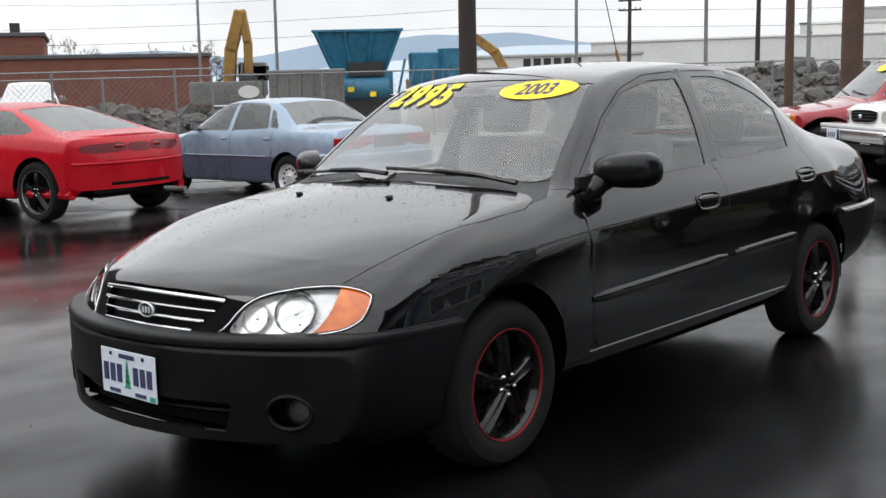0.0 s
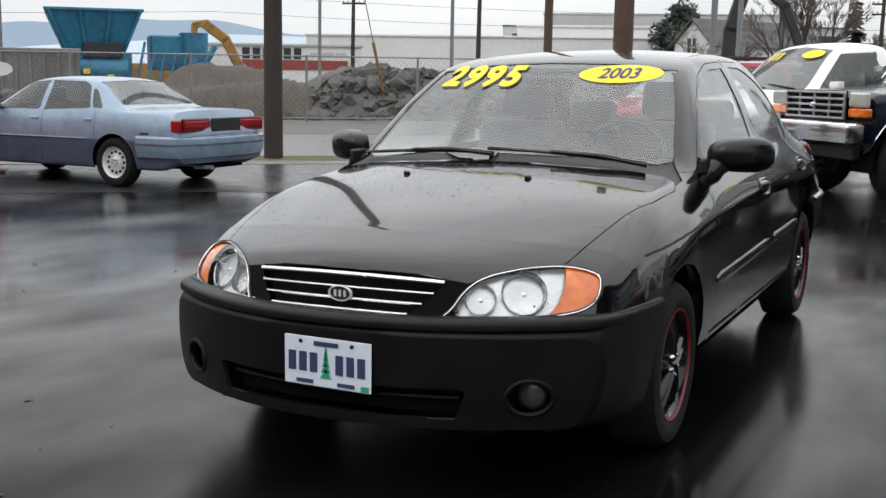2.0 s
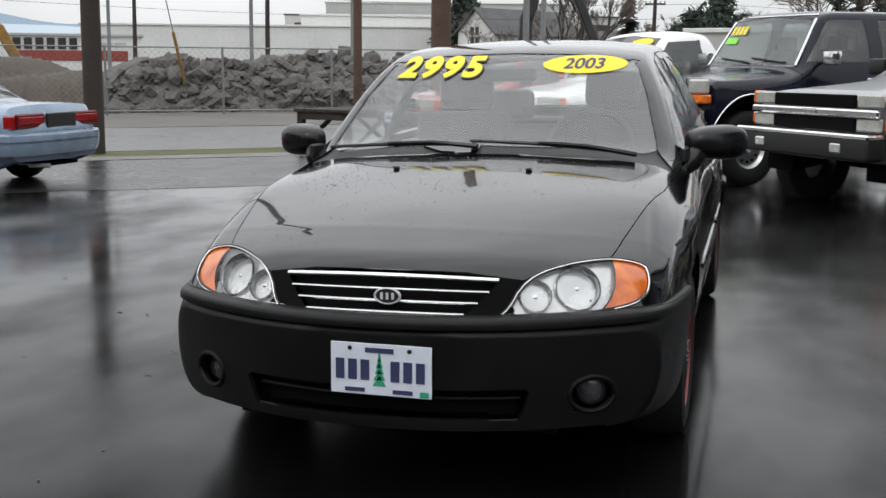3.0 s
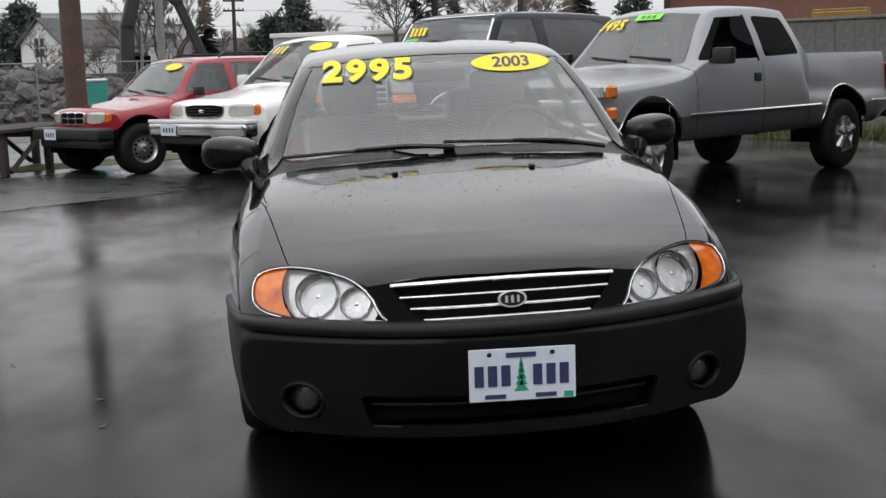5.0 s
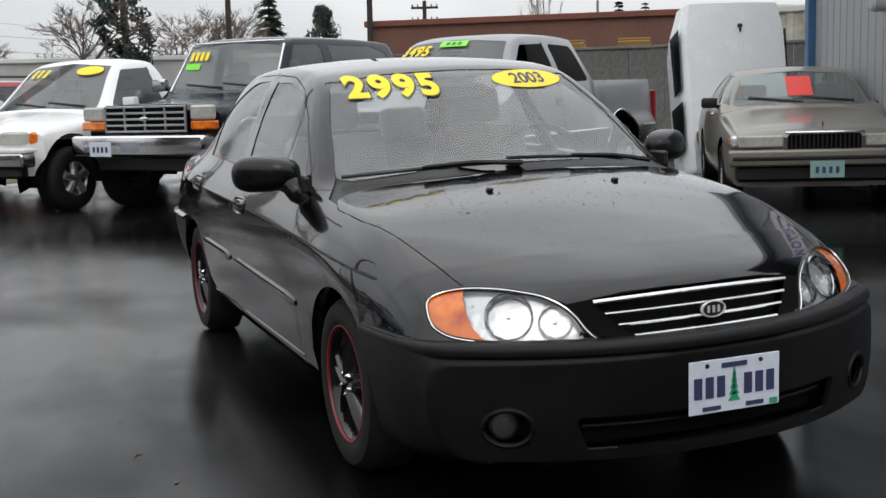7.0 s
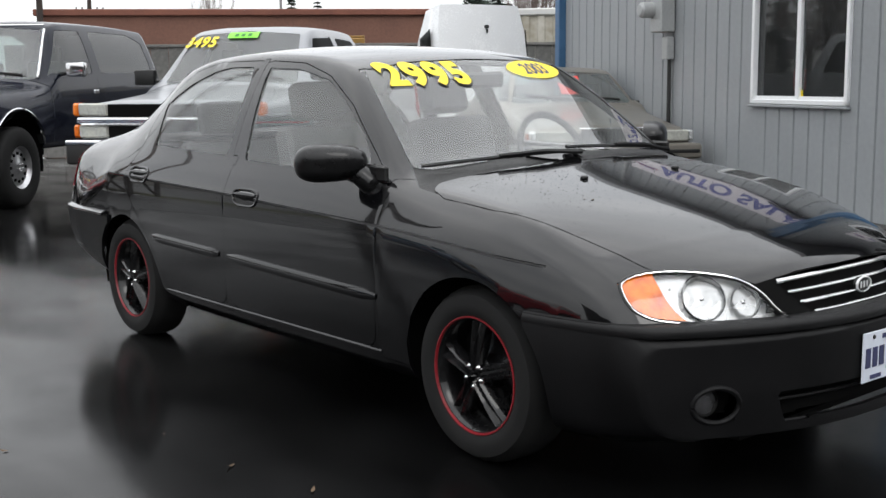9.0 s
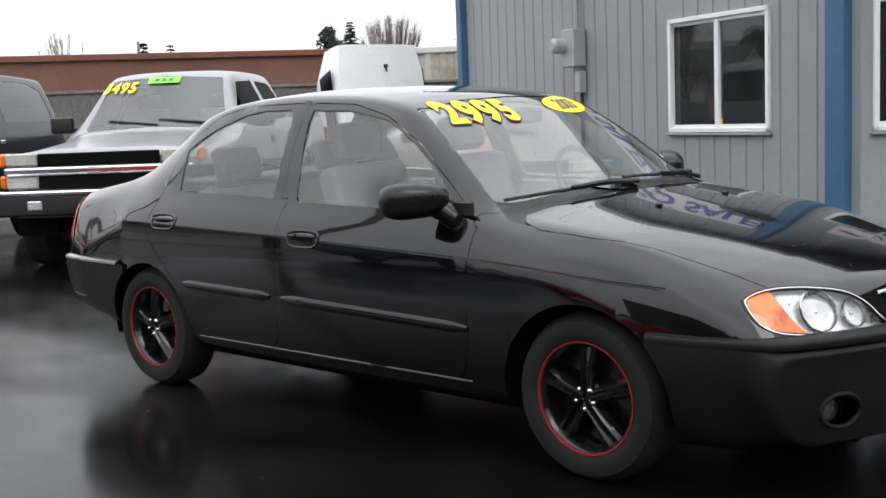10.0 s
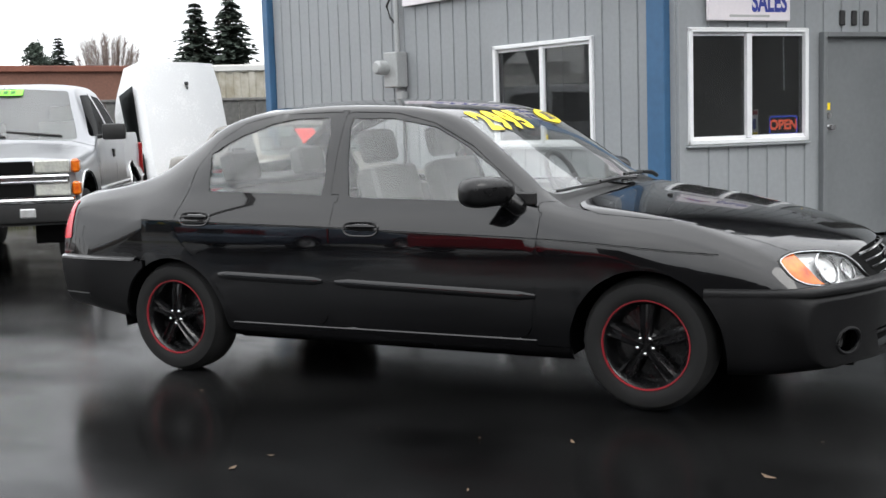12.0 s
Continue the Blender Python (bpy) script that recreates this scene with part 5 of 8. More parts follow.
def mirror_pair(root, p, y, z, mat, w=0.2, h=0.13, reach=0.16):
    for s in (1, -1):
        x0 = s * (p["half"] - 0.06)
        mir = part("side_mirror", box(x0 + s * (reach + w / 2), y, z, w, 0.09, h, 0.03, seg=2), mat, root)
        part("mirror_arm", tube([(x0 - s * 0.02, y + 0.04, z - 0.05), (x0 + s * (reach + 0.04), y, z - 0.03)], 0.022, 8), TRIM, mir)
        part("mirror_glass", box(x0 + s * (reach + w / 2), y + 0.047, z, w - 0.03, 0.004, h - 0.03), CHROME, mir)


def plate_on(root, x, y, z, rear=False, mat=None):
    s = 1 if rear else -1
    pl = part("license_plate", box(x, y, z, 0.305, 0.006, 0.152, 0.002), mat or PLATE_WHITE, root, "small licence plate")
    for dx in (-0.09, -0.03, 0.03, 0.09):
        part("plate_mark", box(x + dx, y + s * 0.004, z - 0.005, 0.03, 0.003, 0.06), INK_BLUE, pl)


def wiper_pair(root, tree, x_out, z, span):
    for x0, x1 in ((x_out, x_out - span), (x_out - span, x_out - 2 * span)):
        pts = []
        for k in np.linspace(0, 1, 6):
            x = x0 + (x1 - x0) * k
            pts.append((x, on_front(tree, x, z + 0.05 * k) - 0.015, z + 0.05 * k))
        part("wiper", tube(pts, 0.012, 6), TRIM, root)


def price_on(root, tree, text, x, z, size, mat, bars=0):
    if bars:
        for k in range(bars):
            part("price_mark", lay_on(sheet_bmesh(size * 0.5, size * 0.9, 4, 4), tree, x + (k - (bars - 1) / 2) * size * 0.75, z, 0.01), mat, root)
    else:
        part("price_writing", lay_on(text_bmesh(text, size * 1.5, size * 0.05, 1.1), tree, x, z, 0.01, 0.15, 0.8), mat, root, "yellow price digits on the windshield", 0)


TRUCK = dict(arch_z=0.40, bow=0.10, bow_rear=0.02, crown=4.0, tyre_w=0.26, tuck=0.04)


def silver_pickup(m):
    p = dict(TRUCK, nose=-0.640, tail=4.66, wheelbase=3.59, half=0.97, cowl=0.62, screen_top=1.32, roof_end=2.72, back_end=2.80, hood=(1.06, 1.17), roof=1.80, deck=0.95, rail=0.38, deck_half=0.88, belt=(1.20, 1.24), roof_half=0.66, sill=0.48, wheel=0.385, rim=0.20, arch=0.50, arch_z=0.42, style="spoke", paint=SILVER_PAINT, two_tone=0.72, paint_low=SILVER_DARK, label_low="darker grey lower body", seams=(0.72, 1.90, 2.78), seats=(1.5,), seat_z=0.4, tail_z=0.93, deck_drop=0.0, side_glass=TINTED,
             windows=[[(0.86, 1.24), (1.36, 1.66), (1.86, 1.68), (1.86, 1.25)], [(1.98, 1.26), (1.98, 1.68), (2.55, 1.66), (2.66, 1.28)]], screen=[(0, 1.235), (0.70, 1.20), (0.745, 1.23), (0.60, 1.70), (0, 1.74)])
    root, tree = vehicle("silver_pickup", m, "silver extended-cab pickup truck with chrome grille and dark side windows", "truck", p)
    # Near-black panels on the nose give the shade of the grille openings.
    for z, h in ((0.985, 0.11), (0.79, 0.11)):
        part("grille", box(0, -0.665, z, 1.16, 0.03, h, 0.01), DARK, root, "black grille opening")
        for s in (1, -1):
            part("headlamp", box(s * 0.745, -0.645, z + 0.005, 0.31, 0.05, 0.115, 0.015), LAMP_CREAM, root)
            part("turn_signal", box(s * 0.945, -0.580, z + 0.005, 0.075, 0.12, 0.12, 0.02), AMBER, root)
    part("grille_bar", box(0, -0.685, 0.888, 1.80, 0.05, 0.065, 0.015), CHROME, root, "chrome centre bar of the grille")
    part("emblem", box(0, -0.715, 0.888, 0.20, 0.012, 0.05, 0.01), CHROME, root)
    part("front_bumper", box(0, -0.740, 0.60, 1.90, 0.20, 0.19, 0.04, seg=3), TRIM, root, "black front bumper")
    part("bumper_strip", box(0, -0.750, 0.70, 1.91, 0.19, 0.05, 0.015), CHROME, root, "chrome strip on the bumper")
    for s in (1, -1):
        part("fog_lamp", box(s * 0.55, -0.845, 0.60, 0.14, 0.02, 0.08, 0.01), REFLECTOR, root)
        pts = [(on_side(tree, y, 0.735, s) + s * 0.008, y, 0.735) for y in np.linspace(0.58, 3.02, 14)]
        part("side_stripe", tube(pts, 0.014, 6), CHROME, root, "bright side stripe")
        pts = [(on_side(tree, y, 0.735, s) + s * 0.008, y, 0.735) for y in np.linspace(4.15, 4.6, 4)]
        part("side_stripe", tube(pts, 0.014, 6), CHROME, root)
        part("door_handle", box(on_side(tree, 1.78, 1.06, s), 1.78, 1.06, 0.03, 0.13, 0.09, 0.01), TRIM, root)
        part("tail_lamp", box(s * 0.90, 4.645, 0.95, 0.09, 0.04, 0.40, 0.015), RED_LENS, root)
        wheel_lip(root, tree, 0.0, 0.42, 0.515, s)
        wheel_lip(root, tree, 3.59, 0.42, 0.515, s)
    part("rear_bumper", box(0, 4.76, 0.60, 1.8, 0.18, 0.16, 0.03), TRIM, root)
    mirror_pair(root, p, 0.98, 1.28, TRIM, 0.24, 0.16, 0.06)
    wiper_pair(root, tree, 0.60, 1.255, 0.55)
    price_on(root, tree, "3495", -0.49, 1.625, 0.12, STICKER_YELLOW)
    part("green_sticker", lay_on(sheet_bmesh(0.35, 0.062), tree, -0.02, 1.695, 0.012), STICKER_GREEN, root, "lime green strip on the windshield")
    for k in (-1, 0, 1):
        part("sticker_mark", lay_on(sheet_bmesh(0.045, 0.030, 3, 2), tree, -0.02 + 0.075 * k, 1.695, 0.016), GLYPH_GREEN, root)
    return root


def navy_suv(m):
    p = dict(TRUCK, nose=-0.580, tail=3.75, wheelbase=2.66, half=0.98, cowl=0.62, screen_top=1.12, roof_end=3.50, back_end=3.70, hood=(1.14, 1.22), roof=1.90, deck=1.22, belt=(1.26, 1.28), roof_half=0.74, sill=0.55, wheel=0.40, rim=0.21, arch=0.50, arch_z=0.46, style="slots", paint=NAVY_PAINT, seams=(0.70, 1.80), seats=(1.4,), seat_z=0.45, tail_z=0.95,
             windows=[[(0.82, 1.32), (1.18, 1.78), (1.72, 1.79), (1.72, 1.32)], [(1.92, 1.33), (1.92, 1.79), (2.95, 1.79), (3.30, 1.70), (3.36, 1.34)]], screen=[(0, 1.29), (0.74, 1.26), (0.78, 1.29), (0.68, 1.78), (0, 1.825)])
    root, tree = vehicle("navy_suv", m, "dark navy full-size sport utility truck with a chrome bumper", "truck", p)
    part("grille", box(0, -0.605, 0.995, 1.16, 0.03, 0.30, 0.01), DARK, root)
    for z in (0.865, 0.93, 0.995, 1.06, 1.125):
        part("grille_bar", box(0, -0.625, z, 1.16, 0.03, 0.022, 0.006), ALLOY, root)
    for x in (-0.57, -0.29, 0.0, 0.29, 0.57):
        part("grille_bar", box(x, -0.627, 0.995, 0.024, 0.028, 0.28, 0.006), ALLOY, root)
    part("emblem", ellipsoid(0, -0.645, 0.995, 0.06, 0.01, 0.025, 12), CHROME, root)
    for s in (1, -1):
        part("headlamp", box(s * 0.775, -0.580, 1.055, 0.33, 0.06, 0.15, 0.02), LAMP_CREAM, root)
        part("turn_signal", box(s * 0.785, -0.575, 0.925, 0.35, 0.07, 0.09, 0.015), AMBER, root)
        wheel_lip(root, tree, 0.0, 0.46, 0.515, s)
        pts = [(s * 0.77, 0.76, 1.29), (s * 0.70, 1.12, 1.80)]
        part("door_handle", box(on_side(tree, 1.70, 1.12, s), 1.70, 1.12, 0.03, 0.12, 0.05, 0.01), CHROME, root)
    for s in (1, -1):
        pts = [(s * 0.785, on_front(tree, s * 0.755, 1.28) - 0.01, 1.28), (s * 0.70, on_front(tree, s * 0.685, 1.79) - 0.01, 1.79)]
        part("screen_trim", tube(pts, 0.014, 6), CHROME, root, "bright windshield trim")
    pts = [(x, on_front(tree, x, 1.835) - 0.01, 1.835) for x in np.linspace(-0.66, 0.66, 7)]
    part("screen_trim", tube(pts, 0.012, 6), CHROME, root)
    part("front_bumper", box(0, -0.710, 0.72, 1.88, 0.22, 0.22, 0.05, seg=3), CHROME, root, "dull chrome front bumper")
    part("rear_bumper", box(0, 3.86, 0.68, 1.9, 0.2, 0.2, 0.04), CHROME, root)
    part("air_dam", box(0, -0.560, 0.52, 1.5, 0.1, 0.16, 0.02), TRIM, root)
    plate_on(root, -0.28, -1.045, 0.70)
    mirror_pair(root, p, 0.95, 1.36, CHROME, 0.22, 0.15, 0.10)
    wiper_pair(root, tree, 0.62, 1.31, 0.58)
    price_on(root, tree, "", -0.48, 1.68, 0.11, STICKER_YELLOW, 4)
    part("green_sticker", lay_on(sheet_bmesh(0.24, 0.07), tree, -0.54, 1.56, 0.012), STICKER_GREEN, root)
    return root


def white_pickup(m):
    p = dict(TRUCK, nose=-0.64, tail=4.60, wheelbase=3.52, half=0.98, cowl=0.50, screen_top=1.25, roof_end=1.92, back_end=2.10, hood=(1.00, 1.14), roof=1.82, deck=0.95, rail=0.36, deck_half=0.88, belt=(1.16, 1.20), roof_half=0.66, sill=0.45, wheel=0.38, rim=0.20, arch=0.49, arch_z=0.42, style="spoke", paint=WHITE_PAINT, seams=(0.62, 1.75), seats=(1.3,), seat_z=0.4, tail_z=0.93, bow=0.22, crown=3.0, deck_drop=0.0, soft=2,
             windows=[[(0.80, 1.21), (1.22, 1.66), (1.70, 1.69), (1.74, 1.22)]], screen=[(0, 1.20), (0.72, 1.17), (0.76, 1.20), (0.60, 1.71), (0, 1.755)])
    root, tree = vehicle("white_pickup", m, "white pickup truck with a grey two-tone bumper", "truck", p)
    skin_patch("grille_surround", root, tree, CHROME, [(-0.37, 0.775), (0.37, 0.775), (0.39, 0.965), (-0.39, 0.965)], 0.008, "bright grille surround")
    skin_patch("grille", root, tree, DARK, [(-0.335, 0.80), (0.335, 0.80), (0.355, 0.945), (-0.355, 0.945)], 0.014, "black oval grille")
    for z in (0.835, 0.872, 0.909):
        skin_patch("grille_bar", root, tree, TRIM, [(-0.33, z - 0.006), (0.33, z - 0.006), (0.33, z + 0.006), (-0.33, z + 0.006)], 0.022)
    part("emblem", ellipsoid(0, on_front(tree, 0, 0.872) - 0.026, 0.872, 0.05, 0.01, 0.022, 12), CHROME, root)
    for s in (1, -1):
        skin_patch("headlamp", root, tree, LAMP_CREAM, [(s * 0.44, 0.795), (s * 0.80, 0.805), (s * 0.81, 0.955), (s * 0.47, 0.955)], 0.010, "cream rounded headlamp")
        skin_patch("turn_signal", root, tree, AMBER, [(s * 0.80, 0.805), (s * 0.885, 0.83), (s * 0.885, 0.935), (s * 0.81, 0.955)], 0.010)
        part("side_badge", box(on_side(tree, 0.42, 1.0, s) + s * 0.005, 0.42, 1.0, 0.012, 0.10, 0.04, 0.004), CHROME, root)
        part("door_handle", box(on_side(tree, 1.64, 1.03, s), 1.64, 1.03, 0.03, 0.13, 0.05, 0.01), WHITE_PAINT, root)
        part("tail_lamp", box(s * 0.9, 4.585, 0.95, 0.13, 0.06, 0.40, 0.02), RED_LENS, root)
        part("bumper_lamp", box(s * 0.42, -0.770, 0.60, 0.26, 0.03, 0.09, 0.02), REFLECTOR, root)
    part("front_bumper", box(0, -0.680, 0.64, 1.90, 0.22, 0.17, 0.05, seg=3), CHROME, root, "grey chromed front bumper")
    part("bumper_cap", box(0, -0.670, 0.745, 1.92, 0.22, 0.05, 0.02, seg=2), WHITE_PAINT, root)
    part("air_dam", box(0, -0.64, 0.50, 1.66, 0.16, 0.14, 0.03), TRIM, root)
    plate_on(root, -0.50, -0.805, 0.64)
    mirror_pair(root, p, 0.92, 1.24, WHITE_PAINT, 0.19, 0.15, 0.05)
    wiper_pair(root, tree, 0.60, 1.22, 0.56)
    part("year_sticker", lay_on(oval_bmesh(0.19, 0.055), tree, 0.36, 1.655, 0.012), STICKER_YELLOW, root, "yellow oval sticker on the windshield", 0)
    for dx in (-0.10, 0.0, 0.10):
        part("price_mark", lay_on(sheet_bmesh(0.05, 0.10, 3, 4), tree, -0.40 + dx, 1.63, 0.012, 0.3), STICKER_YELLOW, root)
    return root


def red_suv(m):
    p = dict(TRUCK, nose=-0.540, tail=3.75, wheelbase=2.83, half=0.89, cowl=0.45, screen_top=1.10, roof_end=3.30, back_end=3.62, hood=(0.92, 1.02), roof=1.62, deck=1.06, belt=(1.05, 1.08), roof_half=0.62, sill=0.40, wheel=0.355, rim=0.195, arch=0.45, arch_z=0.38, style="slots", paint=MAROON_PAINT, seams=(0.55, 1.55, 2.45), seats=(1.15, 2.0), seat_z=0.25, tail_z=0.85, bow=0.22, crown=3.0, soft=2, rim_mat=ALLOY,
             windows=[[(0.72, 1.10), (1.10, 1.50), (1.50, 1.52), (1.50, 1.10)], [(1.62, 1.11), (1.62, 1.52), (2.35, 1.52), (2.38, 1.12)], [(2.50, 1.12), (2.48, 1.52), (3.15, 1.50), (3.35, 1.14)]], screen=[(0, 1.085), (0.66, 1.055), (0.70, 1.08), (0.56, 1.52), (0, 1.56)])
    root, tree = vehicle("red_suv", m, "dark red sport utility vehicle with a dark lower bumper", "truck", p)
    skin_patch("grille_surround", root, tree, CHROME, [(-0.31, 0.705), (0.31, 0.705), (0.33, 0.885), (-0.33, 0.885)], 0.012, "chrome grille surround")
    for x0 in (-0.19, 0.0, 0.19):
        for z0 in (0.755, 0.838):
            skin_patch("grille_opening", root, tree, DARK, [(x0 - 0.082, z0 - 0.034), (x0 + 0.082, z0 - 0.034), (x0 + 0.082, z0 + 0.034), (x0 - 0.082, z0 + 0.034)], 0.016)
    for s in (1, -1):
        skin_patch("headlamp", root, tree, LAMP_CREAM, [(s * 0.34, 0.72), (s * 0.64, 0.73), (s * 0.66, 0.875), (s * 0.35, 0.88)], 0.010, "clear rounded headlamp")
        skin_patch("turn_signal", root, tree, AMBER, [(s * 0.64, 0.73), (s * 0.745, 0.765), (s * 0.745, 0.845), (s * 0.66, 0.875)], 0.010)
        part("door_handle", box(on_side(tree, 1.45, 0.95, s), 1.45, 0.95, 0.03, 0.12, 0.04, 0.01), MAROON_PAINT, root)
        part("roof_rail", tube([(s * 0.58, 1.5, 1.60), (s * 0.58, 1.6, 1.66), (s * 0.58, 3.0, 1.66), (s * 0.58, 3.1, 1.60)], 0.018, 6), TRIM, root)
    part("front_bumper", box(0, -0.560, 0.585, 1.70, 0.26, 0.17, 0.05, seg=3), TRIM, root, "dark grey front bumper")
    part("bumper_lower", box(0, -0.500, 0.45, 1.60, 0.22, 0.14, 0.05, seg=2), TRIM, root)
    plate_on(root, -0.34, -0.695, 0.575)
    mirror_pair(root, p, 0.85, 1.12, TRIM, 0.18, 0.13, 0.05)
    wiper_pair(root, tree, 0.54, 1.105, 0.5)
    part("year_sticker", lay_on(oval_bmesh(0.17, 0.05), tree, 0.28, 1.47, 0.012), STICKER_YELLOW, root, "yellow oval sticker on the windshield", 0)
    return root


def beige_sedan(m):
    p = dict(nose=-0.98, tail=3.82, wheelbase=2.66, half=0.875, cowl=0.42, screen_top=1.10, roof_end=2.35, back_end=2.75, hood=(0.755, 0.92), roof=1.37, deck=0.98, belt=(0.95, 0.96), roof_half=0.60, sill=0.24, wheel=0.305, rim=0.19, arch=0.36, arch_z=0.31, style="slots", paint=BEIGE_PAINT, seams=(0.50, 1.50, 2.40), seats=(1.0, 1.95), tail_z=0.75, bow=0.12, crown=3.0, rim_mat=ALLOY,
             windows=[[(0.66, 0.985), (1.10, 1.27), (1.44, 1.29), (1.44, 0.99)], [(1.54, 0.99), (1.54, 1.29), (2.2, 1.27), (2.40, 1.0)]], screen=[(0, 0.975), (0.66, 0.955), (0.69, 0.98), (0.55, 1.28), (0, 1.315)], backlight=[(0, 1.02), (0.60, 1.02), (0.52, 1.29), (0, 1.30)])
    root, tree = vehicle("beige_sedan", m, "old beige four-door sedan with a chrome grille", "car", p)
    y0 = -1.0
    part("grille", box(0, y0, 0.650, 0.66, 0.05, 0.15, 0.015), DARK, root)
    part("grille_frame", box(0, y0 - 0.012, 0.738, 0.72, 0.06, 0.026, 0.01), CHROME, root, "chrome grille header")
    for x in np.linspace(-0.30, 0.30, 16):
        part("grille_slat", box(float(x), y0 - 0.02, 0.650, 0.010, 0.03, 0.14), TRIM, root)
    for s in (1, -1):
        part("headlamp", box(s * 0.58, y0 + 0.02, 0.662, 0.42, 0.06, 0.11, 0.012), LAMP_CREAM, root)
        part("turn_signal", box(s * 0.815, y0 + 0.09, 0.662, 0.07, 0.16, 0.105, 0.02), REFLECTOR, root)
        part("side_marker", box(s * 0.845, y0 + 0.14, 0.662, 0.03, 0.10, 0.06, 0.01), AMBER, root)
        part("door_handle", box(on_side(tree, 1.40, 0.86, s), 1.40, 0.86, 0.025, 0.13, 0.035, 0.008), CHROME, root)
    part("front_bumper", box(0, y0 - 0.06, 0.515, 1.76, 0.20, 0.15, 0.04, seg=3), BEIGE_PAINT, root)
    part("bumper_strip", box(0, y0 - 0.165, 0.515, 1.70, 0.02, 0.035, 0.008), TRIM, root)
    part("air_dam", box(0, y0 + 0.0, 0.37, 1.62, 0.12, 0.16, 0.03), TRIM, root)
    part("rear_bumper", box(0, 3.86, 0.50, 1.74, 0.18, 0.16, 0.04, seg=2), BEIGE_PAINT, root)
    plate_on(root, 0.0, y0 - 0.18, 0.41, mat=PLATE_TEAL)
    part("hood_ornament", tube([(0, -0.90, 0.77), (0, -0.895, 0.83)], [0.008, 0.014], 8), CHROME, root)
    mirror_pair(root, p, 0.72, 1.00, TRIM, 0.17, 0.11, 0.03)
    wiper_pair(root, tree, 0.56, 0.995, 0.54)
    part("red_sticker", lay_on(sheet_bmesh(0.26, 0.20), tree, 0.02, 1.155, 0.012), STICKER_RED, root, "red square sticker on the windshield")
    return root


def blue_sedan(m):
    p = dict(nose=-0.95, tail=3.68, wheelbase=2.60, half=0.855, cowl=0.32, screen_top=1.05, roof_end=2.15, back_end=2.78, hood=(0.74, 0.90), roof=1.325, deck=0.96, belt=(0.89, 0.915), roof_half=0.575, sill=0.22, wheel=0.30, rim=0.19, arch=0.345, arch_z=0.30, style="slots", paint=BLUE_PAINT, two_tone=0.575, paint_low=BLUE_DARK, seams=(0.40, 1.42, 2.30), seats=(0.95, 1.85), tail_z=0.66, bow=0.2, bow_rear=0.10, crown=3.2, deck_drop=0.015, rim_mat=BADGE, soft=1,
             windows=[[(0.58, 0.905), (1.06, 1.24), (1.36, 1.268), (1.36, 0.91)], [(1.44, 0.91), (1.44, 1.268), (1.94, 1.26), (2.08, 1.21), (2.20, 0.94)], [(2.125, 1.20), (2.24, 0.945), (2.40, 0.95), (2.22, 1.15)]], screen=[(0, 0.93), (0.66, 0.91), (0.69, 0.94), (0.53, 1.245), (0, 1.28)], backlight=[(0, 0.985), (0.66, 0.985), (0.55, 1.255), (0, 1.28)])
    root, tree = vehicle("blue_sedan", m, "faded light-blue four-door sedan with a darker lower body, seen from behind", "car", p)
    for s in (1, -1):
        lamp = part("tail_lamp", box(s * 0.53, on_rear(tree, s * 0.56, 0.74) + 0.005, 0.765, 0.50, 0.05, 0.165, 0.015), LAMP_DARK, root, "wide dark red tail lamp")
        part("lamp_strip", box(s * 0.53, on_rear(tree, s * 0.56, 0.74) + 0.029, 0.775, 0.46, 0.012, 0.075, 0.005), RED_LENS, lamp)
        part("tail_lamp_side", box(s * 0.80, 3.55, 0.755, 0.06, 0.14, 0.15, 0.015), RED_LENS, root)
        for y in (1.30, 2.20):
            part("door_handle", box(on_side(tree, y, 0.80, s), y, 0.80, 0.025, 0.13, 0.04, 0.008), BLUE_PAINT, root)
        pts = [(on_side(tree, y, 0.575, s) + s * 0.004, y, 0.575) for y in np.linspace(0.42, 2.2, 10)]
        part("side_moulding", tube(pts, 0.014, 6), BLUE_DARK, root)
        part("badge", box(on_side(tree, 3.1, 0.66, s), 3.1, 0.66, 0.01, 0.14, 0.03, 0.004), TRIM, root)
    part("plate_recess", box(0, on_rear(tree, 0, 0.74) + 0.004, 0.765, 0.56, 0.03, 0.165, 0.01), TRIM, root, "dark plate recess between the lamps")
    part("rear_bumper", skin_band(tree, np.radians(np.linspace(-80, 80, 41)), 2.6, 1, 0.56, [(-0.08, 0.640), (0.035, 0.632), (0.060, 0.612), (0.066, 0.56), (0.060, 0.46), (0.030, 0.385), (-0.08, 0.375)], lambda h: h.y > 2.95), BLUE_PAINT, root, "light blue rear bumper")
    part("bumper_strip", skin_band(tree, np.radians(np.linspace(-80, 80, 41)), 2.6, 1, 0.56, [(0.0, 0.549), (0.069, 0.547), (0.069, 0.528), (0.0, 0.526)], lambda h: h.y > 2.98), BLUE_DARK, root)
    part("exhaust_pipe", tube([(0.45, 3.3, 0.26), (0.45, 3.80, 0.27)], 0.025, 10), ALLOY, root)
    part("front_bumper", box(0, -0.96, 0.45, 1.6, 0.16, 0.26, 0.06, seg=2), BLUE_PAINT, root)
    mirror_pair(root, p, 0.68, 0.96, TRIM, 0.17, 0.11, 0.02)
    return root


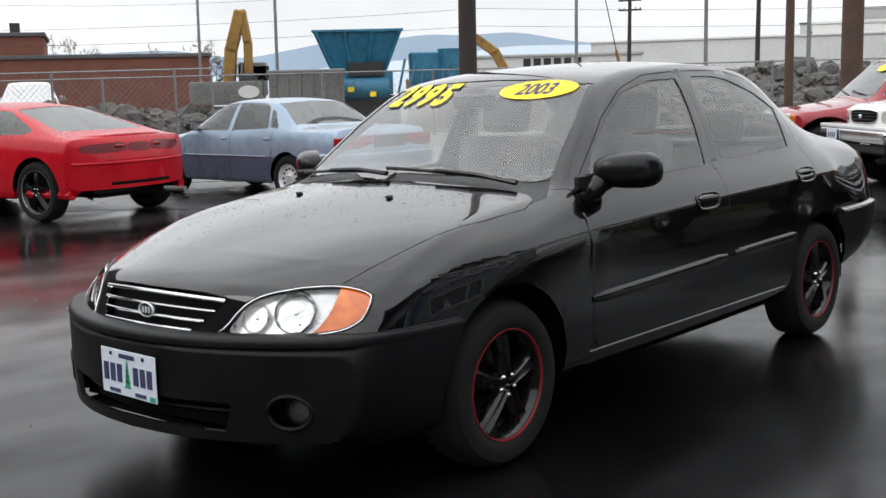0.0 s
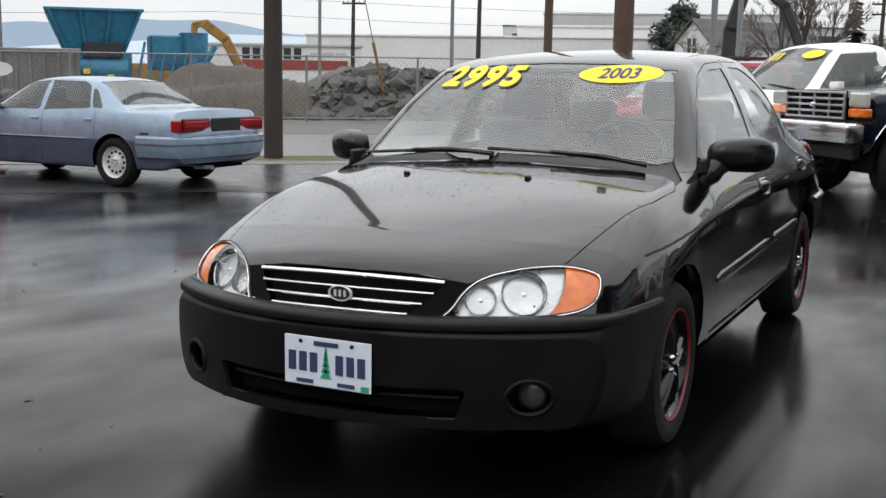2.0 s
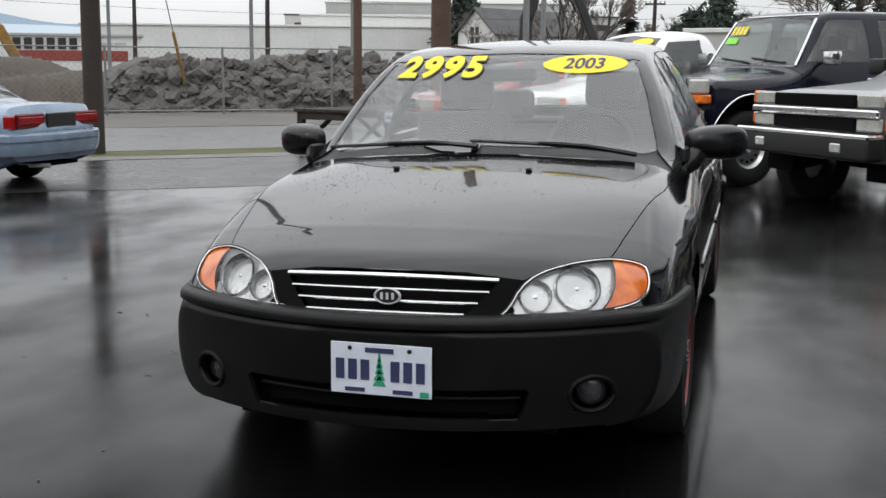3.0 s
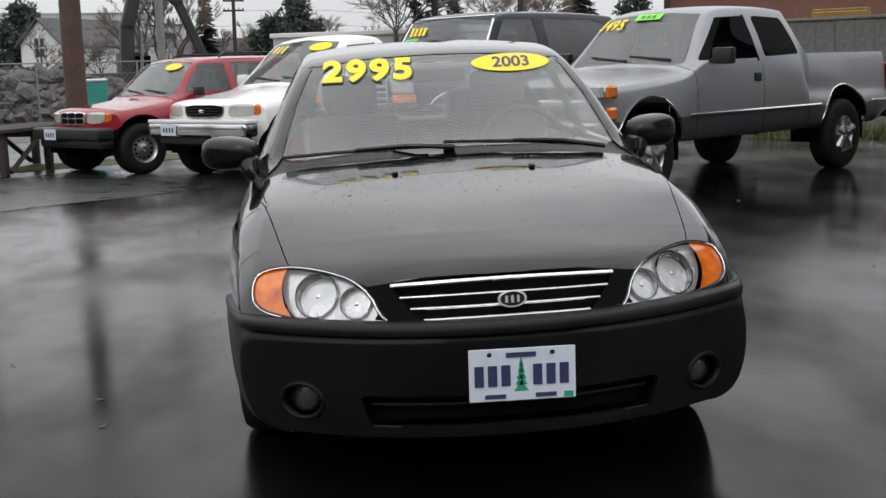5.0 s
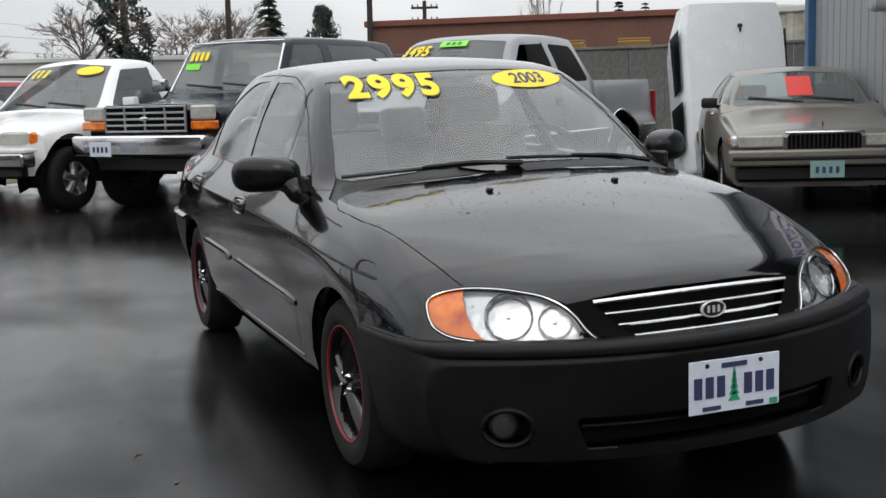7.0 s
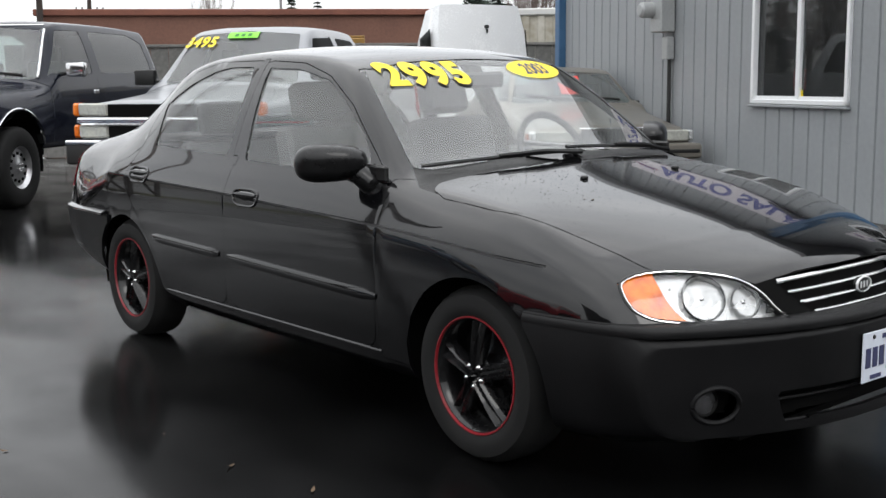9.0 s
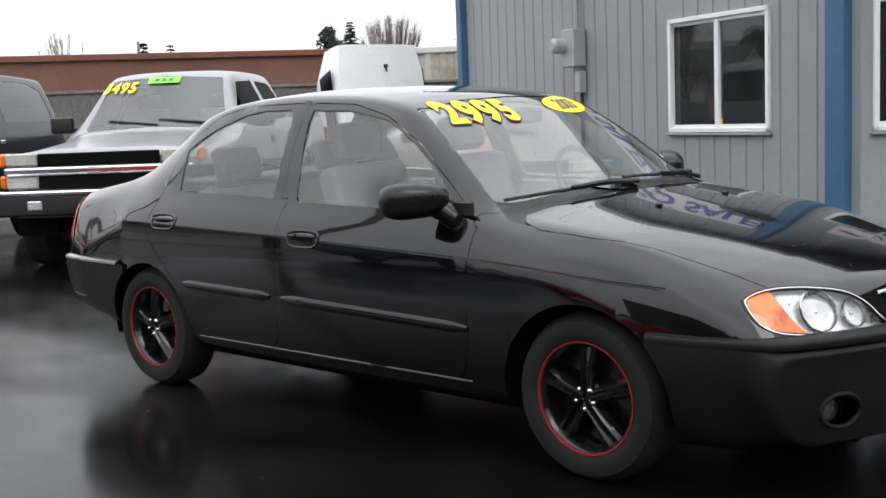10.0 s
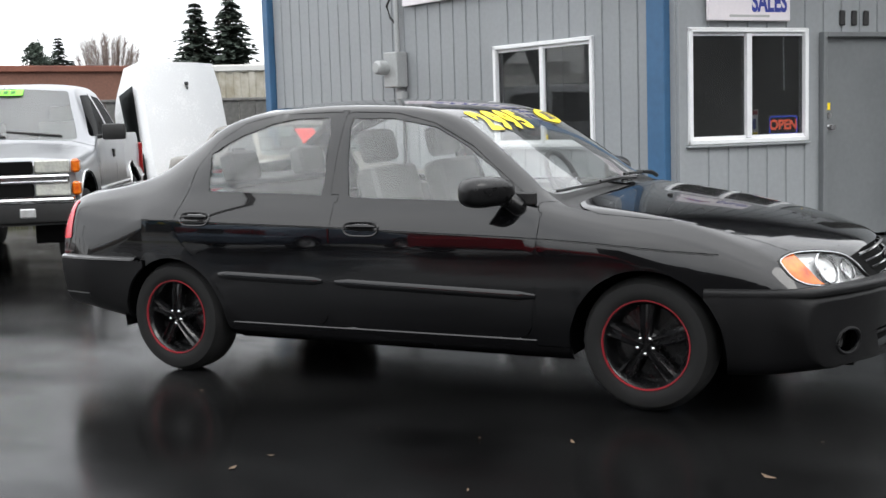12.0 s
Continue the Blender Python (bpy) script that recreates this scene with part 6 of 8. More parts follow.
def red_coupe(m):
    p = dict(nose=-1.0, tail=3.34, wheelbase=2.64, half=0.885, cowl=0.25, screen_top=1.02, roof_end=1.75, back_end=3.05, hood=(0.66, 0.86), roof=1.215, deck=0.87, belt=(0.82, 0.87), roof_half=0.53, sill=0.22, wheel=0.31, rim=0.215, arch=0.355, arch_z=0.31, style="star", ring=ALLOY, paint=RED_PAINT, seams=(0.35, 1.75), seats=(1.0,), glass=SIDE_GLASS, tail_z=0.62, bow=0.3, bow_rear=0.26, crown=2.6, rim_mat=RIM_BLACK, soft=2, roof_drop=0.02, deck_drop=0.02,
             windows=[[(0.60, 0.86), (1.05, 1.13), (1.55, 1.15), (1.66, 0.875)], [(1.74, 0.88), (1.66, 1.14), (1.95, 1.12), (2.50, 0.93), (2.45, 0.89)]], screen=[(0, 0.89), (0.64, 0.87), (0.66, 0.90), (0.49, 1.14), (0, 1.17)], backlight=[(0, 0.91), (0.60, 0.91), (0.50, 1.10), (0.44, 1.14), (0, 1.165)])
    root, tree = vehicle("red_coupe", m, "bright red two-door coupe with a rear spoiler lip, seen from behind", "car", p)
    def band(z, half, drop, bulge):
        pts = []
        for x in np.linspace(-half, half, 15):
            pts.append((x, on_rear(tree, float(x), z) + bulge, z - drop * (x / half) ** 2))
        return pts
    part("spoiler", tube(band(0.855, 0.66, 0.02, -0.006), 0.020, 8), RED_PAINT, root, "slim red tail lip")
    for s in (1, -1):
        lamp = skin_patch("tail_lamp", root, tree, LAMP_DARK, [(s * 0.17, 0.70), (s * 0.72, 0.69), (s * 0.72, 0.775), (s * 0.19, 0.795)], 0.006, "long dark red tail lamp", 0.02, True)
        part("reverse_lamp", ellipsoid(s * 0.27, on_rear(tree, 0.27, 0.748) + 0.010, 0.752, 0.06, 0.012, 0.020, 14), RED_LENS, lamp)
    skin_patch("plate_panel", root, tree, LAMP_DARK, [(-0.16, 0.69), (0.16, 0.69), (0.16, 0.78), (-0.16, 0.78)], 0.004, "", 0.02, True)
    part("bumper_ridge", tube(band(0.585, 0.80, 0.0, -0.010), 0.022, 8), RED_PAINT, root)
    part("bumper_skirt", tube(band(0.285, 0.80, 0.0, 0.004), 0.055, 8), RED_PAINT, root, "flared red lower skirt")
    part("bumper_slit", tube(band(0.375, 0.42, 0.0, -0.006), 0.018, 6), DARK, root, "dark slit in the bumper")
    part("exhaust_pipe", tube([(-0.45, 3.2, 0.25), (-0.45, 3.50, 0.25)], 0.03, 10), ALLOY, root)
    part("door_handle", box(on_side(tree, 1.62, 0.74, 1), 1.62, 0.74, 0.02, 0.14, 0.04, 0.006), RED_PAINT, root)
    mirror_pair(root, p, 0.62, 0.92, RED_PAINT, 0.17, 0.11, 0.02)
    return root




# ---- the ground ----
GRAVEL = material("wet_gravel", (0.13, 0.12, 0.105), 0.7, second=(0.06, 0.055, 0.05), grain=9, stain=0.6, bump=0.6, bump_scale=30)
ROAD = material("wet_road", (0.085, 0.085, 0.085), 0.32, second=(0.05, 0.05, 0.05), grain=30, stain=0.3, bump=0.1, rough_vary=0.15)
GRASS = material("winter_grass", (0.10, 0.105, 0.03), 0.9, second=(0.055, 0.06, 0.02), grain=25, stain=1.5, bump=0.8, bump_scale=60)
CONCRETE = material("wet_concrete", (0.20, 0.195, 0.185), 0.75, second=(0.10, 0.10, 0.095), grain=12, stain=0.9, bump=0.4, bump_scale=60)
RUBBLE = material("broken_concrete", (0.135, 0.125, 0.115), 0.85, second=(0.05, 0.047, 0.043), grain=7, stain=1.4, bump=0.6, bump_scale=25)
DIRT = material("brown_dirt", (0.10, 0.083, 0.066), 0.95, second=(0.05, 0.041, 0.034), grain=6, stain=0.7, bump=0.7, bump_scale=20)
OLD_WOOD = material("weathered_wood", (0.046, 0.034, 0.028), 0.85, second=(0.022, 0.017, 0.015), grain=35, stain=3, bump=0.5, bump_scale=80)
RED_WOOD = material("reddish_pole_wood", (0.105, 0.06, 0.042), 0.85, second=(0.05, 0.03, 0.024), grain=30, stain=2, bump=0.5, bump_scale=80)
STEEL = material("galvanised_steel", (0.22, 0.225, 0.23), 0.5, metal=0.6, vary=0.2, grain=20)
WIRE = material("dark_cable", (0.02, 0.02, 0.02), 0.6)
BRICK = material("red_brick", (0.20, 0.078, 0.052), 0.9, second=(0.13, 0.05, 0.036), grain=18, stain=1.0, bump=0.4, bump_scale=40)
BRICK_PALE = material("brown_block", (0.18, 0.09, 0.064), 0.9, second=(0.125, 0.06, 0.044), grain=10, stain=0.6, bump=0.3, bump_scale=30)
OFF_WHITE = material("off_white_wall", (0.62, 0.62, 0.60), 0.8, vary=0.08, grain=3, stain=0.3)
PALE_GREY = material("pale_grey_wall", (0.42, 0.42, 0.41), 0.8, vary=0.1, grain=2, stain=0.2)
ROOF_GREY = material("grey_shingle", (0.085, 0.085, 0.088), 0.85, vary=0.25, grain=6, stain=0.8)
BAND_RED = material("red_band", (0.25, 0.045, 0.035), 0.8, vary=0.15, grain=3)
CRUSHER_BLUE = material("machine_blue", (0.030, 0.22, 0.36), 0.5, second=(0.016, 0.10, 0.17), grain=5, stain=0.9)
DIGGER_YELLOW = material("machine_yellow", (0.33, 0.18, 0.03), 0.5, second=(0.16, 0.085, 0.022), grain=4, stain=0.8)
MACHINE_BLACK = material("machine_black", (0.018, 0.018, 0.018), 0.5, vary=0.3)
BARK = material("grey_bark", (0.085, 0.072, 0.06), 0.95, second=(0.045, 0.038, 0.032), grain=12, stain=2, bump=0.5, bump_scale=30)
NEEDLES = material("conifer_needles", (0.050, 0.070, 0.052), 0.85, second=(0.026, 0.038, 0.030), grain=3, stain=0.7)
TWIGS = material("bare_twigs", (0.19, 0.15, 0.13), 0.95, second=(0.13, 0.10, 0.088), grain=4, stain=0.5)
# Distance haze is put into the flat colours of the far ridges.
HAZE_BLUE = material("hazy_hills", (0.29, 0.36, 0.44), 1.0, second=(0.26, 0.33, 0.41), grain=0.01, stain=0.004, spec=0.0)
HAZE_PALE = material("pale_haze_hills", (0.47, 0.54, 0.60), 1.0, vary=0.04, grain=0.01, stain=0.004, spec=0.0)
TEAL = material("teal_plastic", (0.03, 0.26, 0.22), 0.5, vary=0.1)
WALL_GREY = material("painted_siding", (0.27, 0.285, 0.295), 0.45, vary=0.07, grain=20, stain=0.9, bump=0.08, rough_vary=0.1)
TRIM_BLUE = material("blue_trim", (0.04, 0.115, 0.225), 0.45, vary=0.12, grain=12, stain=2)
DOOR_GREY = material("grey_door", (0.15, 0.16, 0.165), 0.45, vary=0.08, grain=20)
FRAME_WHITE = material("white_vinyl", (0.78, 0.79, 0.80), 0.4, vary=0.04)
PANE = glass("window_pane", (0.55, 0.57, 0.57), 1.0, 0.01, 1.6, 0.02)
# Office and far window openings: the dimness inside is put into a dark colour.
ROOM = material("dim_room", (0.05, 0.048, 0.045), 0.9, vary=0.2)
SIGN_WHITE = material("sign_white", (0.78, 0.73, 0.76), 0.4, vary=0.04)
SIGN_BLUE = material("sign_blue", (0.03, 0.045, 0.28), 0.45)
SIGN_RED = material("sign_red", (0.42, 0.03, 0.04), 0.45)
NEON_RED = material("neon_red", (0.9, 0.13, 0.06), 0.4, emit=1.1)
NEON_BLUE = material("neon_blue", (0.05, 0.10, 0.8), 0.4, emit=0.8)
METER_GREY = material("meter_grey", (0.36, 0.37, 0.37), 0.5, metal=0.2, vary=0.1)
CANOPY_WHITE = material("white_fibreglass", (0.80, 0.81, 0.82), 0.25, coat=0.4, vary=0.03)
# For the added closing walls, kept dark for what the sedan reflects.
CLOSING = material("dark_brown_wall", (0.035, 0.033, 0.03), 0.9, vary=0.3, grain=2, stain=0.2)
STAINED_WHITE = material("stained_white_metal", (0.55, 0.53, 0.47), 0.7, second=(0.30, 0.27, 0.20), grain=6, stain=1.6)

UF = Matrix(((0.78, -0.625, 0, 0), (0.625, 0.78, 0, 0), (0, 0, 1, 0), (0, 0, 0, 1)))


def sheet(name, corners, z, mat, label, category="ground"):
    bm = bmesh.new()
    bm.faces.new([bm.verts.new((x, y, z)) for x, y in corners])
    return tagged(mesh_object(name, bm, mat, None, "", 0), label, category, "", "structure")


def strip(name, u0, u1, v0, v1, z, mat, label, category):
    """A strip of ground along the street; its edges wander a little."""
    bm = bmesh.new()
    rows = []
    n = 60
    for i in range(n + 1):
        u = u0 + (u1 - u0) * i / n
        w = 0.25 * noise.noise((u * 0.35, v0, 0)) + 0.12 * noise.noise((u * 1.3, v0, 3))
        rows.append([bm.verts.new(UF @ Vector((u, v0 + w, z))), bm.verts.new(UF @ Vector((u, v1, z)))])
    for a, b in zip(rows, rows[1:]):
        bm.faces.new((a[0], b[0], b[1], a[1]))
    return tagged(mesh_object(name, bm, mat, None, "", 0), label, category, "", "structure")


sheet("ground", [(-1500, -1500), (1500, -1500), (1500, 1500), (-1500, 1500)], 0.0, ASPHALT, "wet dark asphalt lot with shallow puddles")
# Lighter grey than the rest of the lot.
PALER_ASPHALT = material("paler_wet_asphalt", (0.030, 0.030, 0.031), 0.30, second=(0.012, 0.012, 0.0125), grain=2.2, stain=0.35, bump=0.15, bump_scale=160, rough_vary=0.12, spec=0.45)
strip("apron", -30, 4.5, 8.4, 12.2, 0.003, PALER_ASPHALT, "worn grey asphalt along the edge of the lot", "ground")
strip("pavement", -30, 3.2, 12.2, 12.9, 0.006, CONCRETE, "narrow strip of pale wet concrete at the lot's edge", "pavement")
strip("verge", -60, 22, 12.9, 13.9, 0.004, GRASS, "narrow strip of winter grass beside the street", "grass")
strip("road", -90, 60, 13.9, 20.5, 0.008, ROAD, "wet grey side street", "road")
strip("gravel_yard", -120, 70, 20.5, 80, 0.012, GRAVEL, "wet gravel yard behind the street", "ground")

# ---- the sales building: a long wall and a front that meet at a corner post ----
WALL_A = Matrix.Translation((5.62, 2.6, 0)) @ Matrix.Rotation(math.atan2(0.922, 0.387), 4, "Z")
WALL_B = Matrix.Translation((5.237, 1.456, 0)) @ Matrix.Rotation(math.atan2(0.644, -0.765), 4, "Z")
HIGH = 4.3


def siding(name, frame_m, s0, s1, holes, outside, label):
    """Ribbed sheet siding along local x with openings; outside: +1 or -1 along local y."""
    pitch = 0.228
    xs = {s0, s1}
    for h in holes:
        xs |= {h[0], h[1]}
    k = math.ceil(s0 / pitch)
    grooves = []
    while k * pitch < s1:
        c = k * pitch
        if all(abs(c - x) > 0.03 for x in list(xs)):
            grooves.append(c)
        k += 1
    prof = [(x, 0.0) for x in xs]
    for c in grooves:
        prof += [(c - 0.016, 0.0), (c - 0.008, -0.014), (c + 0.008, -0.014), (c + 0.016, 0.0)]
    prof.sort()
    zs = sorted({0.0, HIGH} | {z for h in holes for z in h[2:]})
    bm = bmesh.new()
    grid = [[bm.verts.new((x, outside * d, z)) for z in zs] for x, d in prof]
    for i in range(len(prof) - 1):
        for j in range(len(zs) - 1):
            cx, cz = 0.5 * (prof[i][0] + prof[i + 1][0]), 0.5 * (zs[j] + zs[j + 1])
            if any(h[0] < cx < h[1] and h[2] < cz < h[3] for h in holes):
                continue
            q = (grid[i][j], grid[i + 1][j], grid[i + 1][j + 1], grid[i][j + 1])
            bm.faces.new(q if outside < 0 else tuple(reversed(q)))
    geo = bmesh.ops.extrude_face_region(bm, geom=bm.faces[:])["geom"]
    bmesh.ops.translate(bm, vec=(0, -outside * 0.12, 0), verts=[g for g in geo if isinstance(g, bmesh.types.BMVert)])
    bmesh.ops.recalc_face_normals(bm, faces=bm.faces)
    ob = mesh_object(name, bm, WALL_GREY, None, "", 0)
    ob.matrix_world = frame_m
    return tagged(ob, label, "wall", "", "structure")


def slider_window(name, frame_m, s0, s1, z0, z1, outside, label):
    root = thing(name, frame_m, label, "window", "", "structure")
    w, y = 0.045, outside * 0.004
    for cx, cz, sx, sz in ((s0 + w / 2, (z0 + z1) / 2, w, z1 - z0), (s1 - w / 2, (z0 + z1) / 2, w, z1 - z0), ((s0 + s1) / 2, z1 - w / 2, s1 - s0, w), ((s0 + s1) / 2, z0 + w / 2, s1 - s0, w)):
        part("window_frame", box(cx, y, cz, sx, 0.06, sz, 0.006), FRAME_WHITE, root)
    mid = (s0 + s1) / 2
    part("mullion", box(mid, y - outside * 0.012, (z0 + z1) / 2, 0.06, 0.05, z1 - z0 - 0.1, 0.004), FRAME_WHITE, root)
    part("window_sill", box(mid, outside * 0.02, z0 - 0.016, s1 - s0 + 0.04, 0.05, 0.024, 0.005), WALL_GREY, root)
    for a, b, d in ((s0 + w, mid - 0.03, 0.0), (mid + 0.03, s1 - w, 0.015)):
        part("pane", box((a + b) / 2, y - outside * (0.02 + d), (z0 + z1) / 2, b - a, 0.005, z1 - z0 - 2 * w), PANE, root)
        part("sash", box((a + b) / 2, y - outside * (0.012 + d), z1 - w - 0.015, b - a, 0.03, 0.03), FRAME_WHITE, root)
        part("sash", box((a + b) / 2, y - outside * (0.012 + d), z0 + w + 0.015, b - a, 0.03, 0.03), FRAME_WHITE, root)
    return root


siding("wall_long", WALL_A, -1.175, 6.0, [(-0.11, 1.37, 1.0, 2.11)], 1, "grey ribbed metal siding of the sales building")
siding("wall_front", WALL_B, -9.0, 0.094, [(-1.40, 0.0, 1.0, 2.10), (-2.52, -1.56, 0.0, 2.06)], 1, "grey ribbed siding of the sales front")
slider_window("window_1", WALL_A, -0.11, 1.37, 1.0, 2.11, 1, "white sliding window with dark panes")
slider_window("window_2", WALL_B, -1.40, 0.0, 1.0, 2.10, 1, "white sliding window with a lit sign inside")


def placed(name, bm, mat, m, label, category, kind="", smooth=35.0):
    ob = mesh_object(name, bm, mat, None, "", smooth)
    ob.matrix_world = m
    return tagged(ob, label, category, "", kind)


placed("trim", box(-0.96, 0.04, HIGH / 2, 0.215, 0.10, HIGH, 0.01), TRIM_BLUE, WALL_A, "blue painted corner post", "post", "structure")
placed("trim", box(6.0, 0.01, HIGH / 2, 0.14, 0.16, HIGH, 0.01), TRIM_BLUE, WALL_A, "blue corner trim", "trim", "structure")
placed("roof", box(1.5, -5.0, HIGH + 0.08, 10.0, 10.6, 0.16), STEEL, WALL_A, "flat metal roof edge", "roof", "structure")
placed("wall_back", box(6.0, -4.6, HIGH / 2, 0.12, 9.0, HIGH - 0.02), WALL_GREY, WALL_A, "grey side wall", "wall", "structure")
# Simple room added behind the panes, coloured dark instead of being unlit.
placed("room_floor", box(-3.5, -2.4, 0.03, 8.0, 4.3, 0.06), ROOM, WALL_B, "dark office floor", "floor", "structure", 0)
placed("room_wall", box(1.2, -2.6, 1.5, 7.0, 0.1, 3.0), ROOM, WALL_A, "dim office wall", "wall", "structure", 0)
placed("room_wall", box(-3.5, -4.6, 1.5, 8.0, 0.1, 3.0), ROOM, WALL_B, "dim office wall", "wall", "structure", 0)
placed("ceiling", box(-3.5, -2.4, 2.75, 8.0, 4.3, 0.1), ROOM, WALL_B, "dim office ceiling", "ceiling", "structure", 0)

door = thing("door_1", WALL_B, "grey steel entrance door, closed", "door", "", "structure")
part("door_leaf", box(-2.04, -0.02, 1.03, 0.90, 0.05, 2.02, 0.006), DOOR_GREY, door)
for cx, sx, cz, sz in ((-1.575, 0.05, 1.03, 2.06), (-2.505, 0.05, 1.03, 2.06), (-2.04, 0.88, 2.035, 0.05)):
    part("door_frame", box(cx, 0.01, cz, sx, 0.12, sz, 0.005), DOOR_GREY, door)
part("door_handle", lathe([(0.0, 0.09), (0.028, 0.085), (0.03, 0.06), (0.012, 0.05), (0.012, 0.01), (0.03, 0.005)], 16, "y", (-1.66, 0.0, 1.12)), ALLOY, door)
part("deadbolt", lathe([(0.0, 0.03), (0.026, 0.03), (0.03, 0.0)], 16, "y", (-1.66, 0.0, 1.24)), ALLOY, door)
part("door_sticker", box(-1.655, 0.008, 1.33, 0.06, 0.004, 0.07), STICKER_YELLOW, door, "small yellow sticker")
for z in (0.3, 1.75):
    part("hinge", box(-2.475, 0.035, z, 0.03, 0.03, 0.10, 0.004), STEEL, door)

num = thing("house_number", WALL_B, "dark number plate bars above the door", "sign")
for k in range(3):
    part("number_mark", box(-1.83 - 0.15 * k, 0.012, 2.20, 0.07, 0.015, 0.15, 0.01), MACHINE_BLACK, num)

neon = thing("neon_sign", WALL_B, "small lit neon open sign inside the window", "sign")
part("sign_panel", box(-1.16, -0.075, 1.16, 0.36, 0.03, 0.20, 0.008), MACHINE_BLACK, neon)
tb = text_bmesh("OPEN", 0.13, 0.005)
for v in tb.verts:
    v.co = (-1.16 - v.co.x, -0.056, 1.16 + v.co.y)
part("neon_letters", tb, NEON_RED, neon, "red neon letters", 0)
ring = [(-1.16 + 0.165 * a, -0.056, 1.16 + 0.085 * b) for a, b in ((-1, -0.8), (-0.9, -1), (0.9, -1), (1, -0.8), (1, 0.8), (0.9, 1), (-0.9, 1), (-1, 0.8))]
part("neon_tube", tube(ring, 0.007, 6, True), NEON_BLUE, neon, "blue neon border")
poster = thing("window_poster", WALL_B, "small paper notice inside the window", "poster")
part("paper", box(-0.79, -0.052, 1.20, 0.12, 0.004, 0.24), SIGN_WHITE, poster)
part("poster_mark", box(-0.79, -0.0485, 1.29, 0.10, 0.003, 0.04), SIGN_RED, poster)
part("poster_mark", box(-0.79, -0.0485, 1.18, 0.06, 0.003, 0.10), SIGN_BLUE, poster)
part("sticker", box(-0.80, -0.0485, 1.075, 0.08, 0.003, 0.05), STICKER_YELLOW, poster)
blind = thing("blind_rod", WALL_B, "thin white hanging rod inside the window", "blind")
part("rod", tube([(-1.18, -0.07, 1.50), (-1.17, -0.07, 2.02)], 0.008, 6), FRAME_WHITE, blind)
tag2 = thing("window_sticker", WALL_A, "small yellow sticker on the window", "sticker")
part("sticker", box(0.60, -0.01, 1.10, 0.05, 0.004, 0.06), STICKER_YELLOW, tag2)
cloth = thing("red_sign", WALL_A, "red card seen behind the window", "sign")
part("card", box(0.98, -0.25, 1.22, 0.20, 0.02, 0.20, 0.01), SIGN_RED, cloth)


def board(name, frame_m, s0, s1, z0, z1, out, label):
    root = thing(name, frame_m, label, "sign")
    part("panel", box((s0 + s1) / 2, out * 0.05, (z0 + z1) / 2, abs(s1 - s0), 0.04, z1 - z0, 0.006), SIGN_WHITE, root)
    return root


def board_text(root, body, size, s, z, out, mat, flip, squash=1.0):
    b = text_bmesh(body, size, size * 0.035)
    for v in b.verts:
        v.co = (s + flip * squash * v.co.x, out * 0.0735, z + v.co.y)
    part("writing", b, mat, root, "blue capital letters", 0)


def swoosh(root, s, z, w, out, flip):
    for k in range(3):
        pts = [(s + flip * w * (t - 0.5), out * 0.073, z + 0.05 * k + w * 0.28 * math.sin(0.3 + 1.9 * t) * (1 - 0.15 * k)) for t in np.linspace(0, 1, 9)]
        part("swoosh", tube(pts, [0.004 + 0.016 * math.sin(math.pi * t) for t in np.linspace(0, 1, 9)], 6), SIGN_BLUE if k != 1 else SIGN_RED, root)


big = board("shop_sign", WALL_A, -0.75, 2.90, 2.69, 3.40, 1, "long white sign with blue capital letters on the siding")
board_text(big, "AUTO SALES", 0.58, 0.62, 3.03, 1, SIGN_BLUE, -1)
swoosh(big, 2.55, 2.98, 0.55, 1, -1)
small = board("small_sign", WALL_B, -1.14, -0.19, 2.16, 2.72, 1, "small white sign with blue letters above the window")
board_text(small, "SALES", 0.26, -0.89, 2.33, 1, SIGN_BLUE, -1, 0.62)
swoosh(small, -0.42, 2.33, 0.40, 1, -1)
part("sign_mark", box(-0.66, 0.0715, 2.205, 0.46, 0.003, 0.022), PALE_GREY, small)

meter = thing("electric_meter", WALL_A, "grey electric meter box with conduit on the siding", "meter")
part("meter_box", box(3.03, 0.10, 1.95, 0.26, 0.17, 0.42, 0.012), METER_GREY, meter)
part("meter_dial", lathe([(0.0, 0.17), (0.06, 0.165), (0.085, 0.14), (0.085, 0.0)], 24, "y", (3.12, 0.17, 1.98)), METER_GREY, meter)
part("lower_box", box(2.97, 0.06, 1.57, 0.12, 0.09, 0.24, 0.008), METER_GREY, meter)
part("conduit", tube([(3.03, 0.06, 2.15), (3.03, 0.06, HIGH)], 0.03, 10), METER_GREY, meter)
part("conduit", tube([(2.97, 0.04, 0.05), (2.97, 0.04, 1.46)], 0.022, 8), MACHINE_BLACK, meter)
part("cable", tube([(3.06, 0.07, 2.9), (3.14, 0.12, 2.72), (3.10, 0.10, 2.58), (3.04, 0.07, 2.5)], 0.014, 6), WIRE, meter)


# ---- the fence, the canopy and the stores beyond the trucks ----
guy = thing("guy_wire", pose(0, 0, 0), "slanting guy wire with a yellow guard in the yard", "wire")
part("wire", tube([(-14.76, 25.0, 2.2), (-15.0, 24.2, 5.2)], 0.014, 6), WIRE, guy)
part("guard", tube([(-14.58, 25.63, -0.05), (-14.76, 25.0, 2.2)], 0.045, 8), DIGGER_YELLOW, guy, "yellow plastic guard")


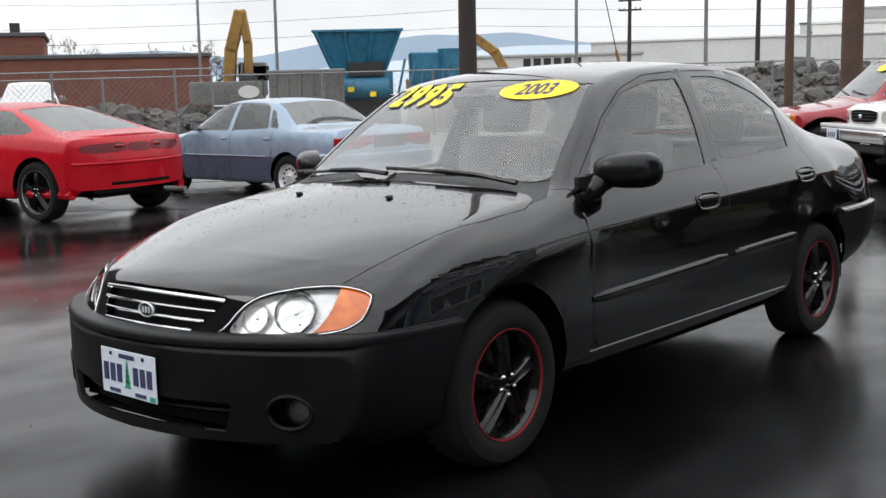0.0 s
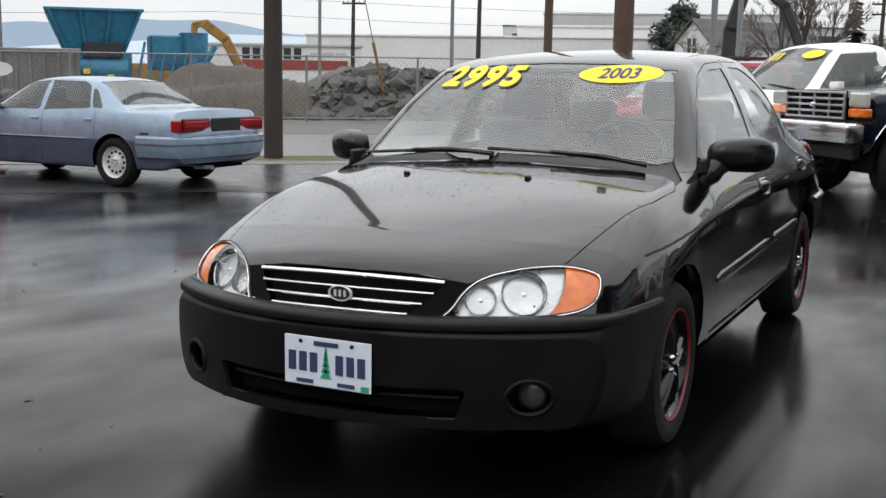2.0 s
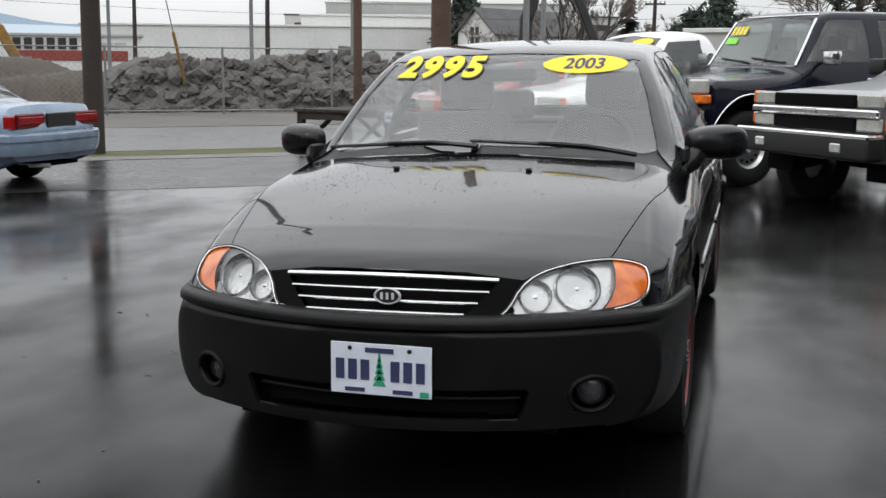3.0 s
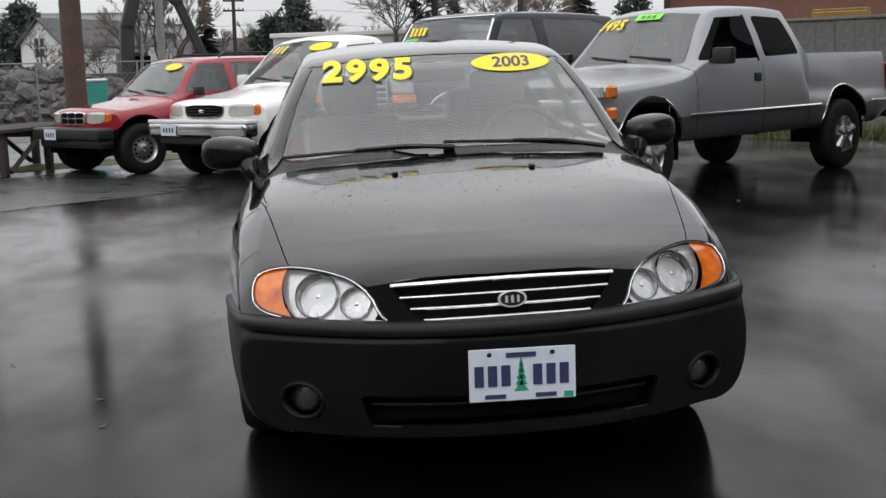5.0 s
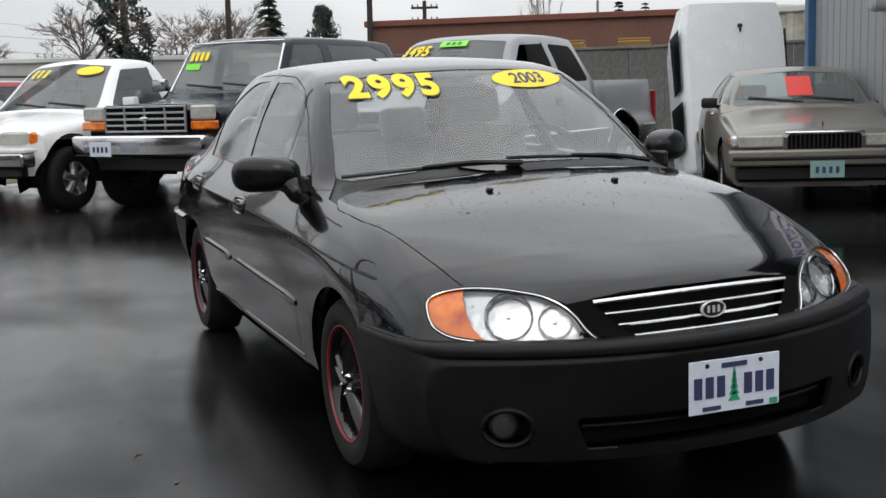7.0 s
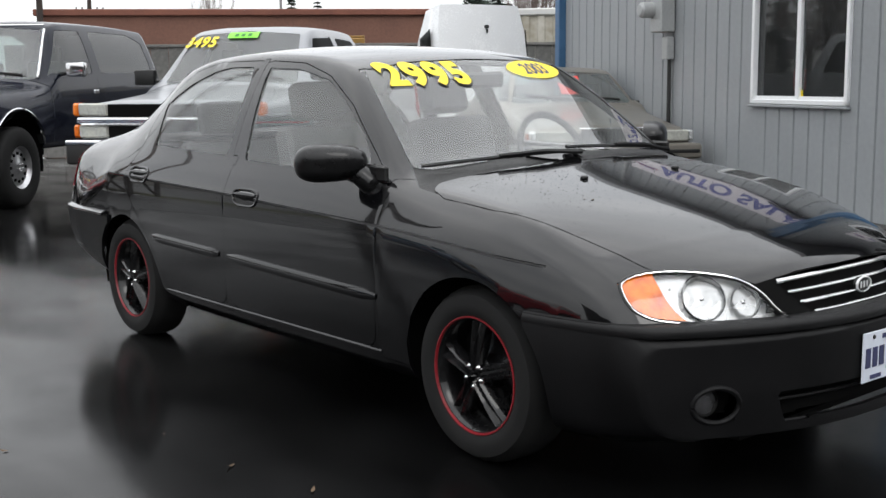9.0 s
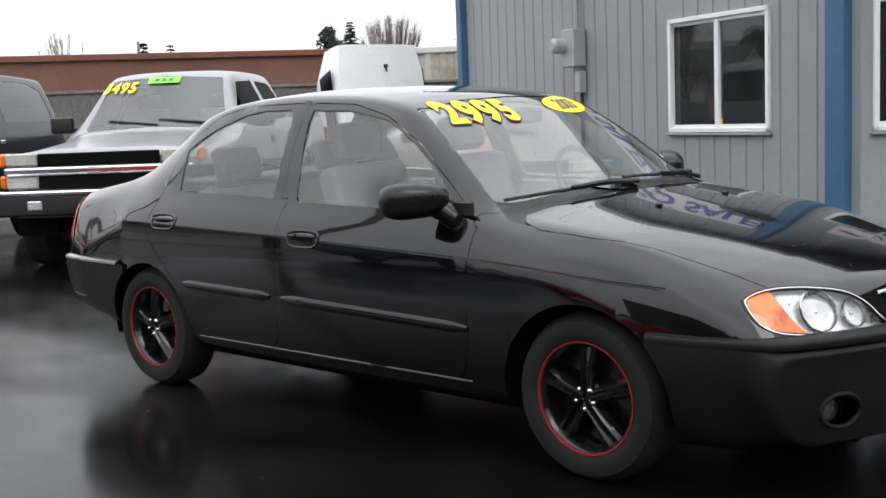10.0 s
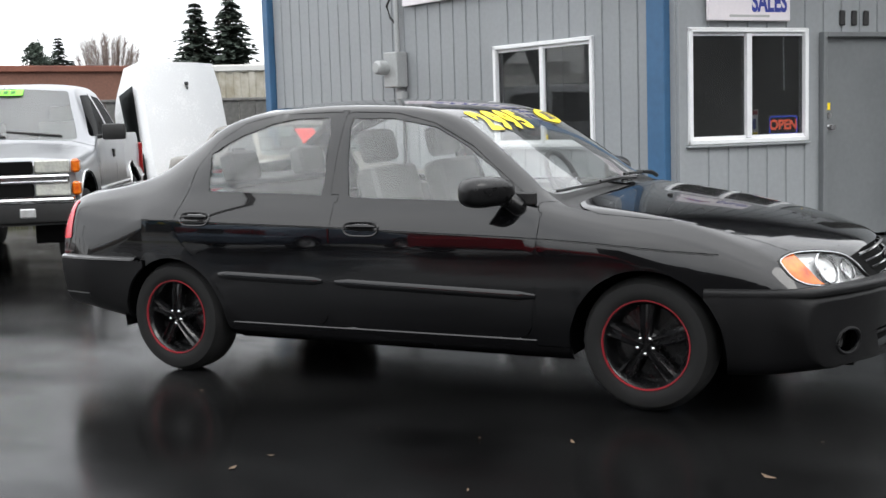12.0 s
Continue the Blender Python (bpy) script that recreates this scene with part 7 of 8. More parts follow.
def panel_fence():
    a, b = Vector((3.6, 16.9, 0)), Vector((13.2, 10.3, 0))
    m = Matrix.Translation(a) @ Matrix.Rotation(math.atan2(b.y - a.y, b.x - a.x), 4, "Z")
    root = thing("board_fence", m, "weathered grey board fence with a top rail", "fence")
    n = int((b - a).length / 0.30)
    bmk = box(0, 0, 0.93, 0.292, 0.03, 1.84, 0.004)
    first = part("board", bmk, CONCRETE, root)
    for k in range(n):
        o = first if k == 0 else first.copy()
        if k:
            scene.collection.objects.link(o)
        o.location = (0.15 + 0.30 * k, 0.006 * math.sin(k * 1.7), 0.008 * math.sin(k * 2.9))
    part("top_rail", box(n * 0.15, 0, 1.87, n * 0.30, 0.09, 0.05, 0.006), CONCRETE, root)


panel_fence()


def truck_canopy():
    """A fibreglass pickup canopy stood on its end."""
    m = Matrix.Translation((7.92, 9.42, 0.0)) @ Matrix.Rotation(radians(-14), 4, "Z") @ Matrix.Rotation(radians(-12), 4, "X")
    root = thing("truck_canopy", m, "white fibreglass truck canopy stood on end against the fence", "canopy")
    bm = bmesh.new()
    rows = []
    for z in np.linspace(0.0, 2.38, 25):
        pinch = 1.0 - 0.10 * max(0.0, z - 2.0) / 0.38
        half, deep = 0.76 * pinch, 0.74 * (1.0 - 0.45 * max(0.0, z - 1.75) / 0.63)
        ring = [(-half, deep), (-half * 0.985, 0.12), (-half * 0.93, 0.03), (-half * 0.6, 0.0), (0, -0.012), (half * 0.6, 0.0), (half * 0.93, 0.03), (half * 0.985, 0.12), (half, deep)]
        rows.append([bm.verts.new((x, y, z)) for x, y in ring])
    for a, b in zip(rows, rows[1:]):
        for i in range(8):
            bm.faces.new((a[i], a[i + 1], b[i + 1], b[i]))
    bm.faces.new(rows[-1])
    bmesh.ops.recalc_face_normals(bm, faces=bm.faces)
    shell = part("shell", bm, CANOPY_WHITE, root)
    sol = shell.modifiers.new("thick", "SOLIDIFY")
    sol.thickness = 0.02
    for s in (-1, 1):
        for z0, z1, d0, d1 in ((0.30, 1.05, 0.14, 0.62), (1.15, 2.05, 0.12, 0.50)):
            b = bmesh.new()
            vs = [b.verts.new((s * 0.788, d, z)) for d, z in ((d0, z1), (d1, z1 - 0.06), (d1 - 0.04, z0), (d0 + 0.05, z0 + 0.06))]
            b.faces.new(vs)
            part("side_window", b, TINTED, root, "dark side window", 0)
    part("latch", box(0.05, -0.035, 2.05, 0.07, 0.03, 0.05, 0.01), MACHINE_BLACK, root)
    part("latch", box(0.05, -0.035, 1.99, 0.03, 0.02, 0.06, 0.006), MACHINE_BLACK, root)


truck_canopy()


def container():
    m = Matrix.Translation((11.2, 12.9, 0)) @ Matrix.Rotation(math.atan2(-0.71, 0.53), 4, "Z")
    root = thing("old_trailer", m, "stained white ribbed metal box trailer", "trailer")
    bm = bmesh.new()
    top, xs = [], np.arange(0, 4.0, 0.28)
    prof = []
    for x in xs:
        prof += [(x, 0.0), (x + 0.12, 0.0), (x + 0.15, -0.03), (x + 0.25, -0.03)]
    a = [bm.verts.new((x, y, 0.5)) for x, y in prof]
    b = [bm.verts.new((x, y, 2.40)) for x, y in prof]
    for i in range(len(prof) - 1):
        bm.faces.new((a[i], a[i + 1], b[i + 1], b[i]))
    part("side", bm, STAINED_WHITE, root, "", 0)
    part("body", box(2.0, 1.2, 1.42, 3.9, 2.3, 1.9), STAINED_WHITE, root)
    part("roof_rail", box(2.0, 0.0, 2.46, 4.1, 0.12, 0.13, 0.02), OFF_WHITE, root)
    part("skirt", box(2.0, 0.1, 0.30, 3.9, 0.1, 0.60), CONCRETE, root)


container()
for x, y, l in ((10.4, 19.4, 1.1), (11.7, 18.4, 0.7)):
    y_lift = thing("yellow_machine", pose(x, y, 0, 0, 0, -33), "yellow lift platform behind the board fence", "machine")
    part("platform", box(0, 0, 2.12, l, 0.6, 0.14, 0.02), DIGGER_YELLOW, y_lift)
    part("rail", box(0, 0, 2.22, l, 0.5, 0.05, 0.01), DIGGER_YELLOW, y_lift)
    part("mast", box(0, 0, 1.02, 0.3, 0.3, 2.05, 0.02), MACHINE_BLACK, y_lift)
weeds = bmesh.new()
rng = random.Random(5)
for k in range(900):
    t = rng.random()
    c = Vector((6.6 + 3.2 * t, 13.9 - 2.4 * t, 0)) + Vector((rng.gauss(0, 0.25), rng.gauss(0, 0.25), 0))
    h, a = rng.uniform(0.08, 0.32), rng.uniform(0, 6.28)
    d = Vector((math.cos(a), math.sin(a), 0)) * 0.02
    top = c + Vector((rng.gauss(0, 0.06), rng.gauss(0, 0.06), h))
    weeds.faces.new([weeds.verts.new(c - d), weeds.verts.new(c + d), weeds.verts.new(top)])
tagged(mesh_object("weeds", weeds, GRASS, None, "", 0), "low green weeds along the board fence", "weeds", "", "stuff")


# ---- poles and wires ----
def pole(name, x, y, r, h, mat, label, arm=0.0, turn=0.0, group="utility poles"):
    root = thing(name, pose(x, y, 0, 0, 0, turn), label, "pole", group)
    lean = 0.01 * h
    part("shaft", tube([(0, 0, -0.2), (0.2 * lean, 0, h * 0.4), (lean, 0, h)], [r, r * 0.9, r * 0.72], 14), mat, root)
    if arm:
        for z in (h - 0.35, h - 1.0):
            part("crossarm", box(lean, 0, z, arm, 0.1, 0.12, 0.01), mat, root)
            for k in (-0.45, -0.25, 0.25, 0.45):
                part("insulator", lathe([(0.0, 0.14), (0.035, 0.12), (0.045, 0.05), (0.02, 0.0)], 8, "z", (lean + arm * k, 0, z + 0.06)), STEEL, root)
    return root


pole("utility_pole", -8.25, 10.65, 0.145, 10.0, OLD_WOOD, "dark wooden utility pole beside the lot")
pole("utility_pole", -8.5, 22.6, 0.11, 9.0, RED_WOOD, "slim brown wooden pole in the yard")
pole("utility_pole", -4.95, 17.4, 0.20, 10.0, RED_WOOD, "thick reddish wooden utility pole")
for x, y, h in ((-22.0, 33.5, 9.0), (-15.2, 31.0, 9.0), (-11.5, 30.5, 9.0), (-30.0, 25.5, 7.0), (-3.6, 18.9, 6.5), (-4.3, 24.5, 7.0), (-38.0, 28.0, 8.5)):
    pole("steel_pole", x, y, 0.07, h, STEEL, "thin grey steel pole in the yard")
pole("utility_pole", -28.5, 62.0, 0.16, 8.6, OLD_WOOD, "far wooden pole with crossarms", 2.0, 20)
pole("utility_pole", -40.0, 66.0, 0.16, 7.2, OLD_WOOD, "far wooden pole with crossarms", 1.6, 20)
pole("utility_pole", -6.3, 75.9, 0.16, 6.6, OLD_WOOD, "far wooden pole with crossarms", 1.4, 10)
pole("utility_pole", 20.1, 52.3, 0.14, 5.8, OLD_WOOD, "far wooden pole with crossarms", 1.4, -20)
pole("utility_pole", 6.35, 35.4, 0.11, 8.0, OLD_WOOD, "dark wooden pole behind the trucks")
pole("utility_pole", 12.6, 39.0, 0.13, 8.0, OLD_WOOD, "dark wooden pole behind the trucks")
def yard_wall():
    # Low grey wall behind the excavator; its rim and ribs are made up.
    a, b = Vector((-27.9, 23.3, 0)), Vector((-25.8, 24.9, 0))
    m = Matrix.Translation(a) @ Matrix.Rotation(math.atan2(b.y - a.y, b.x - a.x), 4, "Z")
    l = (b - a).length
    root = thing("yard_bin", m, "large pale grey steel bin in the yard", "bin")
    part("side", box(l / 2, 0, 1.0, l, 0.12, 1.95, 0.02), CONCRETE, root)
    part("rim", box(l / 2, -0.02, 1.96, l + 0.1, 0.2, 0.1, 0.02), STEEL, root)
    for k in range(6):
        part("rib", box(l * (k + 0.5) / 6, -0.09, 0.98, 0.10, 0.06, 1.88, 0.01), CONCRETE, root)


yard_wall()
for name, x, y, z, rx, rz, label in (("fence_sign", -16.97, 13.46, 1.3, 0.24, 0.14, "white oval sign wired to the chain fence"),):
    sg = thing(name, pose(x, y, z, 90, 0, 38.7), label, "sign")
    part("plate", oval_bmesh(rx, rz, 28), OFF_WHITE, sg, "", 0)
wires = thing("overhead_wires", pose(0, 0, 0), "thin dark overhead wires along the street", "wires")
for z, v, sag in ((4.6, 46.0, 0.4), (3.9, 47.0, 0.35), (7.0, 60.0, 0.8)):
    for u0, u1 in ((-75, -35), (-35, 0), (0, 35), (35, 80)):
        pts = [UF @ Vector((u0 + (u1 - u0) * t, v, z - sag * 4 * t * (1 - t))) for t in np.linspace(0, 1, 9)]
        part("wire", tube(pts, 0.008, 5), WIRE, wires)


# ---- chain-link fence ----
def chain_fence(u0, u1, v, height, label):
    root = thing("chain_fence", UF.copy(), label, "fence")
    post = None
    for k in range(int((u1 - u0) / 3.0) + 1):
        u = u0 + 3.0 * k
        if post is None:
            post = part("post", tube([(0, 0, 0), (0, 0, height)], 0.032, 8), STEEL, root)
            post.location = (u, v, 0)
        else:
            o = post.copy()
            scene.collection.objects.link(o)
            o.location = (u, v, 0)
    for z in (0.12, height - 0.03):
        part("rail", tube([(u0, v, z), (u1, v, z)], 0.022, 6), STEEL, root)
    bm = bmesh.new()
    step = 0.16
    for s in (-1, 1):
        u = u0 - height
        while u < u1 + height:
            a, b = Vector((u, v, 0.1)), Vector((u + s * (height - 0.15), v, height - 0.05))
            if min(a.x, b.x) > u0 and max(a.x, b.x) < u1:
                d = Vector((0.0035, 0, 0))
                bm.faces.new([bm.verts.new(p) for p in (a - d, a + d, b + d, b - d)])
            u += step
    tagged(part("wire_mesh", bm, STEEL, root, "thin wire mesh", 0), kind="stuff")


chain_fence(-46, 21, 26.6, 1.78, "galvanised chain-link fence along the yard")
chain_fence(-46, -6, 23.0, 1.9, "galvanised chain-link fence beside the street")


# ---- rubble heaps ----
def rubble_heap(cu, cv, lu, lv, h, count, seed, label, mat, rocks=True):
    rng = random.Random(seed)
    root = thing("rubble_heap", UF @ Matrix.Translation((cu, cv, 0)), label, "rubble")

    def height(u, v):
        e = max(0.0, 1 - (u / lu) ** 4 - (v / lv) ** 2)
        return h * e**0.6 * (0.72 + 0.5 * noise.noise((u * 0.35 + seed, v * 0.5, seed)))

    bm = bmesh.new()
    nu, nv = 70, 16
    g = [[bm.verts.new((lu * (2 * i / nu - 1), lv * (2 * j / nv - 1), height(lu * (2 * i / nu - 1), lv * (2 * j / nv - 1)) - 0.02 + 0.10 * noise.noise((i * 0.7, j * 0.7, seed)))) for j in range(nv + 1)] for i in range(nu + 1)]
    for i in range(nu):
        for j in range(nv):
            bm.faces.new((g[i][j], g[i + 1][j], g[i + 1][j + 1], g[i][j + 1]))
    part("earth", bm, DIRT if not rocks else mat, root)
    if not rocks:
        return
    shapes = []
    for k in range(7):
        b = bmesh.new()
        bmesh.ops.create_icosphere(b, subdivisions=1, radius=0.5)
        for v in b.verts:
            v.co = Vector((v.co.x * rng.uniform(0.7, 1.3), v.co.y * rng.uniform(0.6, 1.0), v.co.z * rng.uniform(0.45, 0.9)))
        o = part("stone", b, mat, root, "", 0)
        shapes.append(o)
    for k in range(count):
        u, v = rng.uniform(-lu, lu), -lv * rng.random() ** 0.6 + 0.1
        s = rng.choice((0.28, 0.36, 0.45, 0.6, 0.78, 1.0))
        o = shapes[k] if k < len(shapes) else shapes[k % 7].copy()
        if k >= len(shapes):
            scene.collection.objects.link(o)
        o.location = (u, v, height(u, v) + 0.10 * s)
        o.rotation_euler = (rng.uniform(-0.7, 0.7), rng.uniform(-0.7, 0.7), rng.uniform(0, 6.28))
        o.scale = (s, s * rng.uniform(0.6, 1.0), s * rng.uniform(0.5, 1.0))
    # the small stuff between the big pieces
    vs, fs = [], []
    cube = [(x, y, z) for x in (-1, 1) for y in (-1, 1) for z in (-1, 1)]
    for k in range(int(lu * 130)):
        u, v = rng.uniform(-lu, lu), -lv * rng.random() ** 0.6 + 0.1
        c = Vector((u, v, height(u, v) + 0.03))
        r = rng.choice((0.05, 0.08, 0.11, 0.16))
        turn = Matrix.Rotation(rng.uniform(0, 6.28), 3, "Z") @ Matrix.Rotation(rng.uniform(-1, 1), 3, "X")
        n0 = len(vs)
        vs += [c + turn @ Vector((x * r * rng.uniform(0.6, 1.4), y * r * rng.uniform(0.5, 1.1), z * r * rng.uniform(0.4, 0.9))) for x, y, z in cube]
        fs += [[n0 + i for i in f] for f in ((0, 1, 3, 2), (4, 6, 7, 5), (0, 4, 5, 1), (2, 3, 7, 6), (0, 2, 6, 4), (1, 5, 7, 3))]
    me = bpy.data.meshes.new("small_rubble")
    me.from_pydata([v[:] for v in vs], [], fs)
    me.materials.append(mat)
    small_bits = new("small_rubble", me)
    small_bits.parent = root
    tagged(small_bits, "broken bits of concrete", kind="stuff")


rubble_heap(11.5, 32.5, 10.5, 4.6, 1.95, 290, 3, "heap of broken concrete slabs behind the fence", RUBBLE)
rubble_heap(0.4, 32.0, 2.6, 3.6, 1.75, 0, 8, "mound of brown earth in the yard", DIRT, False)
rubble_heap(-12.5, 30.6, 7.5, 2.6, 1.0, 130, 11, "low heap of broken concrete and scrap", RUBBLE)


# ---- machines in the yard ----
def blue_crusher():
    m = Matrix.Translation((-26.6, 26.5, 0)) @ Matrix.Rotation(math.atan2(0.715, 0.70), 4, "Z")
    root = thing("rock_crusher", m, "blue rock crusher with a large feed hopper in the yard", "machine")
    bm = bmesh.new()
    lo, hi = [(-1.05, -0.8), (0.95, -0.8), (0.95, 0.9), (-1.05, 0.9)], [(-1.62, -1.3), (1.50, -1.3), (1.5, 1.4), (-1.62, 1.4)]
    a, b = [bm.verts.new((x, y, 1.95)) for x, y in lo], [bm.verts.new((x, y, 3.30)) for x, y in hi]
    for i in range(4):
        bm.faces.new((a[i], a[(i + 1) % 4], b[(i + 1) % 4], b[i]))
    hop = part("hopper", bm, CRUSHER_BLUE, root, "flared blue hopper", 0)
    hop.modifiers.new("thick", "SOLIDIFY").thickness = 0.05
    part("hopper_rim", box(-0.06, -1.32, 3.31, 3.2, 0.10, 0.10, 0.02), CRUSHER_BLUE, root)
    for x in (-1.0, -0.35, 0.3, 0.95):
        part("rib", tube([(x * 0.95, -0.86, 1.95), (x * 1.5, -1.36, 3.27)], 0.05, 6), CRUSHER_BLUE, root)
    part("body", box(0.0, 0.0, 1.50, 2.3, 1.8, 0.85, 0.05), CRUSHER_BLUE, root)
    part("jaw_house", box(0.2, -0.95, 1.98, 1.3, 0.22, 0.50, 0.04), MACHINE_BLACK, root)
    part("drum", lathe([(0.0, -1.0), (0.42, -1.0), (0.42, 1.0), (0.0, 1.0)], 24, "x", (0.0, -0.75, 1.32)), CRUSHER_BLUE, root)
    part("skid", box(0.2, 0, 0.55, 2.4, 1.6, 1.0, 0.05), MACHINE_BLACK, root)
    for x, z in ((-0.35, 1.28), (0.42, 1.10)):
        part("warning_label", box(x, -1.22, z, 0.22, 0.02, 0.17), STICKER_YELLOW, root)
    part("engine_box", box(2.6, 0.3, 1.95, 1.6, 1.4, 1.2, 0.05), CRUSHER_BLUE, root)
    part("tank", lathe([(0.0, 0.0), (0.5, 0.0), (0.5, 1.3), (0.0, 1.3)], 20, "z", (3.3, -0.2, 1.35)), CRUSHER_BLUE, root)
    for k in range(6):
        part("strut", tube([(1.2 + 0.35 * k, -0.9, 0.5), (1.6 + 0.35 * k, -0.7, 2.3 - 0.1 * k)], 0.045, 6), CRUSHER_BLUE, root)
    part("conveyor", tube([(3.2, -0.6, 0.7), (3.95, -0.75, 2.2)], 0.12, 6), CRUSHER_BLUE, root)
    part("tail_beam", box(4.4, 0.3, 1.3, 1.6, 0.9, 0.5, 0.04), CRUSHER_BLUE, root)


blue_crusher()


def digger(name, x, y, z_turn, paint, boom, stick, cab_mat, label, s=1.0):
    m = pose(x, y, 0, 0, 0, z_turn) @ Matrix.Scale(s, 4)
    root = thing(name, m, label, "excavator")
    part("track", box(0, -0.9, 0.35, 3.4, 0.5, 0.7, 0.2, seg=3), MACHINE_BLACK, root)
    part("track", box(0, 0.9, 0.35, 3.4, 0.5, 0.7, 0.2, seg=3), MACHINE_BLACK, root)
    part("house", box(-0.4, 0, 1.25, 2.8, 2.1, 0.95, 0.08, seg=2), cab_mat, root)
    part("cab", box(0.55, 0.65, 1.8, 1.1, 0.9, 1.4, 0.08, seg=2), cab_mat, root)
    part("cab_window", box(0.6, 0.65, 2.05, 1.13, 0.93, 0.6, 0.03), TINTED, root)
    bb = bmesh.new()
    for (x0, z0), (x1, z1) in zip(boom, boom[1:]):
        d = Vector((x1 - x0, 0, z1 - z0))
        mm = Matrix.Translation(((x0 + x1) / 2, 0, (z0 + z1) / 2)) @ Matrix.Rotation(-math.atan2(d.z, d.x), 4, "Y")
        add_box(bb, 0, 0, 0, d.length + 0.25, 0.38, 0.50, 0.05, mm)
    part("boom", bb, paint, root)
    sb = bmesh.new()
    for (x0, z0), (x1, z1) in zip(stick, stick[1:]):
        d = Vector((x1 - x0, 0, z1 - z0))
        mm = Matrix.Translation(((x0 + x1) / 2, 0, (z0 + z1) / 2)) @ Matrix.Rotation(-math.atan2(d.z, d.x), 4, "Y")
        add_box(sb, 0, 0, 0, d.length + 0.2, 0.30, 0.34, 0.04, mm)
    part("stick", sb, paint, root)
    (x0, z0), (x1, z1) = boom[0], boom[-1]
    part("hydraulic_ram", tube([(x0 + 0.5, 0, z0 - 0.1), ((x0 + x1) / 2 + 0.3, 0, (z0 + z1) / 2 - 0.5)], 0.07, 8), STEEL, root)
    part("bucket", box(stick[-1][0], 0, stick[-1][1] - 0.25, 0.7, 0.9, 0.6, 0.12, seg=2), MACHINE_BLACK, root)


digger("yellow_excavator", -35.0, 27.6, 40, DIGGER_YELLOW, [(-0.35, 1.5), (-0.2, 3.0), (0.25, 4.5)], [(0.32, 4.55), (0.52, 3.3), (0.5, 2.0)], CONCRETE, "yellow excavator with its arm folded upright")
digger("yellow_excavator", -37.2, 43.0, 38, DIGGER_YELLOW, [(3.6, 1.6), (2.9, 3.0), (1.9, 3.75)], [(1.8, 3.8), (1.35, 3.7), (1.3, 3.0)], DIGGER_YELLOW, "yellow excavator working behind the rubble")
digger("black_excavator", -6.9, 34.0, 20, MACHINE_BLACK, [(0.2, 1.3), (0.3, 3.4), (0.9, 5.3)], [(0.9, 5.4), (2.3, 4.3), (3.3, 1.9)], MACHINE_BLACK, "black excavator arm raised behind the fence", 0.85)
teal = thing("portable_toilet", pose(-5.2, 20.6, 0, 0, 0, 15) @ Matrix.Scale(0.85, 4), "teal plastic portable toilet", "toilet")
part("cabin", box(0, 0, 0.72, 0.50, 0.55, 1.44, 0.03), TEAL, teal)
part("roof", box(0, 0, 1.48, 0.54, 0.58, 0.08, 0.03), OFF_WHITE, teal)
part("door", box(0.0, -0.285, 0.7, 0.36, 0.02, 1.25, 0.01), TEAL, teal)


# ---- timber trestle by the red truck ----
def trestle():
    a, b = Vector((-5.30, 12.05, 0)), Vector((-4.55, 14.3, 0))
    m = Matrix.Translation(a) @ Matrix.Rotation(math.atan2(b.y - a.y, b.x - a.x), 4, "Z")
    root = thing("timber_trestle", m, "dark weathered timber trestle on the wet lot", "trestle")
    l = (b - a).length
    for k in range(5):
        part("plank", box(l / 2, -0.44 + 0.22 * k, 0.62, l, 0.205, 0.05, 0.006), OLD_WOOD, root)
    for x in (0.08, l * 0.5, l - 0.08):
        for y in (-0.45, 0.45):
            part("leg", box(x, y, 0.297, 0.10, 0.10, 0.594, 0.008), OLD_WOOD, root)
        part("cross_beam", box(x, 0, 0.54, 0.10, 1.0, 0.11, 0.008), OLD_WOOD, root)
    for y in (-0.50, 0.50):
        for x0, x1 in ((0.15, 1.0), (l - 0.15, l - 1.0)):
            part("brace", tube([(x0, y, 0.06), (x1, y, 0.56)], 0.045, 4), OLD_WOOD, root)


trestle()


# ---- far buildings ----
def plain_building(name, p0, p1, depth, h, mat, roof_mat, label, windows=0, win_z=(1.5, 2.5), category="building"):
    a, b = Vector((*p0, 0)), Vector((*p1, 0))
    m = Matrix.Translation(a) @ Matrix.Rotation(math.atan2(b.y - a.y, b.x - a.x), 4, "Z")
    l = (b - a).length
    root = thing(name, m, label, category)
    part("wall", box(l / 2, depth / 2, h / 2, l, depth, h), mat, root, "", 0)
    part("roof", box(l / 2, depth / 2, h + 0.12, l + 0.3, depth + 0.3, 0.24, 0.03), roof_mat, root)
    for k in range(windows):
        x = l * (k + 0.5) / windows
        win = part("window", box(x, -0.01, sum(win_z) / 2, l / windows * 0.5, 0.08, win_z[1] - win_z[0]), ROOM, root, "", 0)
        part("sill", box(x, -0.06, win_z[0] - 0.06, l / windows * 0.56, 0.12, 0.1), OFF_WHITE, win)
    return root, l


plain_building("brick_building", (-80.0, 5.0), (-56.4, 42.6), 14, 3.55, BRICK, ROOF_GREY, "long low red brick building")
tw, _ = plain_building("brick_building", (-72.0, 18.0), (-62.0, 34.4), 9, 4.95, BRICK, ROOF_GREY, "taller red brick block with a chimney")
part("chimney", box(17.5, 2.5, 5.4, 0.6, 0.6, 1.0, 0.02), MACHINE_BLACK, tw)
bt, bl = plain_building("white_store", (-62.5, 72.9), (-49.0, 82.5), 12, 3.62, OFF_WHITE, PALE_GREY, "long white store with dark sign bars and a red band")
part("red_band", box(10.9, -0.03, 2.06, 9.0, 0.06, 0.82), BAND_RED, bt)
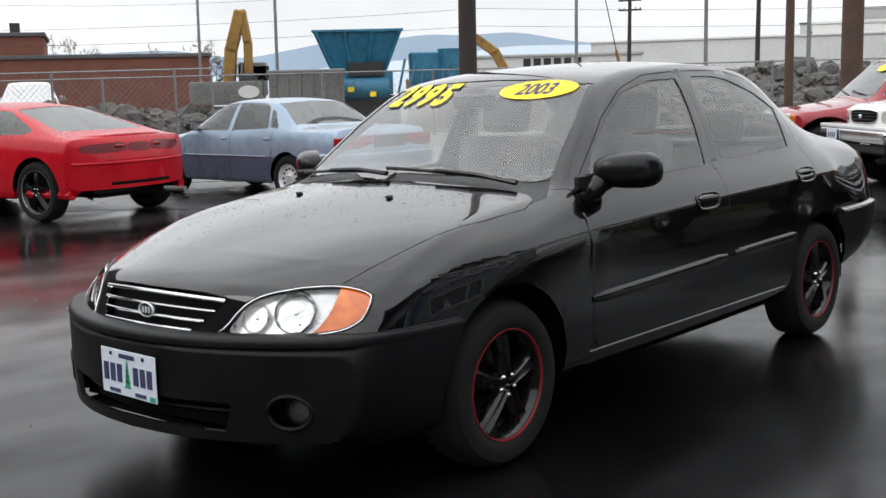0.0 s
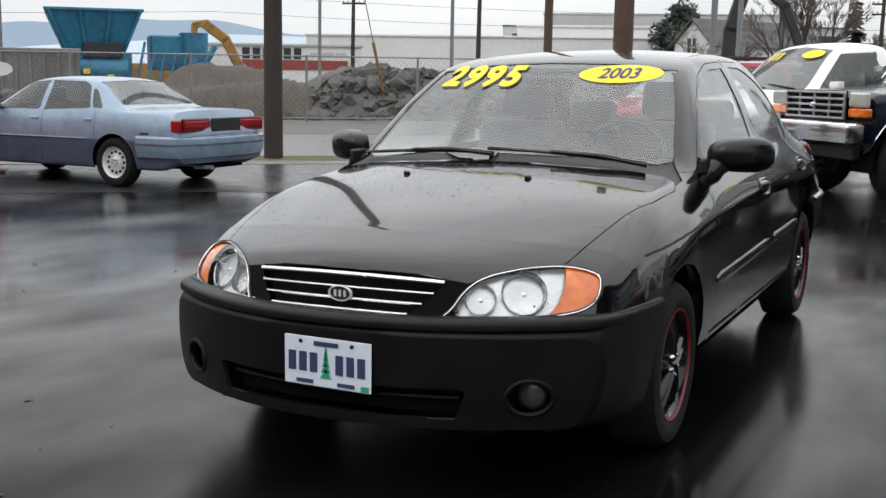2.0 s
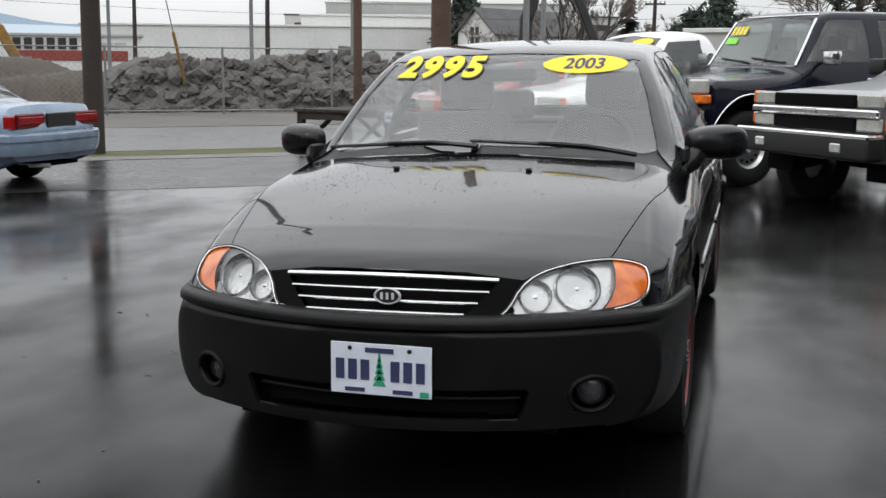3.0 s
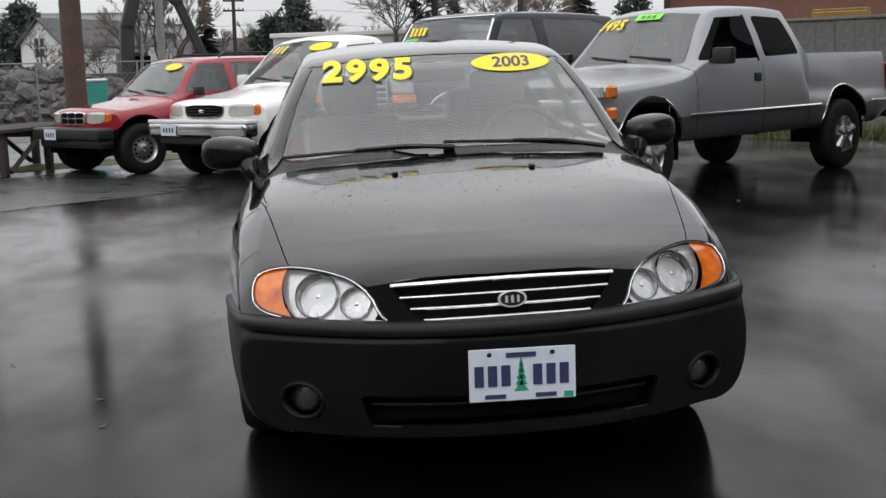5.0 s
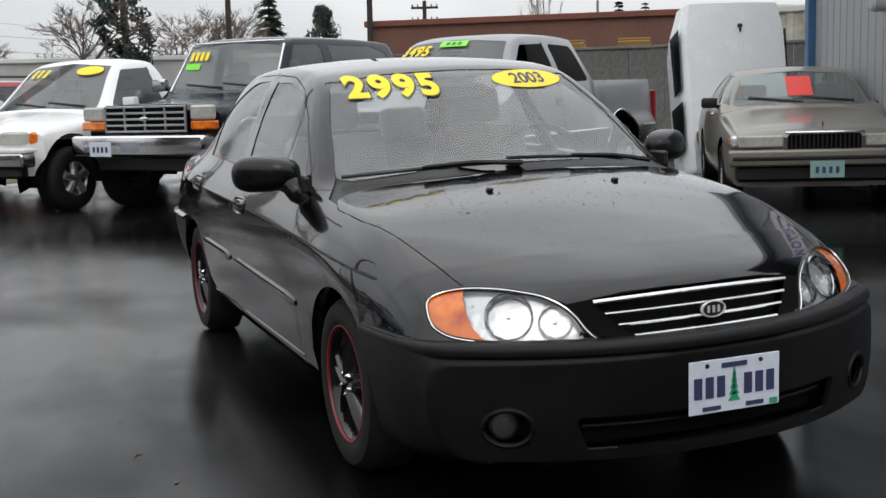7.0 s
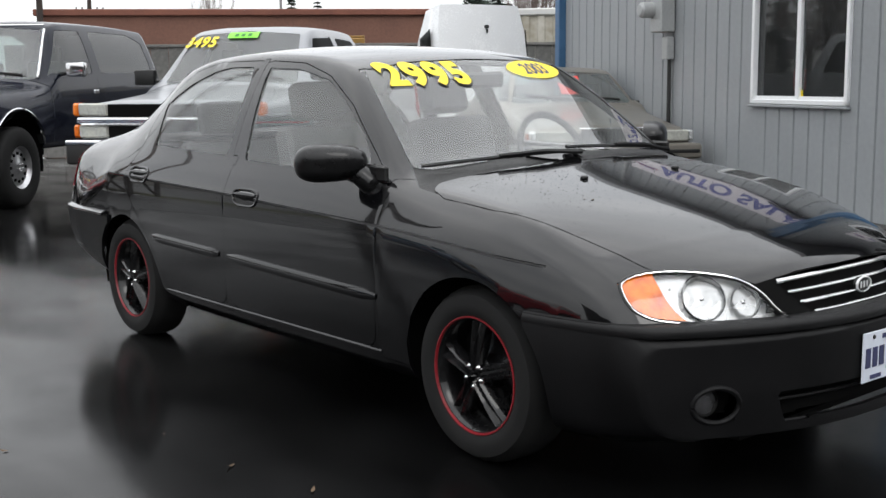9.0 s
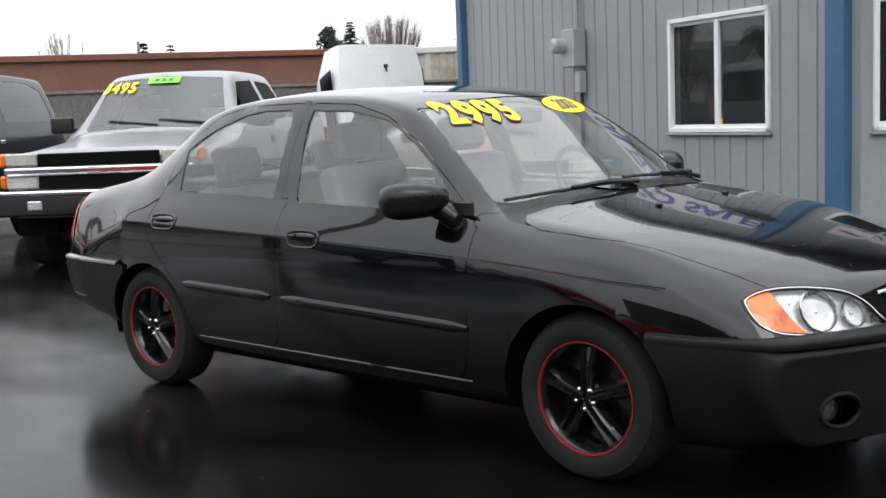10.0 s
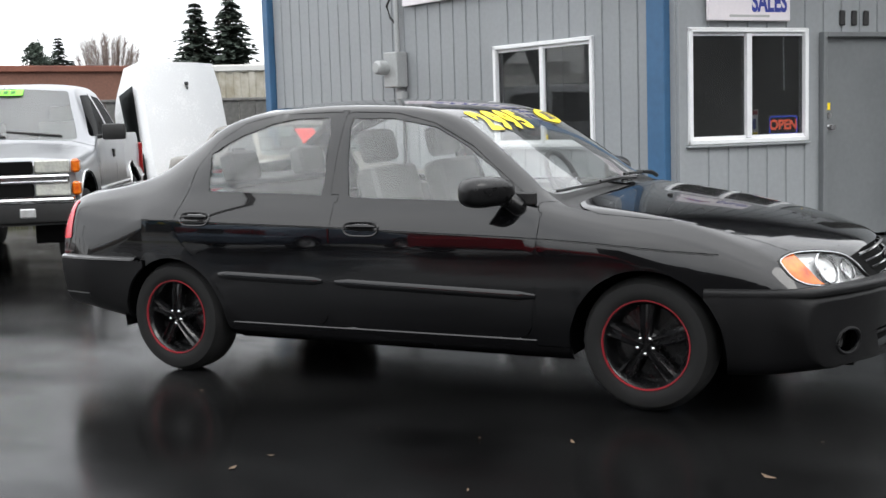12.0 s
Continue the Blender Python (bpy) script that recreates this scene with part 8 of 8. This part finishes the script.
for k in range(6):
    part("sign_bar", box(6.75 + 0.87 * k, -0.05, 3.03, 0.62, 0.06, 0.92), MACHINE_BLACK, bt)
for k in range(3):
    part("sign_bar", box(12.6 + 1.1 * k, -0.05, 3.0, 0.95, 0.06, 0.28), PALE_GREY, bt)
plain_building("white_warehouse", (-70.0, 106.0), (-26.0, 124.5), 40, 5.6, OFF_WHITE, OFF_WHITE, "very long white warehouse with a pale roof")
plain_building("white_warehouse", (-49.0, 117.0), (-20.0, 128.0), 40, 6.9, OFF_WHITE, OFF_WHITE, "long white warehouse with a pale roof")
plain_building("grey_hall", (-66.0, 152.0), (-20.0, 168.0), 30, 8.6, PALE_GREY, ROOF_GREY, "large grey flat-roofed hall on rising ground", 9, (6.2, 7.6))
plain_building("grey_hall", (-62.0, 158.0), (-25.0, 171.0), 25, 10.6, PALE_GREY, PALE_GREY, "upper storey of the grey hall")
plain_building("low_white_building", (-3.0, 58.5), (15.0, 55.5), 12, 3.15, PALE_GREY, OFF_WHITE, "low pale building behind the trucks")
br, bl2 = plain_building("brown_block_building", (12.7, 39.4), (31.5, 27.6), 14, 3.72, BRICK_PALE, BRICK, "long brown block building with a flat roof")
part("roof_vent", lathe([(0.0, 0.55), (0.22, 0.5), (0.25, 0.35), (0.13, 0.3), (0.13, 0.0)], 14, "z", (12.8, 7.6, 3.9)), STEEL, br)
part("roof_pipe", tube([(8.8, 1.5, 3.9), (8.8, 1.5, 4.5)], 0.05, 8), STEEL, br)


def gable_house(x, y, turn, w, l, eave, ridge, label):
    root = thing("house", pose(x, y, 0, 0, 0, turn), label, "house")
    bm = bmesh.new()
    f = [bm.verts.new(p) for p in ((-w / 2, 0, 0), (w / 2, 0, 0), (w / 2, 0, eave), (0, 0, ridge), (-w / 2, 0, eave))]
    b = [bm.verts.new((v.co.x, l, v.co.z)) for v in f]
    bm.faces.new(f)
    bm.faces.new(list(reversed(b)))
    for i in range(5):
        j = (i + 1) % 5
        bm.faces.new((f[i], b[i], b[j], f[j]))
    bmesh.ops.recalc_face_normals(bm, faces=bm.faces)
    part("wall", bm, OFF_WHITE, root, "", 0)
    for s in (-1, 1):
        b2 = bmesh.new()
        d = Vector((s * (w / 2 + 0.4), 0, eave - (ridge - eave) * 0.8 / w))
        t = Vector((0, 0, ridge))
        vs = [b2.verts.new(p) for p in (t + Vector((0, -0.4, 0.02)), t + Vector((0, l + 0.4, 0.02)), d + Vector((0, l + 0.4, 0.02)), d + Vector((0, -0.4, 0.02)))]
        b2.faces.new(vs)
        ext = bmesh.ops.extrude_face_region(b2, geom=b2.faces[:])["geom"]
        bmesh.ops.translate(b2, vec=(0, 0, 0.16), verts=[g for g in ext if isinstance(g, bmesh.types.BMVert)])
        bmesh.ops.recalc_face_normals(b2, faces=b2.faces)
        part("roof", b2, ROOF_GREY, root, "", 0)
    win = part("window", box(-0.1, -0.03, eave - 0.35, 1.15, 0.08, 1.7), ROOM, root)
    for dx in (-0.6, 0.0, 0.6):
        part("window_frame", box(-0.1 + dx, -0.05, eave - 0.35, 0.12, 0.1, 1.8), OFF_WHITE, win)
    for dz in (-0.9, 0.0, 0.9):
        part("window_frame", box(-0.1, -0.05, eave - 0.35 + dz, 1.3, 0.1, 0.12), OFF_WHITE, win)


gable_house(-25.4, 103.0, -28, 4.6, 13.0, 4.6, 6.75, "white gabled house with a grey shingle roof")
gable_house(-14.5, 106.0, -70, 5.0, 10.0, 3.2, 4.6, "small grey house with a shingle roof")


# ---- trees and hills ----
def bare_tree(x, y, h, seed, spread=0.55, thick=0.022, label="bare winter tree with fine twigs", z=0.0, twig=0.0019):
    rng = random.Random(seed)
    root = thing("bare_tree", pose(x, y, z), label, "tree", "bare trees")
    tr, tw = bmesh.new(), bmesh.new()

    def grow(p, d, length, r, depth):
        q = p + d * length
        mid = (p + q) / 2 + Vector((rng.gauss(0, 0.05), rng.gauss(0, 0.05), 0)) * length
        if depth > 1:
            add_tube(tr, [p, mid, q], [r, r * 0.85, r * 0.65], 6 if depth > 3 else 4)
        else:
            s = d.cross(Vector((rng.gauss(0, 1), rng.gauss(0, 1), 0.3))).normalized() * max(r, h * twig)
            tw.faces.new([tw.verts.new(v) for v in (p - s, p + s, q)])
        if depth == 0:
            return
        for k in range(rng.choice((3, 3, 4)) if depth > 1 else 9):
            nd = (d + Vector((rng.gauss(0, spread), rng.gauss(0, spread), rng.gauss(0.12, 0.28)))).normalized()
            start = p + (q - p) * rng.uniform(0.55, 1.0)
            grow(start, nd, length * rng.uniform(0.6, 0.82), r * 0.52, depth - 1)

    grow(Vector((0, 0, -0.1)), Vector((rng.gauss(0, 0.05), rng.gauss(0, 0.05), 1)).normalized(), h * 0.30, h * thick, 5)
    part("trunk", tr, BARK, root)
    tagged(part("crown", tw, TWIGS, root, "fine bare twigs", 0), kind="stuff")


def round_tree(x, y, h, w, low, seed, label, limbs=60, twigs=190, thin=0.008):
    """A clipped bare tree: limbs fan up out of a short trunk to a domed head of fine shoots."""
    rng = random.Random(seed)
    root = thing("bare_tree", pose(x, y, 0), label, "tree", "bare trees")
    tr, tw = bmesh.new(), bmesh.new()
    fork, rise = Vector((0, 0, low * 0.75)), h - low
    add_tube(tr, [Vector((0, 0, -0.1)), fork * 0.6, fork], [0.24, 0.18, 0.16], 8)
    for k in range(limbs):
        a, f = rng.uniform(0, 6.283), rng.random() ** 0.5
        tip = Vector((w * f * math.cos(a), w * f * math.sin(a), low + rise * (1 - f ** 2.2) ** 0.5 * rng.uniform(0.9, 1.0) * 0.92))
        mid = fork.lerp(tip, 0.5) + Vector((tip.x * 0.16, tip.y * 0.16, -0.05 * rise))
        add_tube(tw, [fork, mid, tip], [0.026, 0.012, 0.005], 3)
        for j in range(twigs):
            g = rng.uniform(0.25, 1.0)
            p = fork.lerp(mid, g * 2) if g < 0.5 else mid.lerp(tip, g * 2 - 1)
            d = (tip - mid).normalized() + Vector((rng.gauss(0, 0.35), rng.gauss(0, 0.35), rng.gauss(0.15, 0.25)))
            q = p + d.normalized() * rise * rng.uniform(0.08, 0.24)
            e = d.cross(Vector((rng.gauss(0, 1), rng.gauss(0, 1), 0.2))).normalized() * thin
            tw.faces.new([tw.verts.new(v) for v in (p - e, p + e, q)])
    part("trunk", tr, BARK, root)
    tagged(part("crown", tw, TWIGS, root, "dense fine bare shoots", 0), kind="stuff")


def conifer(x, y, h, w, seed, label="dark green conifer with layered branches", z=0.0):
    rng = random.Random(seed)
    root = thing("conifer", pose(x, y, z), label, "tree", "conifers")
    part("trunk", tube([(0, 0, -0.1), (0, 0, h * 0.5), (0, 0, h * 0.98)], [h * 0.022, h * 0.014, h * 0.003], 8), BARK, root)
    bm = bmesh.new()
    n = int(26 + h * 2)
    for k in range(n):
        t = (k + rng.random()) / n
        zc = h * (0.08 + 0.91 * t)
        reach = w * (1 - t) ** 0.85 * rng.uniform(0.65, 1.15) + 0.02 * h
        for j in range(13):
            a = rng.uniform(0, 6.28)
            d = Vector((math.cos(a), math.sin(a), rng.uniform(-0.35, 0.05)))
            side = Vector((-d.y, d.x, 0))
            for m in range(7):
                f = (m + 0.6) / 7
                c = Vector((0, 0, zc)) + d * reach * f * rng.uniform(0.85, 1.1) + Vector((0, 0, -0.06 * reach * f * f))
                s = reach * 0.19 * (1.3 - f) + 0.013 * h
                e = side * s * rng.uniform(0.6, 1.1) + Vector((0, 0, s * rng.uniform(-0.5, 0.3)))
                bm.faces.new([bm.verts.new(v) for v in (c - e, c + d * s * 1.4 + Vector((0, 0, rng.uniform(-0.4, 0.2) * s)), c + e)])
    tagged(part("crown", bm, NEEDLES, root, "layered dark needles", 0), kind="stuff")


def leafy_tree(x, y, h, w, seed, base=0.1, label="dark evergreen tree with dense small leaves", z=0.0):
    """Clumps of small leaves about a trunk, uneven in outline."""
    rng = random.Random(seed)
    root = thing("evergreen_tree", pose(x, y, z), label, "tree", "evergreens")
    part("trunk", tube([(0, 0, -0.1), (0.1, 0, h * 0.5), (0, 0, h * 0.9)], [h * 0.03, h * 0.022, h * 0.006], 8), BARK, root)
    bm = bmesh.new()
    for k in range(95):
        t = rng.random()
        wide = w * (0.55 + 0.45 * math.sin(math.pi * min(1.0, 0.15 + t))) * (1.0 if t < 0.75 else 1.0 - 2.4 * (t - 0.75))
        a, r = rng.uniform(0, 6.28), wide * rng.random() ** 0.5
        c = Vector((r * math.cos(a), r * math.sin(a), h * (base + (1 - base) * t)))
        size = w * rng.uniform(0.22, 0.44)
        for j in range(60):
            d = Vector((rng.gauss(0, 1), rng.gauss(0, 1), rng.gauss(0, 1))).normalized() * size * rng.random() ** 0.4
            s = 0.035 * w + 0.03
            e, f = Vector((rng.gauss(0, s), rng.gauss(0, s), rng.gauss(0, s))), Vector((rng.gauss(0, s), rng.gauss(0, s), rng.gauss(0, s)))
            bm.faces.new([bm.verts.new(c + d + q) for q in (e, f, -e - f)])
    tagged(part("crown", bm, NEEDLES, root, "dense dark leaves", 0), kind="stuff")


# Unseen walls added to close the place, so the sedan's flanks reflect dark.
placed("added_wall_south", box(-10, -24.2, 4.2, 120, 0.4, 8.4), CLOSING, Matrix(), "plain dark building front across the lot", "wall", "structure", 0)
placed("added_wall_west", box(-26.2, -16.0, 3.6, 0.4, 49, 7.2), CLOSING, Matrix(), "plain dark building side across the lot", "wall", "structure", 0)

conifer(-9.1, 85.6, 8.3, 1.15, 21)
conifer(14.0, 60.5, 7.0, 2.1, 22)
leafy_tree(19.4, 68.3, 6.7, 1.2, 23, 0.2)
conifer(56.5, 49.0, 10.2, 3.0, 24)
conifer(58.0, 47.3, 10.8, 3.2, 25)
conifer(48.0, 53.0, 7.6, 1.3, 26)
conifer(49.6, 53.6, 6.4, 1.2, 27)
leafy_tree(-30.5, 118.0, 8.5, 3.4, 29, 0.1, "round dark evergreen beside the white house")
leafy_tree(-2.1, 80.0, 6.4, 2.1, 40, 0.05)
leafy_tree(-4.2, 82.0, 5.2, 1.8, 42, 0.05)
leafy_tree(5.1, 53.2, 9.0, 1.25, 41, 0.05, "tall dark trunk thick with ivy leaves")
bare_tree(3.4, 53.4, 9.0, 31, 0.6, 0.020, "large bare tree with drooping fine twigs")
bare_tree(8.2, 57.6, 8.5, 32, 0.55, 0.016)
bare_tree(9.9, 57.4, 8.5, 33, 0.6, 0.016)
bare_tree(11.6, 58.5, 7.5, 46, 0.6, 0.016)
round_tree(26.7, 51.6, 6.5, 2.0, 3.0, 34, "pale bare tree behind the brown building", 34, 60, 0.008)
round_tree(42.1, 43.5, 7.1, 2.45, 3.0, 35, "round pale bare tree behind the white canopy")
leafy_tree(46.1, 53.0, 6.9, 1.15, 47, 0.2)
leafy_tree(47.3, 53.2, 6.0, 1.1, 48, 0.2)
conifer(30.1, 49.6, 5.7, 0.75, 49)
conifer(31.2, 48.8, 5.5, 0.7, 50)
bare_tree(-13.5, 82.0, 10.5, 37, 0.32, 0.018)
bare_tree(-12.2, 83.0, 10.8, 38, 0.32, 0.018)
bare_tree(-11.0, 82.0, 10.0, 39, 0.32, 0.018)
for k in range(14):
    bare_tree(-8.0 + 1.8 * k, 88.0 - 0.6 * k + 2.0 * math.sin(k * 2.2), 5.2 + 1.1 * math.sin(k * 1.9), 50 + k, 0.75, 0.018)
for k in range(16):
    bare_tree(-24.0 + 2.6 * k, 97.0 - 0.5 * k + 2.5 * math.sin(k * 1.7), 7.2 + 1.4 * math.sin(k * 2.3), 90 + k, 0.5, 0.018)
for k in range(4):
    bare_tree(-79.0 + 3.4 * k, 40.0 + 4.0 * k, 7.2 + 0.8 * math.sin(k * 2.0), 70 + k, 0.6, 0.018)


def hills(name, far, base, height, seed, mat, label, az0, az1):
    bm = bmesh.new()
    n = 120
    lo, hi = [], []
    for k in range(n + 1):
        a = radians(az0 + (az1 - az0) * k / n)
        t = k / n
        z = base + height * (0.55 + 0.5 * noise.noise((t * 4.0 + seed, seed, 0)) + 0.12 * noise.noise((t * 16, seed, 2))) * min(1, 5 * t, 5 * (1 - t))
        x, y = -far * math.sin(a), far * math.cos(a)
        lo.append(bm.verts.new((x, y, -2)))
        hi.append(bm.verts.new((x * 1.04, y * 1.04, z)))
    for k in range(n):
        bm.faces.new((lo[k], lo[k + 1], hi[k + 1], hi[k]))
    tagged(mesh_object(name, bm, mat, None, "", 0), label, "backdrop", "", "structure")


# Ridge sheets whose mist and haze are only their pale colour.
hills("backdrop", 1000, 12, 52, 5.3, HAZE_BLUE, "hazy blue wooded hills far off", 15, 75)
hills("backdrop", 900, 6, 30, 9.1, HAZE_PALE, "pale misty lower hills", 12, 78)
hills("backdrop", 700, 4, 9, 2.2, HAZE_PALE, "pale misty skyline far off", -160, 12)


# ---- bits blown about the wet lot ----
rng = random.Random(77)
PAPER = material("wet_paper", (0.42, 0.42, 0.40), 0.7, vary=0.2)
for name, mat, count, lo, hi, label in (("leaf_litter", OLD_LEAF, 170, 0.008, 0.030, "scattered brown leaf bits on the asphalt"), ("paper_litter", PAPER, 34, 0.006, 0.016, "tiny pale scraps on the asphalt")):
    bm = bmesh.new()
    for k in range(count):
        x, y = rng.uniform(-6.5, 4.6), rng.uniform(-4.2, 7.5)
        if -1.0 < x < 1.0 and -1.1 < y < 3.7:
            continue
        a, l = rng.uniform(0, 6.28), rng.uniform(lo, hi)
        d = Vector((math.cos(a), math.sin(a), 0)) * l
        e = Vector((-d.y, d.x, 0)) * rng.uniform(0.3, 0.7)
        c = Vector((x, y, 0.004))
        v = [bm.verts.new(c + q) for q in (d, d * 0.3 + e, -d * 0.6 + e * 0.7, -d, -e * 0.8)]
        v[0].co.z += l * rng.uniform(0.1, 0.5)
        bm.faces.new(v)
    tagged(mesh_object(name, bm, mat, None, "", 0), label, "litter", "", "stuff")


# ---- the vehicles in their places ----
black_sedan()
def stand(x, y, turn, wide=1.0, tall=1.0):
    return pose(x, y, 0, 0, 0, turn) @ Matrix.Diagonal((wide, wide, tall, 1))


silver_pickup(stand(2.01, 7.19, -54.6, 0.97, 1.02))
navy_suv(stand(0.32, 9.66, -49.8, 0.99, 1.03))
white_pickup(stand(-1.52, 10.77, -46.2, 1.0, 0.97))
red_suv(stand(-3.47, 12.2, -48.6, 1.0, 0.96))
beige_sedan(stand(5.98, 5.87, -31.2, 1.0, 1.02))
blue_sedan(stand(-9.45, 6.70, -90.6, 0.91, 0.92))
red_coupe(stand(-10.66, 3.50, -79.0, 1.0, 1.03))
white_pickup(pose(-35.5, 18.6, 0, 0, 0, -122))
